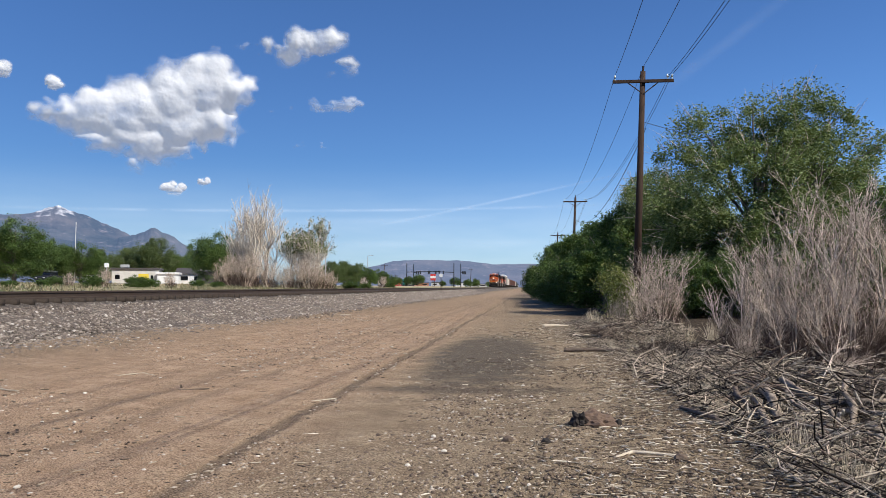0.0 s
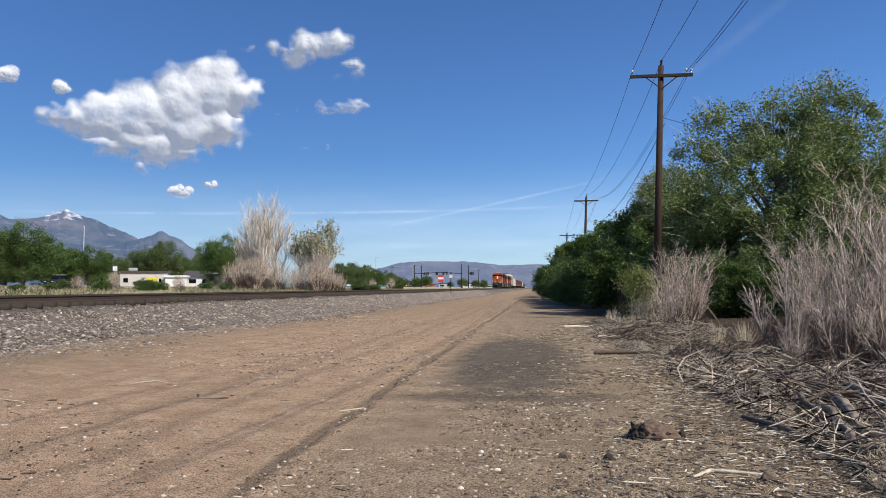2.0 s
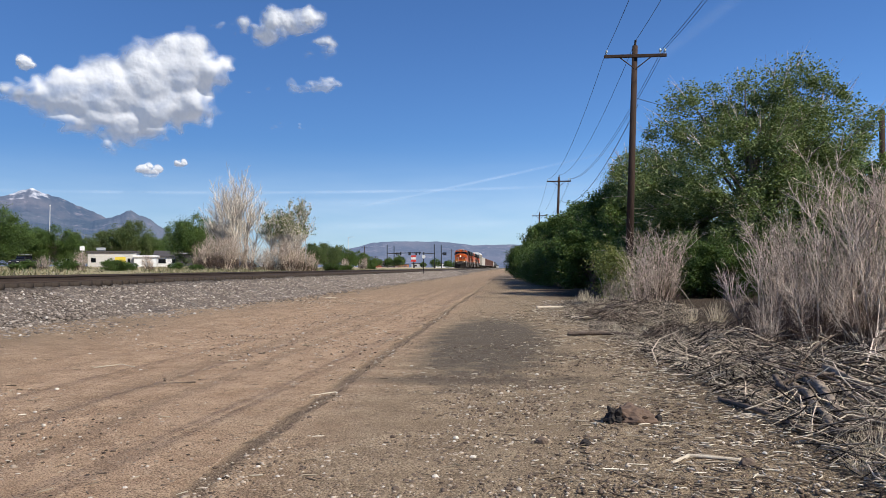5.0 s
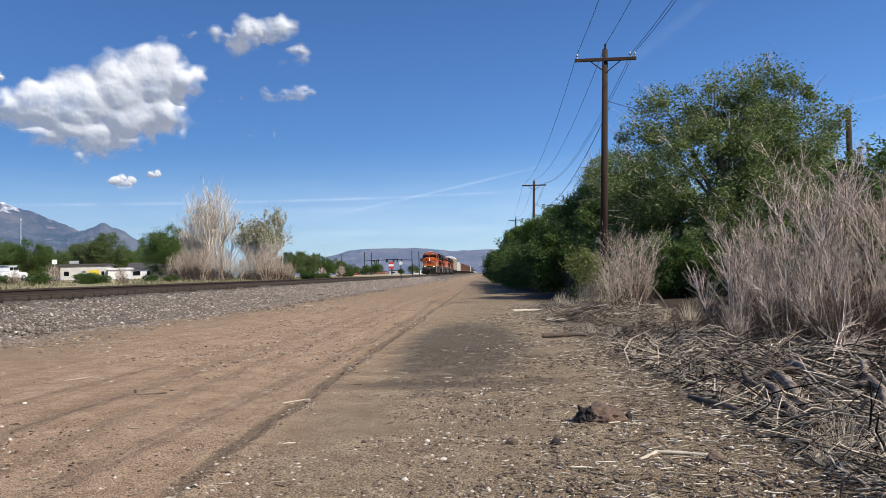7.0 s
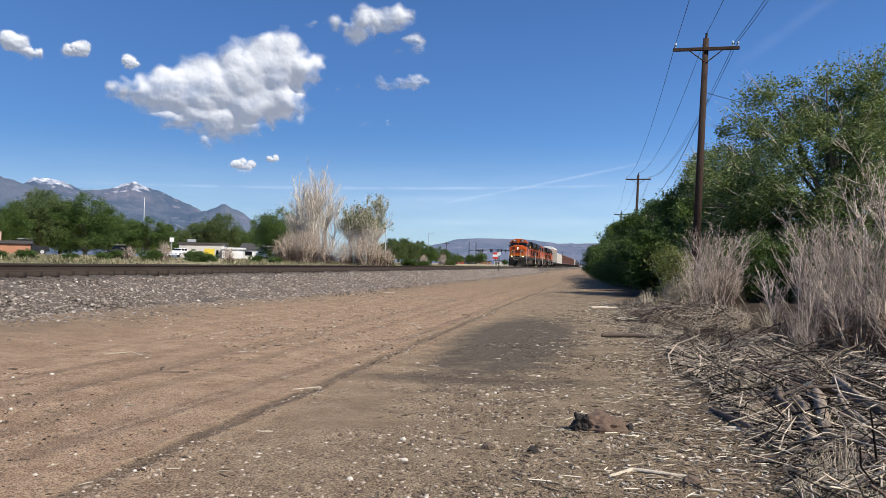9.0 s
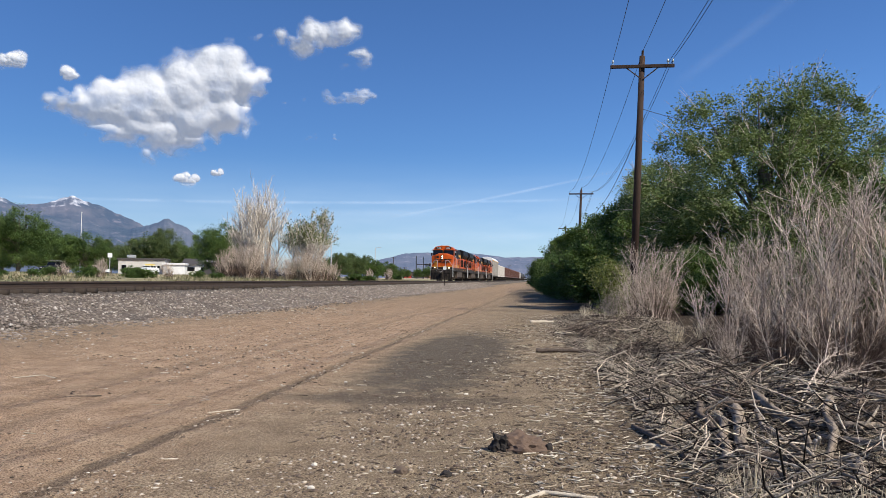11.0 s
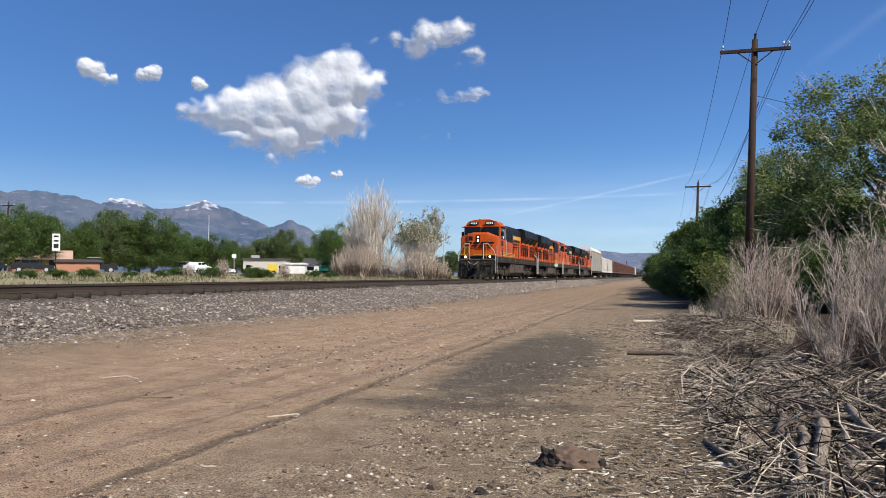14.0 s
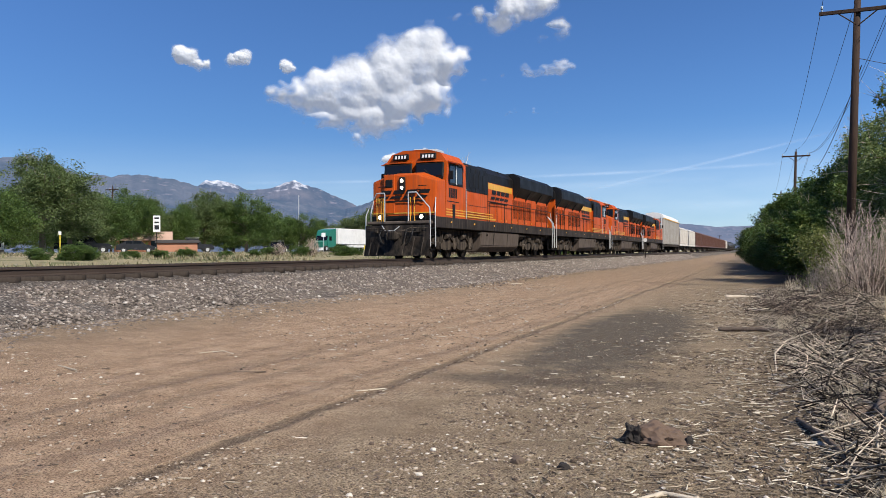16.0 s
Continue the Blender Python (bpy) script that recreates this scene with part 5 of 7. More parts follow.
        bm = box(bmesh.new(), (0, e + sgn * 0.25, 0.95), (0.32, 0.7, 0.3), 0.05)
        box(bm, (0.07, e + sgn * 0.68, 0.95), (0.34, 0.26, 0.4), 0.06)
        part("coupler", bm, M_GRIME, ob)
        for x in (-0.75, -0.45, 0.45, 0.75):
            bm = bent(bmesh.new(), [(x, e + sgn * 0.08, 1.22), (x, e + sgn * 0.24, 1.0), (x * 0.85, e + sgn * 0.3, 0.7), (x * 0.62, e + sgn * 0.3, 0.55)], 0.028, 6)
            part("air_hose", bm, M_BLACK, ob)
        for s in (-1, 1):
            bm = bmesh.new()
            for k in range(4):
                box(bm, (s * 1.36, e - sgn * 0.25, 0.38 + k * 0.3), (0.3, 0.5, 0.035))
            box(bm, (s * 1.2, e - sgn * 0.25, 0.85), (0.03, 0.5, 1.0))
            part("steps", bm, M_BLACK, ob)
            rail = [(s * 1.5, e + sgn * 0.02, 0.5), (s * 1.5, e + sgn * 0.02, 1.75), (s * 1.42, e - sgn * 0.1, 2.05), (s * 0.92, e + sgn * 0.12, 2.62), (s * 0.55, e + sgn * 0.12, 2.62), (s * 0.55, e + sgn * 0.12, 1.55)]
            part("end_handrail", bent(bmesh.new(), rail, 0.026, 6), M_SILVER, ob, "pale tubular handrail")
            part("grab_rail", bent(bmesh.new(), [(s * 1.52, e - sgn * 0.5, 0.5), (s * 1.52, e - sgn * 0.5, 1.9), (s * 1.45, e - sgn * 0.75, 2.6)], 0.024, 6), M_SILVER, ob, "pale tubular handrail")
            part("lift_lever", bent(bmesh.new(), [(s * 1.35, e + sgn * 0.12, 1.1), (s * 0.7, e + sgn * 0.14, 1.12), (s * 0.25, e + sgn * 0.4, 1.2)], 0.014, 5), M_TRUCK, ob)
        bm = bent(bmesh.new(), [(-0.7, e + sgn * 0.1, 1.4), (-0.5, e + sgn * 0.22, 1.2), (-0.1, e + sgn * 0.22, 1.16), (0.15, e + sgn * 0.16, 1.36)], 0.02, 6)
        part("jumper_cable", bm, M_SILVER, ob)
    # cab roof, nose and body details
    for s in (-1, 1):
        part("cab_side_mirror", bx((s * 1.66, 1.55, 3.4), (0.2, 0.05, 0.34), 0.02), M_BLACK, ob)
        part("side_window_post", bx((s * 1.535, 2.54, 3.46), (0.02, 0.07, 0.8)), M_WHITE, ob, "pale window post")
        part("nose_grab_iron", bent(bmesh.new(), [(s * 1.1, 0.06, 2.9), (s * 1.1, -0.1, 2.9), (s * 0.8, -0.12, 2.9), (s * 0.8, 0.02, 2.9)], 0.015, 5), M_BLACK, ob)
        part("cab_door_handrail", rod(bmesh.new(), (s * 1.56, 3.72, 1.75), (s * 1.56, 3.72, 3.0), 0.018, 6), M_SILVER, ob)
        for y in (4.05, 7.15):
            part("panel_seam", bx((s * 1.474, y, 2.5), (0.012, 0.03, 1.7)), M_BLACK, ob)
        for z in (2.35, 2.95):
            part("cabinet_seam", bx((s * 1.474, 5.6, z), (0.01, 2.9, 0.02)), M_BLACK, ob)
        for k in range(4):
            part("cabinet_grille", bx((s * 1.50, 4.55 + k * 0.66, 3.42), (0.03, 0.4, 0.62), 0.01), M_BLACK, ob)
        part("equalizing_pipe", rod(bmesh.new(), (s * 1.4, 5.9, 1.16), (s * 1.4, 14.4, 1.16), 0.035, 6), M_GRIME, ob)
        for y in (8.2, 10.6):
            part("tank_strap", bx((s * 1.42, y, 0.92), (0.05, 0.12, 0.62), 0.01, Euler((0, radians(s * 7), 0)).to_matrix()), M_GRIME, ob)
        for y in (1.5, 4.9, 15.1, 18.5):
            part("sand_pipe", bent(bmesh.new(), [(s * 1.2, y, 1.2), (s * 1.25, y, 0.8), (s * 0.95, y + 0.1, 0.25)], 0.025, 5), M_GRIME, ob)
    part("roof_cooler", bx((0.0, 3.1, 4.5), (1.1, 1.0, 0.2), 0.06), M_SILVER, ob, "pale cooling unit on the cab roof")
    part("nose_latch", bx((0.62, 0.0, 2.75), (0.5, 0.03, 0.04)), M_BLACK, ob)
    # side handrails along the walkway
    for s in (-1, 1):
        for y in np.arange(7.4, 20.4, 1.3):
            part("rail_post", rod(bmesh.new(), (s * 1.47, y, 1.6), (s * 1.47, y, 2.66), 0.02, 6), M_BLACK, ob)
        part("side_handrail", rod(bmesh.new(), (s * 1.47, 7.2, 2.66), (s * 1.47, 20.2, 2.66), 0.022, 6), M_BLACK, ob)
    # fuel tank
    bm = bmesh.new()
    prism(bm, [(-1.40, 0.55), (-1.47, 1.27), (1.47, 1.27), (1.40, 0.55), (1.1, 0.26), (-1.1, 0.26)], "y", 6.2, 12.8)
    bmesh.ops.bevel(bm, geom=bm.edges[:], offset=0.04, segments=2, affect="EDGES")
    part("fuel_tank", bm, M_TANK, ob, "dusty brown-grey fuel tank")
    for s in (-1, 1):
        part("air_tank", rod(bmesh.new(), (s * 1.2, 12.8, 1.12), (s * 1.2, 14.0, 1.12), 0.17, 12), M_GRIME, ob)
        part("filler", rod(bmesh.new(), (s * 1.36, 7.0, 1.05), (s * 1.5, 7.0, 1.15), 0.06, 8), M_GRIME, ob)
    for o in ob.children_recursive:     # the bodywork stands taller than its drawing
        for v in o.data.vertices:
            if v.co.z > 1.3:
                v.co.z = 1.3 + (v.co.z - 1.3) * 1.125
    for yc in (3.2, 16.7):
        truck_frame(ob, yc, (-2.0, 0, 2.0))
        for a in (-2.0, 0, 2.0):
            wheelset(ob, yc + a)
    return ob


def car_trucks(ob, L):
    for yc in (2.2, L - 2.2):
        truck_frame(ob, yc, (-0.89, 0.89), 0.46, 1.0)
        for a in (-0.89, 0.89):
            wheelset(ob, yc + a, 0.46)
    for e, sgn in ((0.0, -1), (L, 1)):
        part("coupler", bx((0, e + sgn * 0.25, 0.9), (0.25, 0.8, 0.28), 0.04), M_GRIME, ob)


def rack_car(L=24.4):
    """A tall closed car with ribbed sides and a pale rounded roof."""
    ob = tagged(empty("covered_rack_car"), "tall grey closed rail car with white roof", "rail car", "freight cars of the train")
    part("side_sill", bx((0, L / 2, 1.1), (2.9, L - 0.6, 0.4), 0.03), M_GRIME, ob)
    part("body", bx((0, L / 2, 3.1), (3.05, L - 0.8, 3.7), 0.05), M_BOXCAR, ob)
    bm = bmesh.new()
    prism(bm, [(-1.52, 4.95), (-1.4, 5.4), (-0.9, 5.75), (0, 5.85), (0.9, 5.75), (1.4, 5.4), (1.52, 4.95)], "y", 0.4, L - 0.4)
    part("roof", bm, M_WHITE, ob, "white rounded roof")
    for s in (-1, 1):
        for y in np.arange(0.8, L - 0.4, 1.2):
            part("rib", bx((s * 1.54, y, 3.1), (0.06, 0.1, 3.6)), M_BOXCAR, ob)
        part("top_rail", bx((s * 1.55, L / 2, 4.95), (0.08, L - 0.8, 0.14)), M_GOLD, ob, "yellowish top rail")
    for x in (-1.2, -0.4, 0.4, 1.2):
        part("end_door_rib", bx((x, 0.36, 3.3), (0.1, 0.08, 4.0)), M_WHITE, ob)
    car_trucks(ob, L)
    return ob


def hopper_car(mat, label, L=17.6):
    """A covered hopper with ribbed sides, sloping ends and outlet bins."""
    ob = tagged(empty("hopper_car"), label, "hopper car", "freight cars of the train")
    bm = bmesh.new()
    prism(bm, [(0.9, 3.9), (1.4, 4.25), (L - 1.4, 4.25), (L - 0.9, 3.9), (L - 0.9, 2.9), (L - 3.4, 1.5), (3.4, 1.5), (0.9, 2.9)], "x", -1.45, 1.45)
    part("body", bm, mat, ob)
    bm = bmesh.new()
    prism(bm, [(-1.45, 4.1), (-1.1, 4.45), (1.1, 4.45), (1.45, 4.1)], "y", 1.0, L - 1.0)
    part("roof", bm, mat, ob)
    part("hatch", bx((0, L / 2, 4.52), (0.6, L - 3.0, 0.14), 0.03), mat, ob)
    for s in (-1, 1):
        part("side_sill", bx((s * 1.45, L / 2, 1.25), (0.16, L - 0.8, 0.3), 0.02), mat, ob)
        part("top_chord", bx((s * 1.48, L / 2, 4.1), (0.1, L - 1.6, 0.16), 0.02), mat, ob)
        for y in np.arange(1.2, L - 0.8, 0.95):
            part("rib", bx((s * 1.5, y, 2.75), (0.1, 0.09, 2.7)), mat, ob)
        part("ladder", bx((s * 1.46, 0.75, 2.4), (0.04, 0.4, 2.3)), mat, ob)
    for k in range(3):
        bm = bmesh.new()
        yc = 5.4 + k * (L - 10.8) / 2
        prism(bm, [(yc - 1.4, 1.5), (yc + 1.4, 1.5), (yc + 0.35, 0.5), (yc - 0.35, 0.5)], "x", -1.2, 1.2)
        part("outlet_bin", bm, M_GRIME, ob)
    for y in (0.5, L - 0.5):
        part("end_platform", bx((0, y, 1.2), (2.8, 1.0, 0.12), 0.02), M_GRIME, ob)
    car_trucks(ob, L)
    return ob


def tank_car(L=17.0):
    ob = tagged(empty("tank_car"), "black cylindrical tank car", "tank car", "freight cars of the train")
    bm = rod(bmesh.new(), (0, 0.9, 2.75), (0, L - 0.9, 2.75), 1.42, 28)
    bmesh.ops.bevel(bm, geom=[e for e in bm.edges if abs(e.verts[0].co.y - e.verts[1].co.y) < 0.01], offset=0.3, segments=3, affect="EDGES")
    part("tank", bm, M_TANKCAR, ob, smooth=True)
    part("dome", rod(bmesh.new(), (0, L / 2, 4.1), (0, L / 2, 4.55), 0.5, 16), M_TANKCAR, ob)
    part("sill", bx((0, L / 2, 1.1), (0.6, L - 0.4, 0.35), 0.03), M_GRIME, ob)
    for s in (-1, 1):
        part("walk_rail", rod(bmesh.new(), (s * 0.8, L / 2 - 2, 4.6), (s * 0.8, L / 2 + 2, 4.6), 0.03, 6), M_SILVER, ob)
    car_trucks(ob, L)
    return ob


TRAIN, ROLLING = [], []
STEP = 21.75


def couple():
    """Makes up the train: each entry is a thing, its distance behind the lead nose, and its heading."""
    lead = locomotive()
    TRAIN.append((lead, 0.0, 0))
    ROLLING.extend(o for o in lead.children if o.name.startswith("wheelset"))
    for k, turned in ((1, True), (2, False), (3, True)):
        o = copy_thing(lead, Matrix.Identity(4))
        TRAIN.append((o, STEP * k + (20.4 if turned else 0), 180 if turned else 0))
    at = STEP * 4 - 0.2
    rack = rack_car()
    TRAIN.append((rack, at, 0))
    at += 25.6
    white = hopper_car(M_WHITEHOP, "dirty white covered hopper car")
    brown = hopper_car(M_HOPPER, "brown ribbed covered hopper car")
    tank = tank_car()
    line = [white, None, *[brown] * 9, white, *[tank] * 7]
    seen = set()
    for src in line:
        src = src or white
        o = src if src.name not in seen else copy_thing(src, Matrix.Identity(4))
        seen.add(src.name)
        TRAIN.append((o, at, 0))
        at += 18.5


couple()
# ---- beyond the tracks: trees, buildings, road traffic, town ----
def spot(az, d):
    """A place at a bearing and distance from where the camera stands."""
    return 0.3 + d * math.sin(radians(az)), 0.3 + d * math.cos(radians(az))


M_STUCCO = worn("pale_stucco", (0.52, 0.50, 0.46), 0.85, amount=0.2)
M_ROOFDARK = worn("dark_roof", (0.055, 0.05, 0.05), 0.8, amount=0.2)
M_TERRA = worn("terracotta_wall", (0.42, 0.19, 0.11), 0.85, amount=0.25)
M_TILE = worn("pale_tile_roof", (0.50, 0.33, 0.25), 0.85, amount=0.25)
M_YELLOW = worn("yellow_panel", (0.65, 0.50, 0.05), 0.5, amount=0.15)
M_RED = worn("red_sign", (0.50, 0.035, 0.03), 0.5, amount=0.15)
M_GREEN = worn("green_cab", (0.015, 0.15, 0.11), 0.35, amount=0.15)
M_CARWHITE = worn("white_car_paint", (0.75, 0.75, 0.74), 0.25, amount=0.08, bump=0.03)
M_CARDARK = worn("dark_car_paint", (0.02, 0.021, 0.024), 0.25, amount=0.1, bump=0.03)
M_TYRE = worn("tyre_rubber", (0.02, 0.02, 0.02), 0.85, amount=0.3)

round_tree = tree(11.5, 11.5, 11.0, 0.8, 380, 130, 0.12, M_LEAFOLIVE, M_BARK, 51, "broad green shade tree beyond the road", lobes=17, spread=0.04, trunk_r=0.3, bare=120)
round_tree["group"] = "trees beyond the road"
put(round_tree, *spot(-37.9, 132), 0, 0.92)
wide_tree = tree(10.0, 13.0, 11.0, 0.3, 380, 130, 0.12, M_LEAFDARK, M_BARK, 52, "dense dark green tree beyond the road", lobes=17, spread=0.04, trunk_r=0.28)
wide_tree["group"] = "trees beyond the road"
put(wide_tree, *spot(-35.1, 130), 0, 0.9)
for kind, az, d, s, rz in ((0, -47.8, 92, 0.98, 40), (0, -46.2, 98, 0.82, 170), (1, -50.4, 70, 0.52, 10), (1, -52.5, 85, 0.7, 60), (1, -43.2, 118, 0.86, 200), (0, -42.0, 124, 0.74, 300), (1, -44.8, 104, 0.7, 220), (1, -39.6, 128, 0.72, 130), (1, -33.0, 152, 0.72, 200),
                          (1, -31.2, 150, 0.68, 20), (0, -29.7, 190, 0.72, 80), (0, -27.9, 205, 0.8, 120), (0, -26.6, 200, 1.02, 210), (1, -25.2, 205, 0.8, 310), (1, -22.6, 150, 0.92, 70), (1, -21.6, 155, 0.8, 160),
                          (0, -57, 110, 1.0, 30), (1, -14.6, 190, 0.52, 20), (1, -13.6, 200, 0.56, 110), (0, -12.7, 205, 0.55, 210), (1, -11.7, 200, 0.42, 300), (1, -15.6, 180, 0.42, 10), (1, -8.9, 330, 0.42, 80), (1, -8.2, 325, 0.5, 140), (1, -9.7, 300, 0.36, 240), (1, -10.4, 270, 0.4, 20), (1, -11.1, 240, 0.5, 190), (1, -12.2, 170, 0.42, 45), (0, -13.4, 165, 0.5, 75), (0, -14.4, 160, 0.48, 15), (1, -4.6, 330, 0.36, 60), (1, -4.0, 350, 0.4, 260), (1, -3.0, 400, 0.35, 10), (1, -6.4, 330, 0.26, 310), (1, -5.5, 420, 0.5, 40), (0, -36.6, 150, 0.85, 10), (1, -24.2, 230, 0.8, 0)):
    again((round_tree, wide_tree)[kind], *spot(az, d), rz, s)
hedge = (( -57, 128, 0.8), (-53.5, 134, 0.8), (-50.2, 122, 0.75), (-47.4, 132, 0.8), (-44.6, 140, 0.8), (-41.4, 142, 0.8), (-38.6, 148, 0.82), (-36, 146, 0.8), (-33.4, 165, 0.8), (-30.6, 178, 0.85), (-28.4, 215, 0.9), (-23.6, 215, 0.9))
for az, d, s in hedge:
    again(wide_tree, *spot(az, d), az * 31, s, None, s * 0.52, label="low dark green undergrowth below the trees")
grey_tree = tree(7.6, 7.0, 6.0, 2.2, 70, 40, 0.14, M_LEAF, M_PALEBARK, 61, "half-bare tree with pale branches and sparse leaves", lobes=6, spread=0.06, trunk_r=0.16, bare=700)
put(grey_tree, *spot(-16.6, 102), 30, 0.9)

# bare pale poplars with a skirt of dry brush
def poplar(h, spread, n, seed, label, leaf_mat=None):
    rg = np.random.default_rng(seed)
    ob = tagged(empty("poplar"), label, "tree", "bare poplars beyond the tracks")
    tips = []
    for k in range(n):
        a = 6.283 * (k + rg.random()) / n
        way = np.array([math.cos(a), math.sin(a)])
        off = math.sqrt((k + 0.5) / n)
        v, f = bough(h * 0.84 * (1.03 - 0.3 * off ** 2), spread * 0.5, rg, 0.085, 17, 130, way * off * spread, way * 0.3 * off)
        arr("limb", v, f, M_PALEBARK, ob)
        tips.append(v[v[:, 2] > h * 0.55])
    if leaf_mat:
        t = np.concatenate(tips)
        t = t[rg.integers(0, len(t), 3000)]
        arr("crown", *leaves(t + rg.normal(0, 0.12, t.shape), np.full(len(t), 0.10), rg), leaf_mat, ob, "sparse pale new leaves")
    return ob


for az, d, h, sp, n, seed in ((-20.3, 97, 10.9, 1.5, 5, 71), (-19.3, 98, 11.0, 1.5, 5, 72), (-21.1, 99, 9.2, 1.0, 4, 73)):
    put(poplar(h, sp, n, seed, "tall bare pale poplar with upright branches"), *spot(az, d))
put(poplar(8.2, 1.7, 6, 74, "pale half-bare poplar with sparse new leaves", M_LEAFPALE), *spot(-15.9, 97))
put(poplar(7.6, 1.5, 5, 75, "pale half-bare poplar with sparse new leaves", M_LEAFOLIVE), *spot(-17.2, 98))
brush = dry_shrub(3.5, 1.2, 14, 78, (0, 0), 0.026, 12, 120, None, "tall thicket of dry grey-brown brush beyond the tracks")
brush["group"] = "dry brush beyond the tracks"
put(brush, *spot(-21.6, 93))
for az, d, s in ((-20.7, 92, 1.05), (-19.9, 94, 1.0), (-19.0, 93, 0.8), (-22.3, 95, 0.8), (-17.9, 92, 0.7), (-17.1, 93, 0.9), (-16.3, 92, 0.95), (-15.5, 93, 0.8), (-14.8, 95, 0.6), (-30.2, 70, 0.42), (-25.9, 75, 0.38), (-32.4, 66, 0.3), (-10.9, 150, 0.6), (-12.3, 140, 0.5)):
    again(brush, *spot(az, d), az * 37, s)
for az, d, s in ((-45.0, 44, 0.34), (-44.2, 46, 0.2), (-30.9, 68, 0.34), (-28.2, 72, 0.38), (-27.2, 76, 0.3), (-36, 60, 0.18), (-34, 62, 0.22), (-38.5, 56, 0.24), (-47.5, 45, 0.26), (-42, 50, 0.2), (-15, 100, 0.4), (-13.2, 110, 0.42), (-12.2, 118, 0.35), (-10.3, 180, 0.5), (-24, 85, 0.3), (-22.8, 82, 0.25), (-40.2, 52, 0.22), (-33, 75, 0.3)):
    again(bush, *spot(az, d), az * 53, s * 1.15, float(ground_z(*spot(az, d))) - 0.9 * s, s * 0.72, label="low green sagebrush bush in the meadow")

# meadow grass
def meadow():
    rg = np.random.default_rng(5)
    n = 60000
    y = 4 + 150 * rg.random(n) ** 1.3
    x = -21 - 33 * rg.random(n) ** 1.2
    keep = np.array([noise.noise((a * 0.12, b * 0.09, 2.2)) for a, b in zip(x, y)]) + 0.5 * rg.random(n) > 0.12
    x, y = x[keep], y[keep]
    n = len(x)
    h = 0.08 + 0.26 * rg.random(n) ** 2
    base = np.stack([x, y, ground_z(x, y) - 0.02], -1)
    a = rg.random(n) * 6.283
    w = np.stack([np.cos(a), np.sin(a), np.zeros(n)], -1) * (0.03 + 0.05 * rg.random(n))[:, None]
    tip = base + np.stack([rg.normal(0, 0.12, n), rg.normal(0, 0.12, n), h], -1)
    V = np.stack([base - w, base + w, tip], 1).reshape(-1, 3)
    return V, np.arange(n * 3).reshape(-1, 3)


M_MEADOW = leafy("meadow_blades", (0.10, 0.115, 0.05), (0.24, 0.205, 0.125), (0.36, 0.30, 0.20), 0.15)
tagged(arr("meadow_grass", *meadow(), M_MEADOW), "mixed green and straw-coloured meadow grass", "grass", kind="stuff")


# buildings and street furniture
def house(w, d, h, wall, roof, over, label, windows=(), name="low_building", panel=None):
    """A low building: walls, flat or hipped roof, door, windows."""
    ob = tagged(empty(name), label, "building")
    part("wall", bx((0, 0, h / 2), (w, d, h), 0.02), wall, ob)
    if over > 0:
        bm = bmesh.new()
        prism(bm, [(-d / 2 - over, h), (d / 2 + over, h), (0, h + d * 0.22)], "x", -w / 2 - over, w / 2 + over)
        part("roof", bm, roof, ob)
    else:
        part("roof", bx((0, 0, h + 0.18), (w + 0.5, d + 0.5, 0.4), 0.03), roof, ob)
    for x, z, ww, hh in windows:
        wn = part("window", bx((x, -d / 2 - 0.02, z), (ww, 0.06, hh), 0.01), M_PANE, ob)
        part("window_frame", bx((x, -d / 2 - 0.035, z - hh / 2 - 0.04), (ww + 0.16, 0.1, 0.08)), M_WHITE, wn)
    if panel:
        part("panel", bx((panel, -d / 2 - 0.04, 1.3), (2.0, 0.06, 1.5), 0.01), M_YELLOW, ob, "yellow panel on the wall")
    return ob


def place(ob, az, d, rz=None, z=None):
    x, y = spot(az, d)
    ob.matrix_basis = pose(x, y, (float(ground_z(x, y)) if z is None else z) - 0.05, 0, 0, -az if rz is None else rz)
    return ob


shop = house(9.0, 7.0, 2.9, M_STUCCO, M_ROOFDARK, 0, "low white building with a dark flat roof edge", ((3.2, 1.3, 0.5, 0.9), (-3.4, 1.4, 0.9, 0.9)), panel=1.6)
part("roof_unit", bx((-2.5, 0, 3.7), (1.6, 1.4, 0.6), 0.05), M_SILVER, shop)
place(shop, -27.6, 176, 20)
annex = house(4.2, 5.0, 2.0, M_WHITE, M_WHITE, 0, "small white outbuilding beside the low building")
place(annex, -25.6, 172, 20)
cottage = house(6.0, 6.0, 2.3, M_WHITE, M_ROOFDARK, 0.4, "small white house with two windows and a dark roof", ((-1.4, 1.3, 1.5, 0.9), (1.4, 1.3, 1.5, 0.9)), "house")
place(cottage, -24.0, 182, 15)
dark_house = house(11.0, 7.0, 2.8, M_ROOFDARK, M_STUCCO, 0, "dark low house with a pale roof edge", (), "house")
place(dark_house, -21.8, 175, 15)
pink = house(7.0, 6.0, 1.7, M_TERRA, M_TILE, 0.6, "terracotta house with a pale tiled roof among trees", ((-2.2, 1.2, 1.1, 0.9), (1.8, 1.2, 1.1, 0.9)), "house")
place(pink, -41.9, 120, 40)
pink2 = house(5.0, 5.0, 1.3, M_TERRA, M_ROOFDARK, 0, "small terracotta shed beside parked trucks")
place(pink2, -39.6, 112, 40)

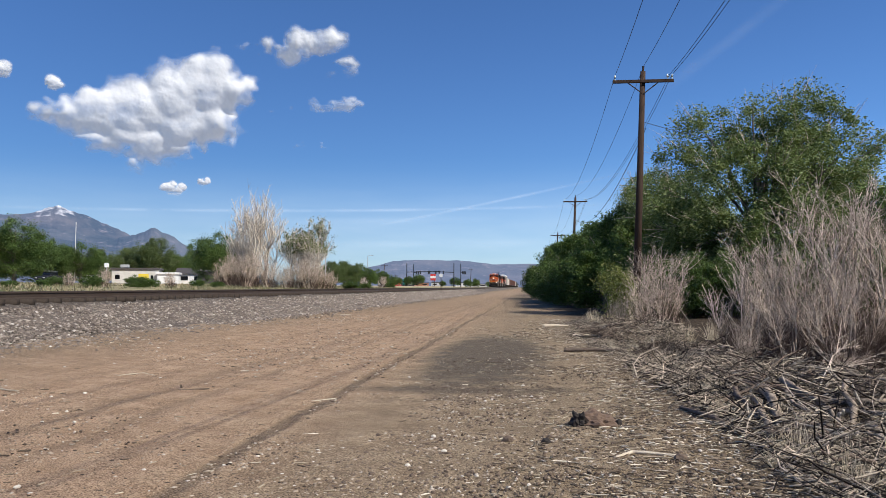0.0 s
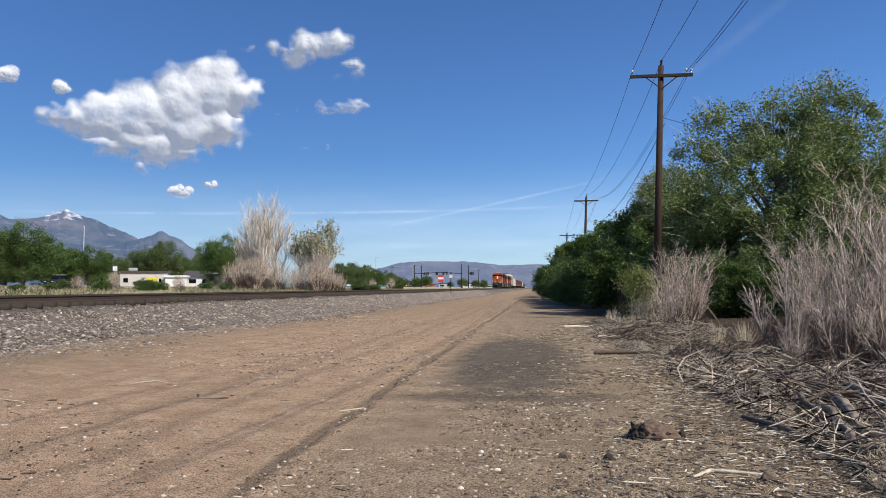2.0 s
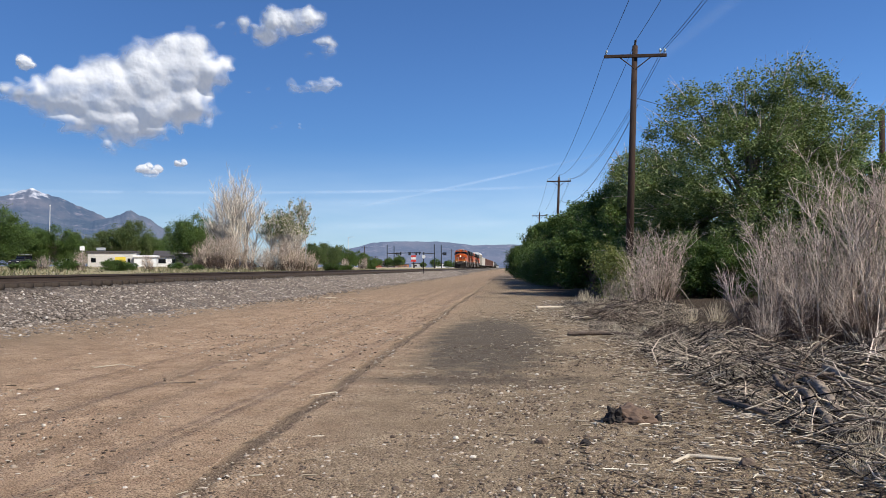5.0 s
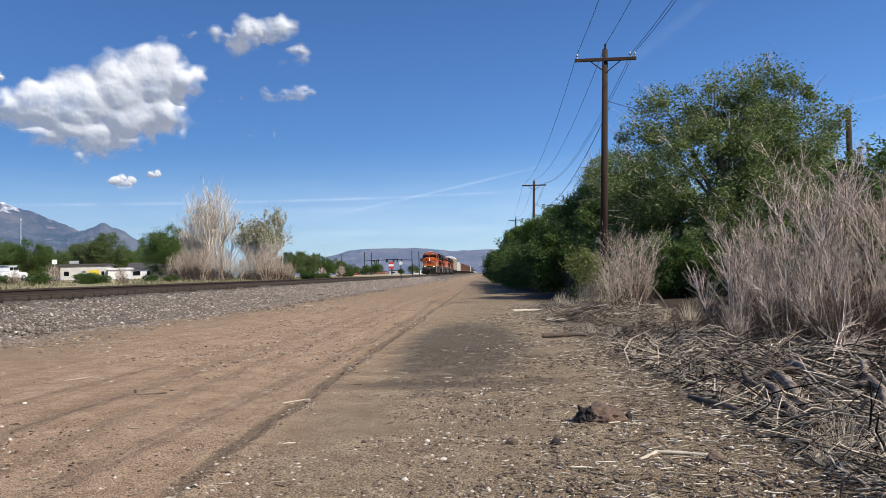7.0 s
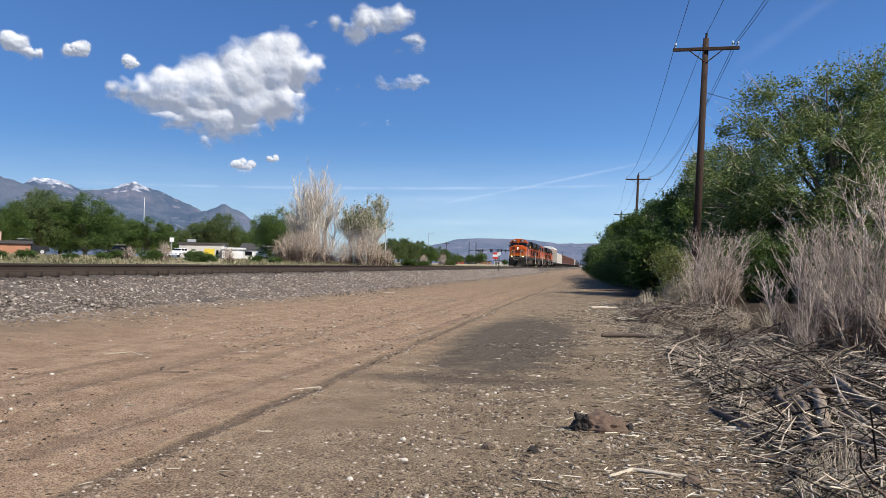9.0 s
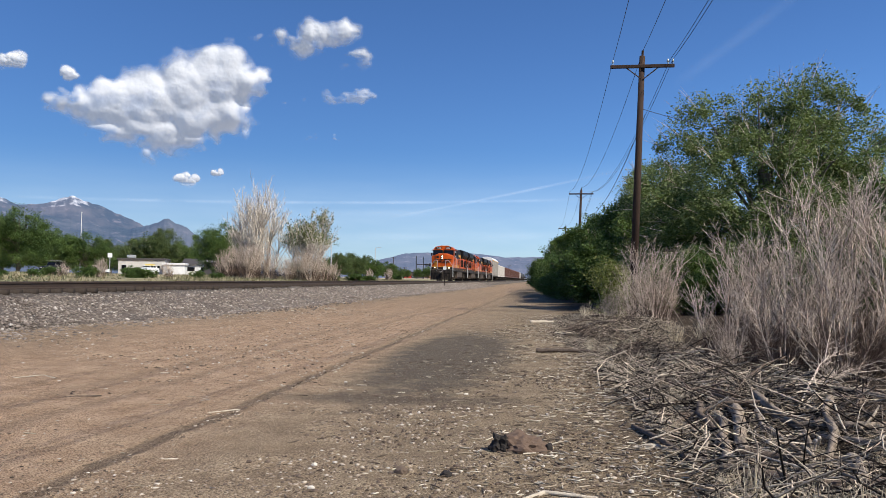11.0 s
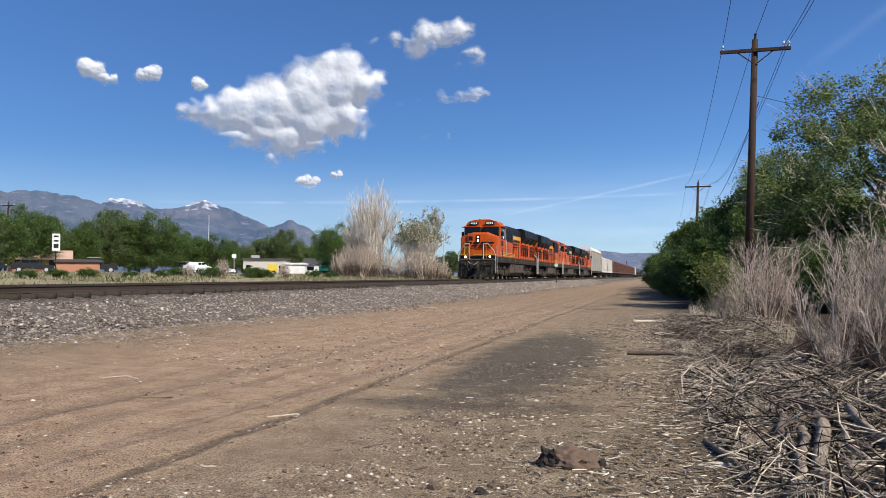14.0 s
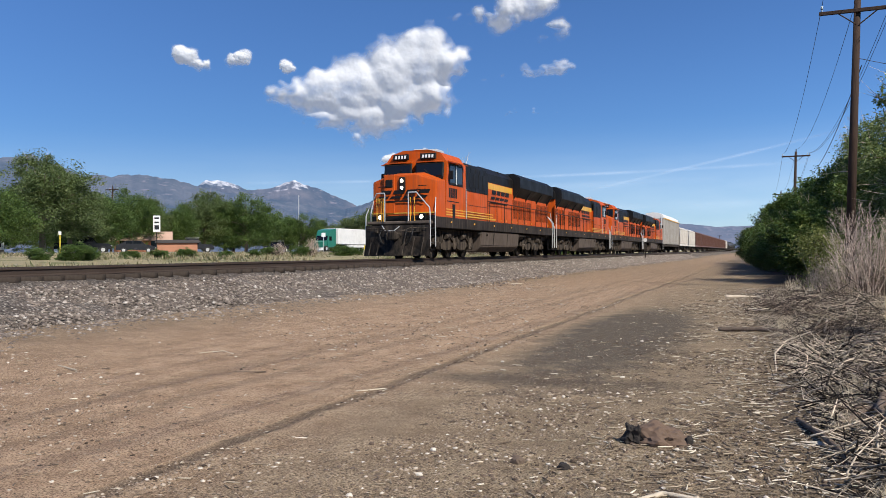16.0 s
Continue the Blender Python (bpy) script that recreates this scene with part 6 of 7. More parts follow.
flag = tagged(empty("flagpole", pose(-79, 129.5, float(ground_z(-79, 130)))), "tall slender white flagpole beside the road", "flagpole")
part("shaft", rod(bmesh.new(), (0, 0, -0.1), (0.1, 0, 10.4), 0.09, 10, 0.05), M_WHITE, flag)
part("finial", rod(bmesh.new(), (0.1, 0, 10.4), (0.1, 0, 10.6), 0.09, 10), M_WHITE, flag)


def road_sign(az, d, w, h, top, label, post=M_GRIME, bars=True):
    ob = tagged(empty("road_sign"), label, "sign")
    part("post", rod(bmesh.new(), (0, 0.05, -0.1), (0, 0.05, top), 0.05, 8), post, ob)
    part("plate", bx((0, 0, top - h / 2), (w, 0.03, h), 0.01), M_WHITE, ob)
    if bars:
        for k, (zz, hh) in enumerate(((0.16, 0.10), (0.42, 0.10), (0.72, 0.26))):
            part("bar", bx((0, -0.02, top - h * zz), (w * 0.62, 0.012, h * hh)), M_CARDARK, ob)
    return place(ob, az, d)


road_sign(-40.7, 77, 0.62, 1.5, 3.55, "white road sign with dark markings on a post")
road_sign(-50.2, 74, 0.95, 1.4, 1.75, "white notice board on two posts beside the road")
road_sign(-46.6, 72, 0.22, 0.3, 1.9, "slim yellow marker post beside the road", M_YELLOW, False)
road_sign(-29.7, 120, 0.6, 0.6, 2.9, "round pale road sign on a thin post", M_SILVER, False)
far_pole = copy_thing(first_pole, pose(*spot(-43.8, 112), 1.9) @ Matrix.Diagonal((0.85, 0.85, 0.82, 1)))
far_pole["label"] = "brown wooden utility pole among the roadside trees"
for az, d, h in ((-15.0, 140, 7.0), (-11.9, 190, 7.4), (-21.9, 170, 6.0)):
    lp = tagged(empty("street_lamp"), "slender grey street lamp pole", "street lamp", "street lamps")
    part("pole", rod(bmesh.new(), (0, 0, -0.1), (0, 0, h), 0.1, 8, 0.06), M_SILVER, lp)
    part("arm", rod(bmesh.new(), (0, 0, h), (1.0, 0, h + 0.15), 0.04, 6), M_SILVER, lp)
    part("lamp_head", bx((1.1, 0, h + 0.12), (0.5, 0.2, 0.1), 0.03), M_SILVER, lp)
    place(lp, az, d)

post = tagged(empty("track_marker", pose(-10.6, 92, 0.3)), "slim trackside marker post with a round disc", "sign")
part("post", rod(bmesh.new(), (0, 0, -0.1), (0, 0, 2.3), 0.05, 8), M_GRIME, post)
part("disc", rod(bmesh.new(), (0, -0.05, 2.4), (0, -0.08, 2.4), 0.22, 16), M_WHITE, post)


# the town far down the line
def gantry(az, d, h, span, label="dark steel traffic signal mast with an arm"):
    ob = tagged(empty("traffic_signal"), label, "traffic signal", "traffic signals in the town")
    part("mast", rod(bmesh.new(), (0, 0, -0.1), (0, 0, h), 0.22, 8, 0.16), M_CARDARK, ob)
    part("arm", rod(bmesh.new(), (0, 0, h * 0.62), (span, 0, h * 0.66), 0.14, 8), M_CARDARK, ob)
    for k in range(3):
        part("signal_head", bx((span * (0.4 + 0.28 * k), 0, h * 0.62), (0.5, 0.4, 1.3), 0.05), M_CARDARK, ob)
    return place(ob, az, d)


gantry(-9.0, 330, 9.5, 14)
gantry(-5.6, 330, 10.0, -11)
gantry(-8.5, 340, 9.5, 3)
gantry(-5.1, 335, 10.0, 2)
for az, d, h in ((-10.7, 300, 8.5), (-9.9, 320, 5), (-4.4, 380, 9.0), (-2.4, 420, 8), (-7.0, 400, 8)):
    copy_thing(first_pole, pose(*spot(az, d), 1.2) @ Matrix.Diagonal((1, 1, h / 10.4, 1)))["label"] = "distant dark wooden utility pole in the town"
for az, d, w, h, m, txt in ((-10.5, 420, 9, 6.5, M_WHITE, "distant white commercial building"), (-10.0, 430, 9, 4.0, M_GREEN, "distant low shop with green front"), (-9.5, 420, 7, 5.0, M_RED, "distant low shop with red front"), (-8.9, 400, 8, 6.0, M_ROOFDARK, "distant dark billboard-like building"), (-6.7, 420, 9, 4.0, M_STUCCO, "distant pale commercial building"), (-3.8, 520, 14, 3.5, M_STUCCO, "distant pale low building"), (-1.6, 600, 18, 4.0, M_STUCCO, "distant pale low building"), (-8.0, 450, 12, 3.5, M_TERRA, "distant brick commercial building"), (-5.0, 480, 9, 4.5, M_WHITE, "distant white commercial building")):
    place(house(w, 8, h * 0.62, m, M_ROOFDARK, 0, txt, ((-w * 0.25, h * 0.3, w * 0.3, h * 0.2), (w * 0.25, h * 0.3, w * 0.3, h * 0.2)), "shop_building"), az, d * 1.25)
for az, d, m in ((-7.1, 345, M_RED),):
    ob = tagged(empty("roadside_sign"), "tall coloured roadside sign in the town", "sign", "tall signs in the town")
    part("post", rod(bmesh.new(), (0, 0, -0.1), (0, 0, 3.5), 0.15, 8), M_GRIME, ob)
    for k, mm in enumerate((m, M_WHITE, m)):
        part("panel", bx((0, 0, 3.2 + k * 0.95), (2.3, 0.4, 0.9), 0.04), mm, ob)
    place(ob, az, d)


# road vehicles; each faces -y at its own origin
def wheel_at(ob, x, y, r, w=0.24):
    t = part("wheel", rod(bmesh.new(), (x - w / 2, y, r), (x + w / 2, y, r), r, 18), M_TYRE, ob)
    part("rim", rod(bmesh.new(), (x - w / 2 - 0.01, y, r), (x + w / 2 + 0.01, y, r), r * 0.58, 12), M_SILVER, t)


def car(paint, label, kind="hatch", L=4.4):
    """A passenger car, hatchback or pickup, from a side outline."""
    ob = tagged(empty("car" if kind != "pickup" else "pickup_truck"), label, "car" if kind != "pickup" else "pickup truck", "vehicles on the road")
    if kind == "pickup":
        low = [(0, 0.45), (0.05, 0.95), (0.25, 1.1), (1.6, 1.18), (L - 0.05, 1.18), (L, 0.5)]
        top = [(1.55, 1.15), (2.1, 1.85), (3.5, 1.87), (3.7, 1.15)]
    else:
        low = [(0, 0.35), (0.05, 0.7), (0.3, 0.86), (1.2, 0.98), (L - 0.1, 1.02), (L, 0.4)]
        top = [(1.1, 0.96), (1.9, 1.46), (3.2, 1.48), (L - 0.25, 1.0)]
    part("body", prism(bmesh.new(), low, "x", -0.9, 0.9), paint, ob)
    bm = prism(bmesh.new(), top, "x", -0.74, 0.74)
    part("cabin", bm, paint, ob)
    zc, hh = (top[0][1] + top[1][1]) / 2 + 0.05, (top[1][1] - top[0][1]) * 0.6
    for s in (-1, 1):
        for a, b in (((top[0][0] * 0.35 + top[1][0] * 0.65), (top[1][0] + top[2][0]) / 2 - 0.05), ((top[1][0] + top[2][0]) / 2 + 0.05, top[2][0] + 0.1)):
            part("side_window", bx((s * 0.745, (a + b) / 2, zc), (0.02, b - a, hh), 0.01), M_PANE, ob)
        part("headlight", bx((s * 0.65, 0.06, low[1][1] - 0.08), (0.36, 0.14, 0.14), 0.03), M_SILVER, ob)
        for y in (0.85, L - 0.85):
            wheel_at(ob, s * 0.82, y, 0.33 if kind != "pickup" else 0.4)
    part("windscreen", bx((0, (top[0][0] + top[1][0]) / 2 - 0.03, zc), (1.3, 0.03, hh * 1.25), 0.0, Euler((radians(-45), 0, 0)).to_matrix()), M_PANE, ob)
    if kind == "pickup":
        part("bed_well", bx((0, (3.75 + L - 0.15) / 2, 1.17), (1.5, L - 4.0, 0.06)), M_CARDARK, ob)
        part("rack", bx((0, 2.8, 1.98), (1.4, 1.8, 0.06), 0.02), M_SILVER, ob)
    return ob


def semi():
    """A green tractor with a long white box trailer."""
    ob = tagged(empty("semi_truck"), "green semi truck pulling a long white box trailer", "truck", "vehicles on the road")
    part("bonnet", prism(bmesh.new(), [(0, 0.7), (0.05, 1.6), (1.5, 1.85), (1.5, 0.7)], "x", -1.0, 1.0), M_GREEN, ob)
    part("cab", prism(bmesh.new(), [(1.45, 0.7), (1.45, 1.9), (1.8, 2.7), (2.2, 3.6), (4.2, 3.9), (4.2, 0.7)], "x", -1.2, 1.2), M_GREEN, ob)
    part("windscreen", bx((0, 1.58, 2.3), (2.1, 0.05, 0.8), 0, Euler((radians(-22), 0, 0)).to_matrix()), M_PANE, ob)
    for s in (-1, 1):
        part("side_window", bx((s * 1.21, 2.3, 2.2), (0.02, 0.8, 0.7)), M_PANE, ob)
        part("exhaust_stack", rod(bmesh.new(), (s * 1.05, 4.35, 1.0), (s * 1.05, 4.35, 4.0), 0.08, 8), M_SILVER, ob)
        for y in (0.95, 5.3, 6.6, 16.6, 17.9):
            wheel_at(ob, s * 1.05, y, 0.5, 0.4)
    part("chassis", bx((0, 5.2, 0.85), (1.0, 5.4, 0.3), 0.03), M_GRIME, ob)
    part("trailer", bx((0, 11.9, 2.6), (2.55, 14.0, 2.75), 0.05), M_WHITE, ob, "long white box trailer")
    part("trailer_skirt", bx((0, 11.5, 0.95), (2.3, 6.5, 0.5), 0.03), M_WHITE, ob)
    part("landing_gear", bx((0, 7.9, 0.6), (1.6, 0.2, 1.1), 0.02), M_GRIME, ob)
    return ob


TRAFFIC = [
    (semi(), -67.0, 144.3, 14.5, -18.9),
    (car(M_CARWHITE, "white pickup truck driving along the road", "pickup", 5.6), -61.0, 99.8, 7.0, 22.6),
    (car(M_CARWHITE, "white sedan driving along the road"), -67.0, 100.5, 9.8, -22.5),
    (car(M_CARWHITE, "white hatchback driving along the road"), -67.0, 96.2, 12.5, -21.5),
    (car(M_CARWHITE, "white saloon car driving along the road"), -61.0, 93.0, 13.7, 24.4),
]
suv = car(M_CARDARK, "dark parked car beside the flagpole", "pickup", 5.0)
place(suv, -33.6, 140, 0)
suv["group"] = "parked vehicles"
truck2 = car(M_CARDARK, "dark parked truck under roadside trees", "pickup", 6.0)
place(truck2, -37.2, 112, 130)
truck2["group"] = "parked vehicles"
truck3 = car(M_CARDARK, "black parked pickup under roadside trees", "pickup", 6.0)
place(truck3, -43.7, 100, 130)
truck3["group"] = "parked vehicles"
sedan2 = car(M_CARDARK, "black car parked beside the terracotta house")
place(sedan2, -40.9, 100, 130)
sedan2["group"] = "parked vehicles"
truck4 = car(M_CARWHITE, "white parked car beside the low building")
place(truck4, -29.9, 150, 80)
truck4["group"] = "parked vehicles"
# ---- litter, logs and stones on the lane's edge ----
def sticks_lying(n, xs, ys, length, r, rg, tilt=0.12, z=0.01, turn=None, bend=0.12):
    """Thin sticks lying about on the ground."""
    ang = rg.random(n) * 6.283 if turn is None else rg.normal(turn, 0.6, n)
    L = length * (0.35 + 1.1 * rg.random(n) ** 2)
    d = np.stack([np.cos(ang), np.sin(ang), np.abs(rg.normal(0, tilt, n))], -1)
    c = np.stack([xs, ys, ground_z(xs, ys) + z], -1)
    s = np.linspace(-0.5, 0.5, 4)[None, :, None]
    P = c[:, None] + d[:, None] * L[:, None, None] * (s + np.array([0, 0, 0.5]) * 0)
    P[..., 2] += (np.abs(d[:, 2]) * L * 0.5)[:, None]
    P += rg.normal(0, bend, (n, 1, 3)) * L[:, None, None] * np.array([1, 1, 0.12]) * (0.25 - s ** 2)
    R = (r * (0.4 + rg.random(n)))[:, None] * np.array([0.9, 1, 0.85, 0.55])[None]
    return tubes(P, R, 4)


def edge_x(y):
    """Where the litter of the lane's right edge begins."""
    return np.interp(y, [3, 6, 10, 15, 20, 26, 34, 60], [1.45, 1.6, 1.5, 1.25, 0.8, 1.0, 1.7, 1.8])


def heap(x, y):
    """How high the thrown-down cuttings are piled beside the lane."""
    x, y = np.asarray(x, float), np.asarray(y, float)
    rise = np.clip((x - edge_x(y) - 0.35) / 0.9, 0, 1)
    waves = np.array([noise.noise((a * 0.9, b * 0.7, 2.5)) for a, b in zip(x.ravel(), y.ravel())]).reshape(x.shape)
    return rise ** 1.5 * (0.12 + 0.26 * waves + 0.28 * np.exp(-((y - 19.6) / 2.2) ** 2)) * np.clip(1.5 - (x - edge_x(y)) / 3.5, 0.2, 1)


def build_litter():
    rg = np.random.default_rng(31)
    # straw and chips thinning out towards the lane
    n = 16000
    y = 2.6 + 30 * rg.random(n) ** 1.7
    x = edge_x(y) + 0.6 - np.abs(rg.normal(0, 0.95, n)) - 1.2 * rg.random(n) * (rg.random(n) < 0.25)
    lump_ = np.array([noise.noise((a * 1.3, b * 0.7, 4.0)) for a, b in zip(x, y)]) + 0.6 * rg.random(n) > 0.1
    x, y = x[lump_], y[lump_]
    n = len(x)
    tagged(arr("straw_litter", *sticks_lying(n, x, y, 0.10, 0.0046, rg, 0.05, 0.008, None, 0.3), M_CHIPS), "pale straw and wood chips strewn over the dirt", "litter", kind="stuff")
    n = 1500
    y = 2.6 + 26 * rg.random(n) ** 1.5
    x = -9 + 11 * rg.random(n)
    tagged(arr("lane_chips", *sticks_lying(n, x, y, 0.09, 0.0055, rg, 0.03, 0.006), M_CHIPS), "scattered wood chips on the dirt lane", "litter", kind="stuff")
    # matted twigs and stalks under the shrubs
    n = 20000
    y = 3.2 + 27 * rg.random(n) ** 1.35
    x = edge_x(y) + 0.15 + np.abs(rg.normal(0, 1.3, n))
    clump = np.array([noise.noise((a * 1.1, b * 0.9, 6.0)) for a, b in zip(x, y)]) + 0.7 * rg.random(n) > 0.16
    x, y = x[clump], y[clump]
    n = len(x)
    v, f = sticks_lying(n, x, y, 0.28, 0.0031, rg, 0.34, 0.02, None, 0.4)
    v[:, 2] += np.repeat(np.maximum(heap(x, y), 0) * rg.random(n) ** 0.6, len(v) // n)
    tagged(arr("twig_mat", v, f, M_TWIG), "matted grey dry twigs and stalks under the shrubs", "twigs", kind="stuff")
    n = 1300
    y = 3.6 + 9 * rg.random(n)
    x = edge_x(y) + 0.1 + np.abs(rg.normal(0, 0.9, n))
    v, f = sticks_lying(n, x, y, 0.5, 0.0062, rg, 0.3, 0.04, None, 0.8)
    v[:, 2] += np.repeat(np.maximum(heap(x, y), 0) * (0.4 + 0.7 * rg.random(n)), len(v) // n)
    tagged(arr("branch_litter", v, f, M_TWIG), "tangled weathered branches along the lane", "branches", kind="stuff")
    # pebbles and crumbs of earth
    n = 44000
    y = 2.4 + 30 * rg.random(n) ** 1.7
    x = np.where(rg.random(n) < 0.62, -2.5 + 4.6 * rg.random(n), -9.5 + 8.5 * rg.random(n))
    s = (0.0045 + 0.012 * rg.random(n) ** 3) * np.where((np.abs(x + 0.9) < 1.5) & (y > 9) & (y < 34), 0.38, 1)
    scatter("gravel", x, y, ground_z(x, y), s * (1 + y / 40), M_PEBBLE, "small pale pebbles pressed into the dirt", "gravel", 0.6)
    n = 6000
    y = 2.6 + 14 * rg.random(n) ** 1.5
    x = -1.5 + 4.2 * rg.random(n)
    scatter("dirt_clods", x, y, ground_z(x, y), 0.006 + 0.016 * rg.random(n) ** 3, M_CLOD, "brown crumbs of earth on the lane", "dirt", 0.7)


def pebble_build(N):
    r = N.node("ShaderNodeNewGeometry").outputs["Random Per Island"]
    c = N.ramp(r, [(0.0, (0.04, 0.028, 0.02)), (0.35, (0.16, 0.115, 0.082)), (0.65, (0.36, 0.29, 0.22)), (0.88, (0.46, 0.39, 0.31)), (1.0, (0.60, 0.55, 0.48))])
    return N.surface(c, 0.9, 0, N.bump(N.noise(N.coord(), 50, 3), 0.3, 0.005), 0.2)


M_PEBBLE = material("lane_pebbles", pebble_build)
M_CLOD = worn("earth_clod", (0.12, 0.083, 0.058), 0.95, amount=0.3, scale=6, grain=40, bump=0.5)
M_DARKLUMP = worn("dark_shade_lump", (0.018, 0.014, 0.012), 0.9, amount=0.15, scale=8, grain=50, bump=0.6)
M_REDCLAY = worn("red_clay", (0.125, 0.078, 0.052), 0.95, amount=0.35, scale=6, grain=40, bump=0.6)
M_PALEWOOD = bark("pale_wood", (0.28, 0.22, 0.16), (0.58, 0.50, 0.39), 6)
# dark bluish tone: shade on the boulder put into its colour
M_SHADEDSTONE = worn("shaded_blue_stone", (0.03, 0.035, 0.046), 0.9, amount=0.2, scale=5)


build_litter()


def lump(name, size, mat, label, category, seed, sub=3, rough=0.25):
    """A rough stone, clod or mound."""
    bm = bmesh.new()
    bmesh.ops.create_icosphere(bm, subdivisions=sub, radius=1.0)
    for v in bm.verts:
        k = 1 + rough * noise.fractal(v.co * 1.6 + Vector((seed, 0, 0)), 0.8, 2.1, 5)
        v.co = Vector((v.co.x * size[0], v.co.y * size[1], v.co.z * size[2])) * k
    return tagged(part(name, bm, mat, None, "", False), label, category)


def log(pts, r, mat, label, seed, name="log", taper=0.75, knots=0):
    """A crooked log or branch through a few points, with knotty thickness and broken ends."""
    rg = np.random.default_rng(seed)
    P = np.array(pts, float)
    k = 34
    t = np.linspace(0, len(P) - 1, k)
    Q = np.stack([np.interp(t, range(len(P)), P[:, i]) for i in range(3)], -1)
    wave = np.cumsum(rg.normal(0, r * 0.05, (k, 3)), axis=0)
    Q += wave - wave.mean(0)
    R = r * np.linspace(1, taper, k) * (1 + 0.5 * np.convolve(rg.normal(0, 0.3, k + 8), np.ones(9) / 9 * 1.6, "valid"))
    v, f = tubes(Q[None], R[None], 10)
    v += rg.normal(0, r * 0.045, v.shape)
    n = len(v)
    v = np.concatenate([v, Q[:1], Q[-1:]])
    tri = np.array([[(j + 1) % 10, j, n] for j in range(10)] + [[n - 10 + j, n - 10 + (j + 1) % 10, n + 1] for j in range(10)])
    ob = new(name, mesh_of(name, v, [f, tri], [mat], True))
    return tagged(ob, label, "log" if r > 0.04 else "branch", "fallen logs and branches")


log([(2.50, 8.5, 0.19), (2.46, 7.9, 0.21), (2.33, 7.3, 0.18), (2.24, 6.9, 0.14), (2.20, 6.3, 0.06)], 0.06, M_LOG, "pale weathered log lying in dry grass", 1)
log([(2.30, 8.1, 0.15), (2.27, 7.6, 0.16), (2.15, 7.1, 0.12), (2.11, 6.7, 0.09), (1.99, 6.2, 0.05)], 0.046, M_LOG, "pale weathered log lying in dry grass", 2)
log([(2.75, 7.38, 0.2), (3.2, 7.1, 0.25), (3.7, 7.08, 0.24), (4.3, 6.85, 0.3)], 0.036, M_LOG, "brown weathered branch lying across others", 3)
log([(3.3, 8.0, 0.33), (3.08, 7.5, 0.29), (2.95, 6.9, 0.22), (2.62, 6.1, 0.08)], 0.033, M_LOG, "pale barkless log in the brushwood", 4)
log([(2.4, 9.1, 0.22), (2.6, 8.0, 0.26), (2.86, 6.9, 0.16)], 0.02, M_DARKLOG, "dark crooked branch in the brushwood", 5)
log([(1.52, 7.9, 0.05), (1.66, 7.2, 0.07), (1.82, 6.3, 0.05)], 0.026, M_DARKLOG, "dark fallen branch beside the lane", 6)
log([(0.55, 15.5, 0.05), (1.2, 15.42, 0.09), (1.8, 15.2, 0.08), (3.1, 14.9, 0.12)], 0.042, M_DARKLOG, "long dark log at the edge of the lane", 7)
log([(1.0, 20.3, 0.07), (1.95, 20.35, 0.1)], 0.05, M_PALEWOOD, "short pale barkless log", 8)
log([(1.5, 20.6, 0.05), (1.9, 20.0, 0.35), (2.3, 19.6, 0.42), (2.9, 19.2, 0.2)], 0.06, M_DARKLOG, "crooked dark branch in the brush pile", 9)
log([(0.3, 25.8, 0.05), (1.3, 26.1, 0.08)], 0.05, M_PALEWOOD, "short pale barkless log", 10)
log([(1.9, 6.0, 0.10), (2.5, 5.6, 0.12), (3.1, 5.5, 0.2)], 0.045, M_DARKLOG, "dark broken branch in dry grass", 11)
log([(2.9, 6.4, 0.12), (2.75, 5.7, 0.1), (2.7, 5.0, 0.05)], 0.05, M_LOG, "weathered broken log in dry grass", 12)
log([(3.0, 9.6, 0.12), (3.5, 9.0, 0.34), (4.0, 8.5, 0.3), (4.8, 8.3, 0.42)], 0.024, M_LOG, "weathered branch lying over the brushwood", 13)
log([(0.55, 5.32, 0.02), (0.7, 5.5, 0.03), (1.04, 5.42, 0.03)], 0.015, M_PALEWOOD, "thin pale stick on the dirt", 14, "stick")
log([(-2.66, 8.05, 0.015), (-2.45, 8.3, 0.02)], 0.009, M_PALEWOOD, "thin pale stick on the dirt", 15, "stick")
log([(-4.5, 8.5, 0.06), (-4.15, 8.62, 0.07)], 0.012, M_DARKLOG, "thin dark stick on the dirt", 16, "stick")
log([(-5.9, 9.6, 0.1), (-5.6, 9.75, 0.13), (-5.4, 9.7, 0.1)], 0.007, M_PALEWOOD, "thin pale stick on the dirt", 17, "stick")
log([(-6.6, 7.9, 0.13), (-6.1, 7.7, 0.13)], 0.009, M_PALEWOOD, "pale stick on the dirt", 18, "stick")
log([(-7.9, 31, 0.2), (-7.5, 31.2, 0.2)], 0.018, M_PALEWOOD, "pale stick on the dirt", 19, "stick")
log([(-9.4, 41, 0.42), (-9.0, 40.6, 0.42), (-8.6, 40.8, 0.34)], 0.022, M_DARKLOG, "dead dark branch at the foot of the ballast", 20, "stick")

rgb = np.random.default_rng(91)
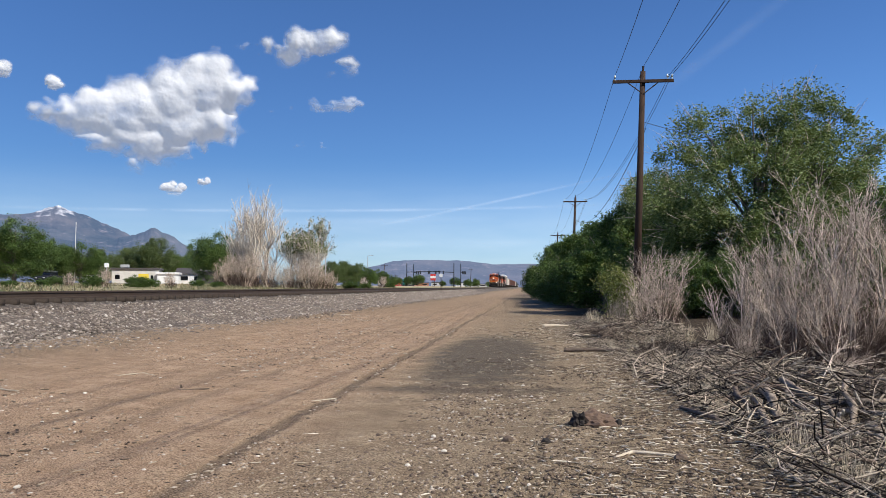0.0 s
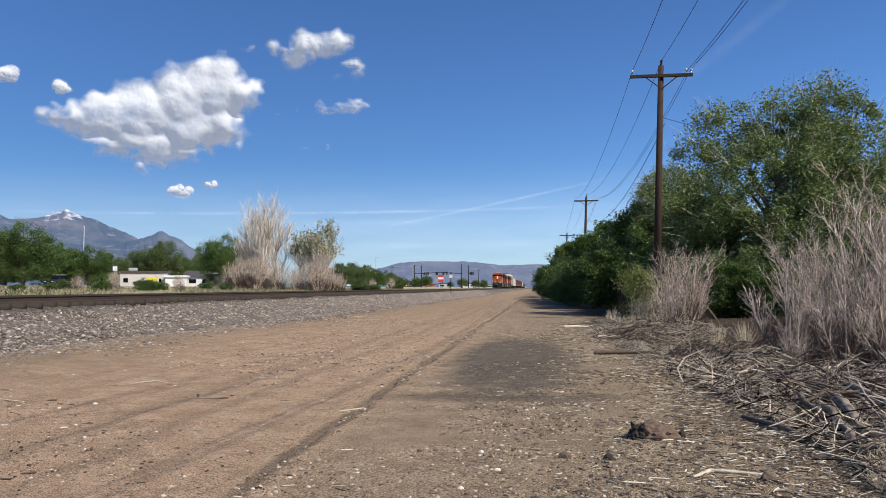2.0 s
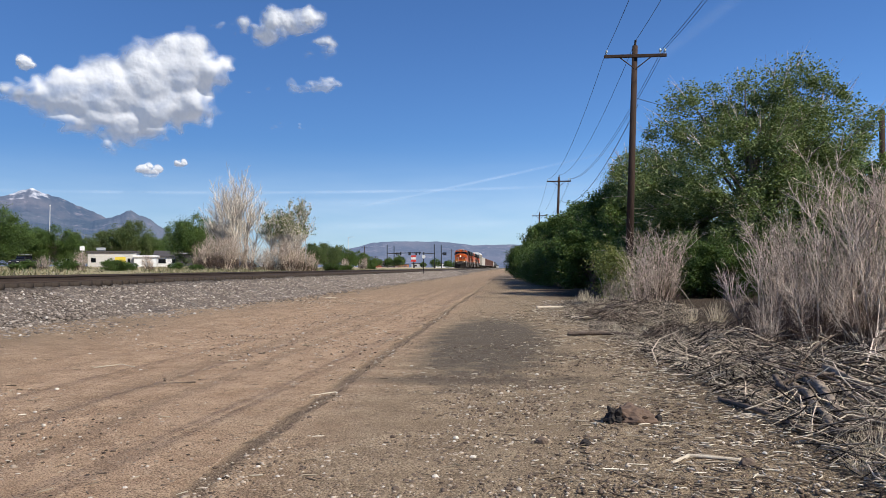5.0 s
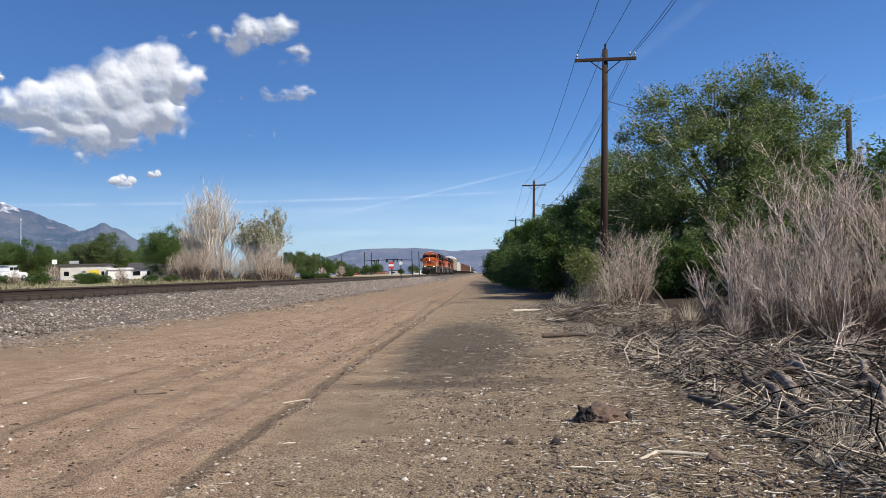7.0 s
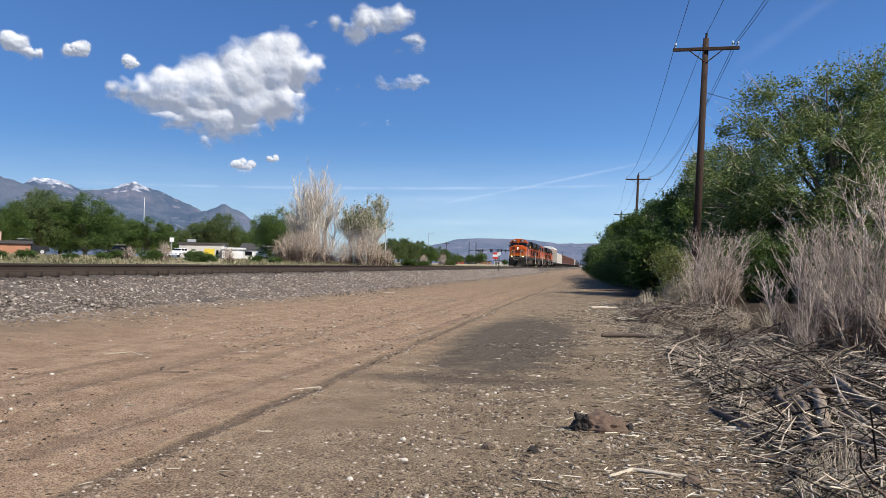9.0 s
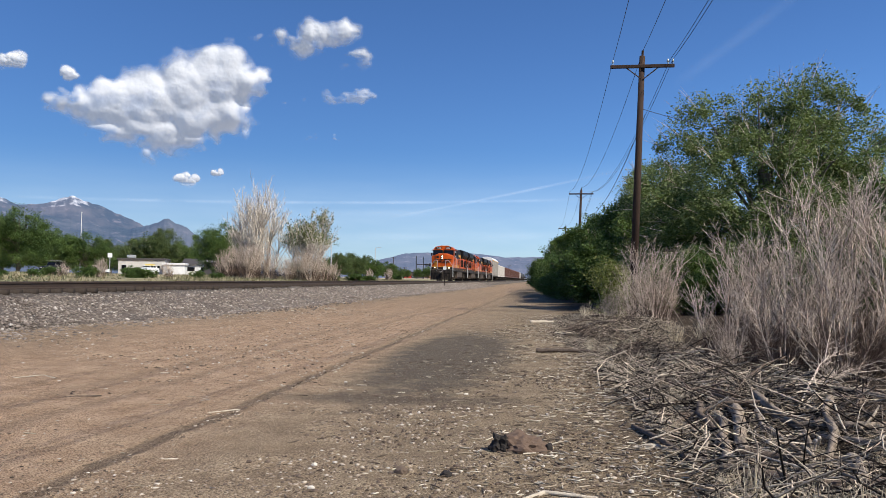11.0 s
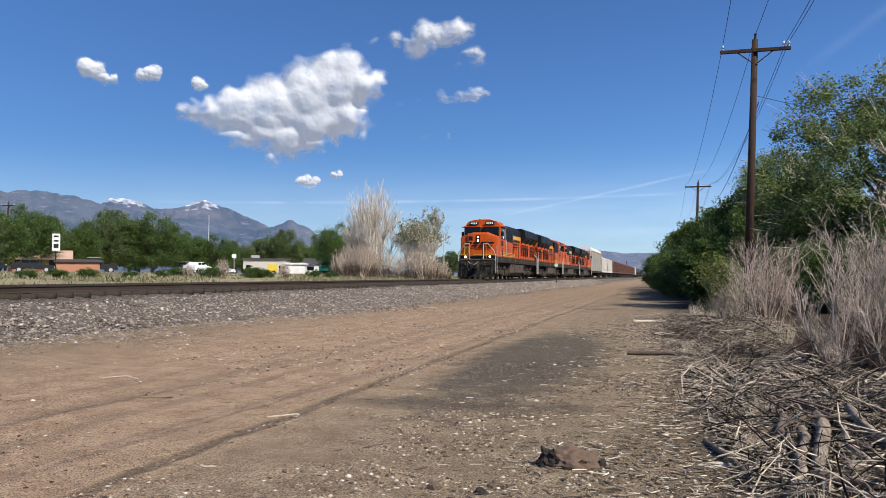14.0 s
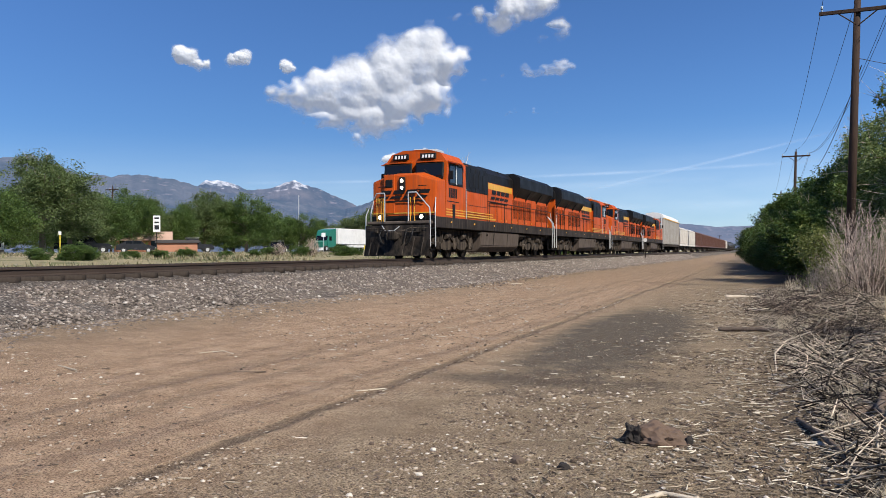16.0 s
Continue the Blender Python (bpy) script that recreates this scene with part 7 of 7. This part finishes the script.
for k in range(34):
    y = 4.6 + 8.5 * rgb.random()
    x = float(edge_x(y)) + 0.45 + 1.9 * rgb.random()
    a, L = rgb.random() * 6.283, 0.35 + 0.6 * rgb.random()
    z = float(ground_z(x, y)) + 0.06 + 0.12 * rgb.random()
    pts = [(x, y, z)]
    for q in range(4):
        a += rgb.normal(0, 0.45)
        x, y, z = x + math.cos(a) * L / 4, y + math.sin(a) * L / 4, max(0.04, z + rgb.normal(0.01, 0.05))
        pts.append((x, y, z))
    log(pts, 0.008 + 0.012 * rgb.random(), (M_LOG, M_DARKLOG, M_LOG)[k % 3], "crooked weathered branch lying in the brushwood", 200 + k, "fallen_branch", 0.45)

# a deep tangle of dead limbs where the cuttings were thrown
rgk = np.random.default_rng(57)
for k in range(70):
    y = 4.8 + 6.5 * rgk.random() ** 1.2
    x = float(edge_x(y)) + 0.75 + 2.6 * rgk.random()
    a, L = rgk.normal(2.2, 0.8), 0.6 + 1.1 * rgk.random()
    z = 0.06 + 0.34 * rgk.random() * min(1.0, (x - 2.0) / 1.2 + 0.2)
    pts = [(x, y, z)]
    for q in range(7):
        a += rgk.normal(0, 0.5)
        x, y, z = x + math.cos(a) * L / 7, y + math.sin(a) * L / 7, max(0.04, z + rgk.normal(-0.01, 0.06))
        pts.append((x, y, z))
    log(pts, 0.008 + 0.02 * rgk.random() ** 3, (M_LOG, M_DARKLOG, M_PALEWOOD)[k % 3], ("crooked weathered limb in the brushwood tangle", "dark crooked limb in the brushwood tangle", "pale barkless limb in the brushwood tangle")[k % 3], 400 + k, "fallen_branch", 0.35)
for k, (x, y, rz, tilt) in enumerate(((4.9, 10.2, 70, 74), (5.4, 10.8, 120, 68), (4.1, 9.2, 40, 80), (4.6, 8.6, 95, 78), (3.5, 10.2, 110, 82), (5.6, 9.4, 60, 72), (3.2, 8.6, 150, 84), (4.9, 7.8, 80, 80))):
    ob = arr("fallen_bough", *bough(1.3, 0.6, rgk, 0.010, 11, 60, (0.15, 0.1), (0, 0)), M_DRY)
    tagged(ob, "pale forked dead bough lying on the brushwood", "branch", "fallen boughs")
    ob.matrix_basis = pose(x, y, 0.16, tilt, 0, rz)

for k, pts in enumerate(([(2.55, 7.6, 0.26), (2.5, 7.2, 0.2), (2.62, 6.7, 0.12), (2.58, 6.2, 0.05)], [(2.2, 8.3, 0.22), (2.1, 7.8, 0.2), (2.16, 7.3, 0.1), (2.05, 6.9, 0.04)], [(2.75, 8.4, 0.3), (2.7, 7.8, 0.28), (2.8, 7.2, 0.2), (2.72, 6.6, 0.08)], [(1.75, 7.6, 0.05), (2.0, 7.9, 0.14), (2.35, 8.05, 0.26), (2.7, 8.0, 0.3)], [(2.9, 7.0, 0.16), (3.2, 6.6, 0.2), (3.5, 6.3, 0.14), (3.7, 5.8, 0.08)], [(2.15, 6.6, 0.1), (2.45, 6.35, 0.13), (2.8, 6.4, 0.12)])):
    log(pts, 0.026 + 0.007 * (k % 3), (M_LOG, M_DARKLOG)[k % 2], ("gnarled weathered root among the cuttings", "dark gnarled root among the cuttings")[k % 2], 600 + k, "root", 0.5)

rgd = np.random.default_rng(9)
for k, (x, y, s) in enumerate(((2.2, 19.9, 0.95), (2.8, 19.2, 0.8), (3.2, 20.6, 0.85), (2.0, 18.4, 0.5), (2.6, 9.2, 0.55), (3.3, 9.0, 0.7), (3.5, 7.4, 0.6), (2.4, 11.8, 0.5), (3.0, 12.4, 0.6), (2.3, 14.4, 0.45))):
    pile = tagged(empty("brush_pile", pose(0, 0, 0)), "heap of tangled dead branches beside the lane", "brush pile", "brush piles")
    for q in range(9):
        n = 1 if q else 300
        a, rr = rgd.random(n) * 6.283, np.sqrt(rgd.random(n)) * s * 1.1
        v, f = sticks_lying(n, x + np.cos(a) * rr, y + np.sin(a) * rr, (1.1 if q else 0.75) * s, 0.013 if q else 0.0055, rgd, 0.3, 0.05, None, 0.3 if q else 0.6)
        v[:, 2] += 0.55 * s * np.exp(-(((v[:, 0] - x) ** 2 + (v[:, 1] - y) ** 2) / s ** 2)) * rgd.random(n).repeat(len(v) // n)
        o = arr("branch" if q else "twig_tangle", v, f, M_TWIG if (k + q) % 3 else M_DARKLOG, pile)
        tagged(o, kind="" if q else "stuff")

# tufts of dry grass standing among the logs
tuft = tagged(arr("dry_grass", *stems(0.4, 0.2, 60, 0.0035, 0, np.random.default_rng(3), (0, 0), 0.1), M_STRAW), "tuft of straw-coloured dry grass", "grass", "tufts of dry grass")
put(tuft, 1.95, 5.4)
rgt = np.random.default_rng(12)
for k in range(48):
    y = 4.2 + 20 * rgt.random() ** 1.6
    x = float(edge_x(y)) + 0.3 + abs(rgt.normal(0, 0.9))
    again(tuft, x, y, rgt.random() * 360, 0.4 + 0.6 * rgt.random() ** 1.5)
for k in range(46):
    again(tuft, 1.7 + 1.9 * rgt.random(), 4.6 + 3.6 * rgt.random(), rgt.random() * 360, 0.35 + 0.35 * rgt.random())
for k in range(26):
    y = 19 + 12 * rgt.random()
    again(tuft, 1.6 + 3.5 * rgt.random(), y, rgt.random() * 360, 0.8 + 1.0 * rgt.random())

put(lump("earth_mound", (0.21, 0.17, 0.125), M_REDCLAY, "low mound of reddish clay on the lane", "mound", 1.0, 4, 0.33), 0.50, 6.86, 10, 1.0, 0.02)
# this dark lump stands in for shade on the mound's left side
put(lump("dark_shade_lump", (0.08, 0.06, 0.10), M_DARKLUMP, "black lump added as shade on the clay mound's left", "stone", 2.0, 4, 0.6), 0.36, 6.77, 0, 1.0, 0.05)
put(lump("stone", (0.035, 0.035, 0.045), M_DARKLUMP, "small dark stone beside the clay mound", "stone", 3.0), 0.74, 6.85, 0, 1.0, 0.03)
put(lump("stone", (0.045, 0.045, 0.035), M_CLOD, "small brown stone on the lane", "stone", 4.0), -0.31, 5.95, 0, 1.0, 0.02)
put(lump("stone", (0.04, 0.04, 0.03), M_DARKLUMP, "small dark stone on the lane", "stone", 5.0), 0.02, 5.9, 0, 1.0, 0.02)
put(lump("stone", (0.06, 0.05, 0.045), M_CLOD, "small brown clod on the lane", "stone", 6.0), 1.05, 5.3, 0, 1.0, 0.02)
put(lump("boulder", (0.22, 0.2, 0.17), M_SHADEDSTONE, "boulder coloured with bluish shade, half hidden in brushwood", "boulder", 7.0), 2.66, 9.9, 0, 1.0, 0.08)
put(lump("bark_slab", (0.13, 0.06, 0.018), M_PALEWOOD, "flat pale slab of wood on the ground", "wood", 8.0), 1.57, 7.13, 20, 1.0, 0.02)
rgs = np.random.default_rng(44)
for k in range(110):
    y = 3.2 + 13 * rgs.random() ** 1.4
    x = -9 + 10.5 * rgs.random()
    o = lump("stone", (0.012 + 0.02 * rgs.random(), 0.012 + 0.016 * rgs.random(), 0.008 + 0.01 * rgs.random()), M_PEBBLE if k % 3 else M_CLOD, "small loose stone on the dirt lane", "stone", 10.0 + k, 2)
    o["group"] = "loose stones on the lane"
    put(o, x, y, k * 40.0, 1.0, float(ground_z(x, y)) + 0.006)
# ---- what moves ----
def train_y(t):
    return 31.9 + 15.33 * (16.0 - t)


def motions():
    for ob, back, turn in TRAIN:
        walk(ob, [(t, pose(TRACK_X, train_y(t) + back, RAIL_Z, 0, 0, turn)) for t in range(0, 17, 2)])
    for ob, x, y0, t0, speed in TRAFFIC:
        z = float(ground_z(x, 100.0)) + 0.05
        walk(ob, [(t, pose(x, y0 + speed * (t - t0), z, 0, 0, 180 if speed > 0 else 0)) for t in range(0, 17, 2)])
    for w in ROLLING:
        y = w.matrix_basis.translation.y
        walk(w, [(k / 30, pose(0, y, 0.53, math.degrees(15.33 * k / 30 / 0.53))) for k in range(481)])


motions()
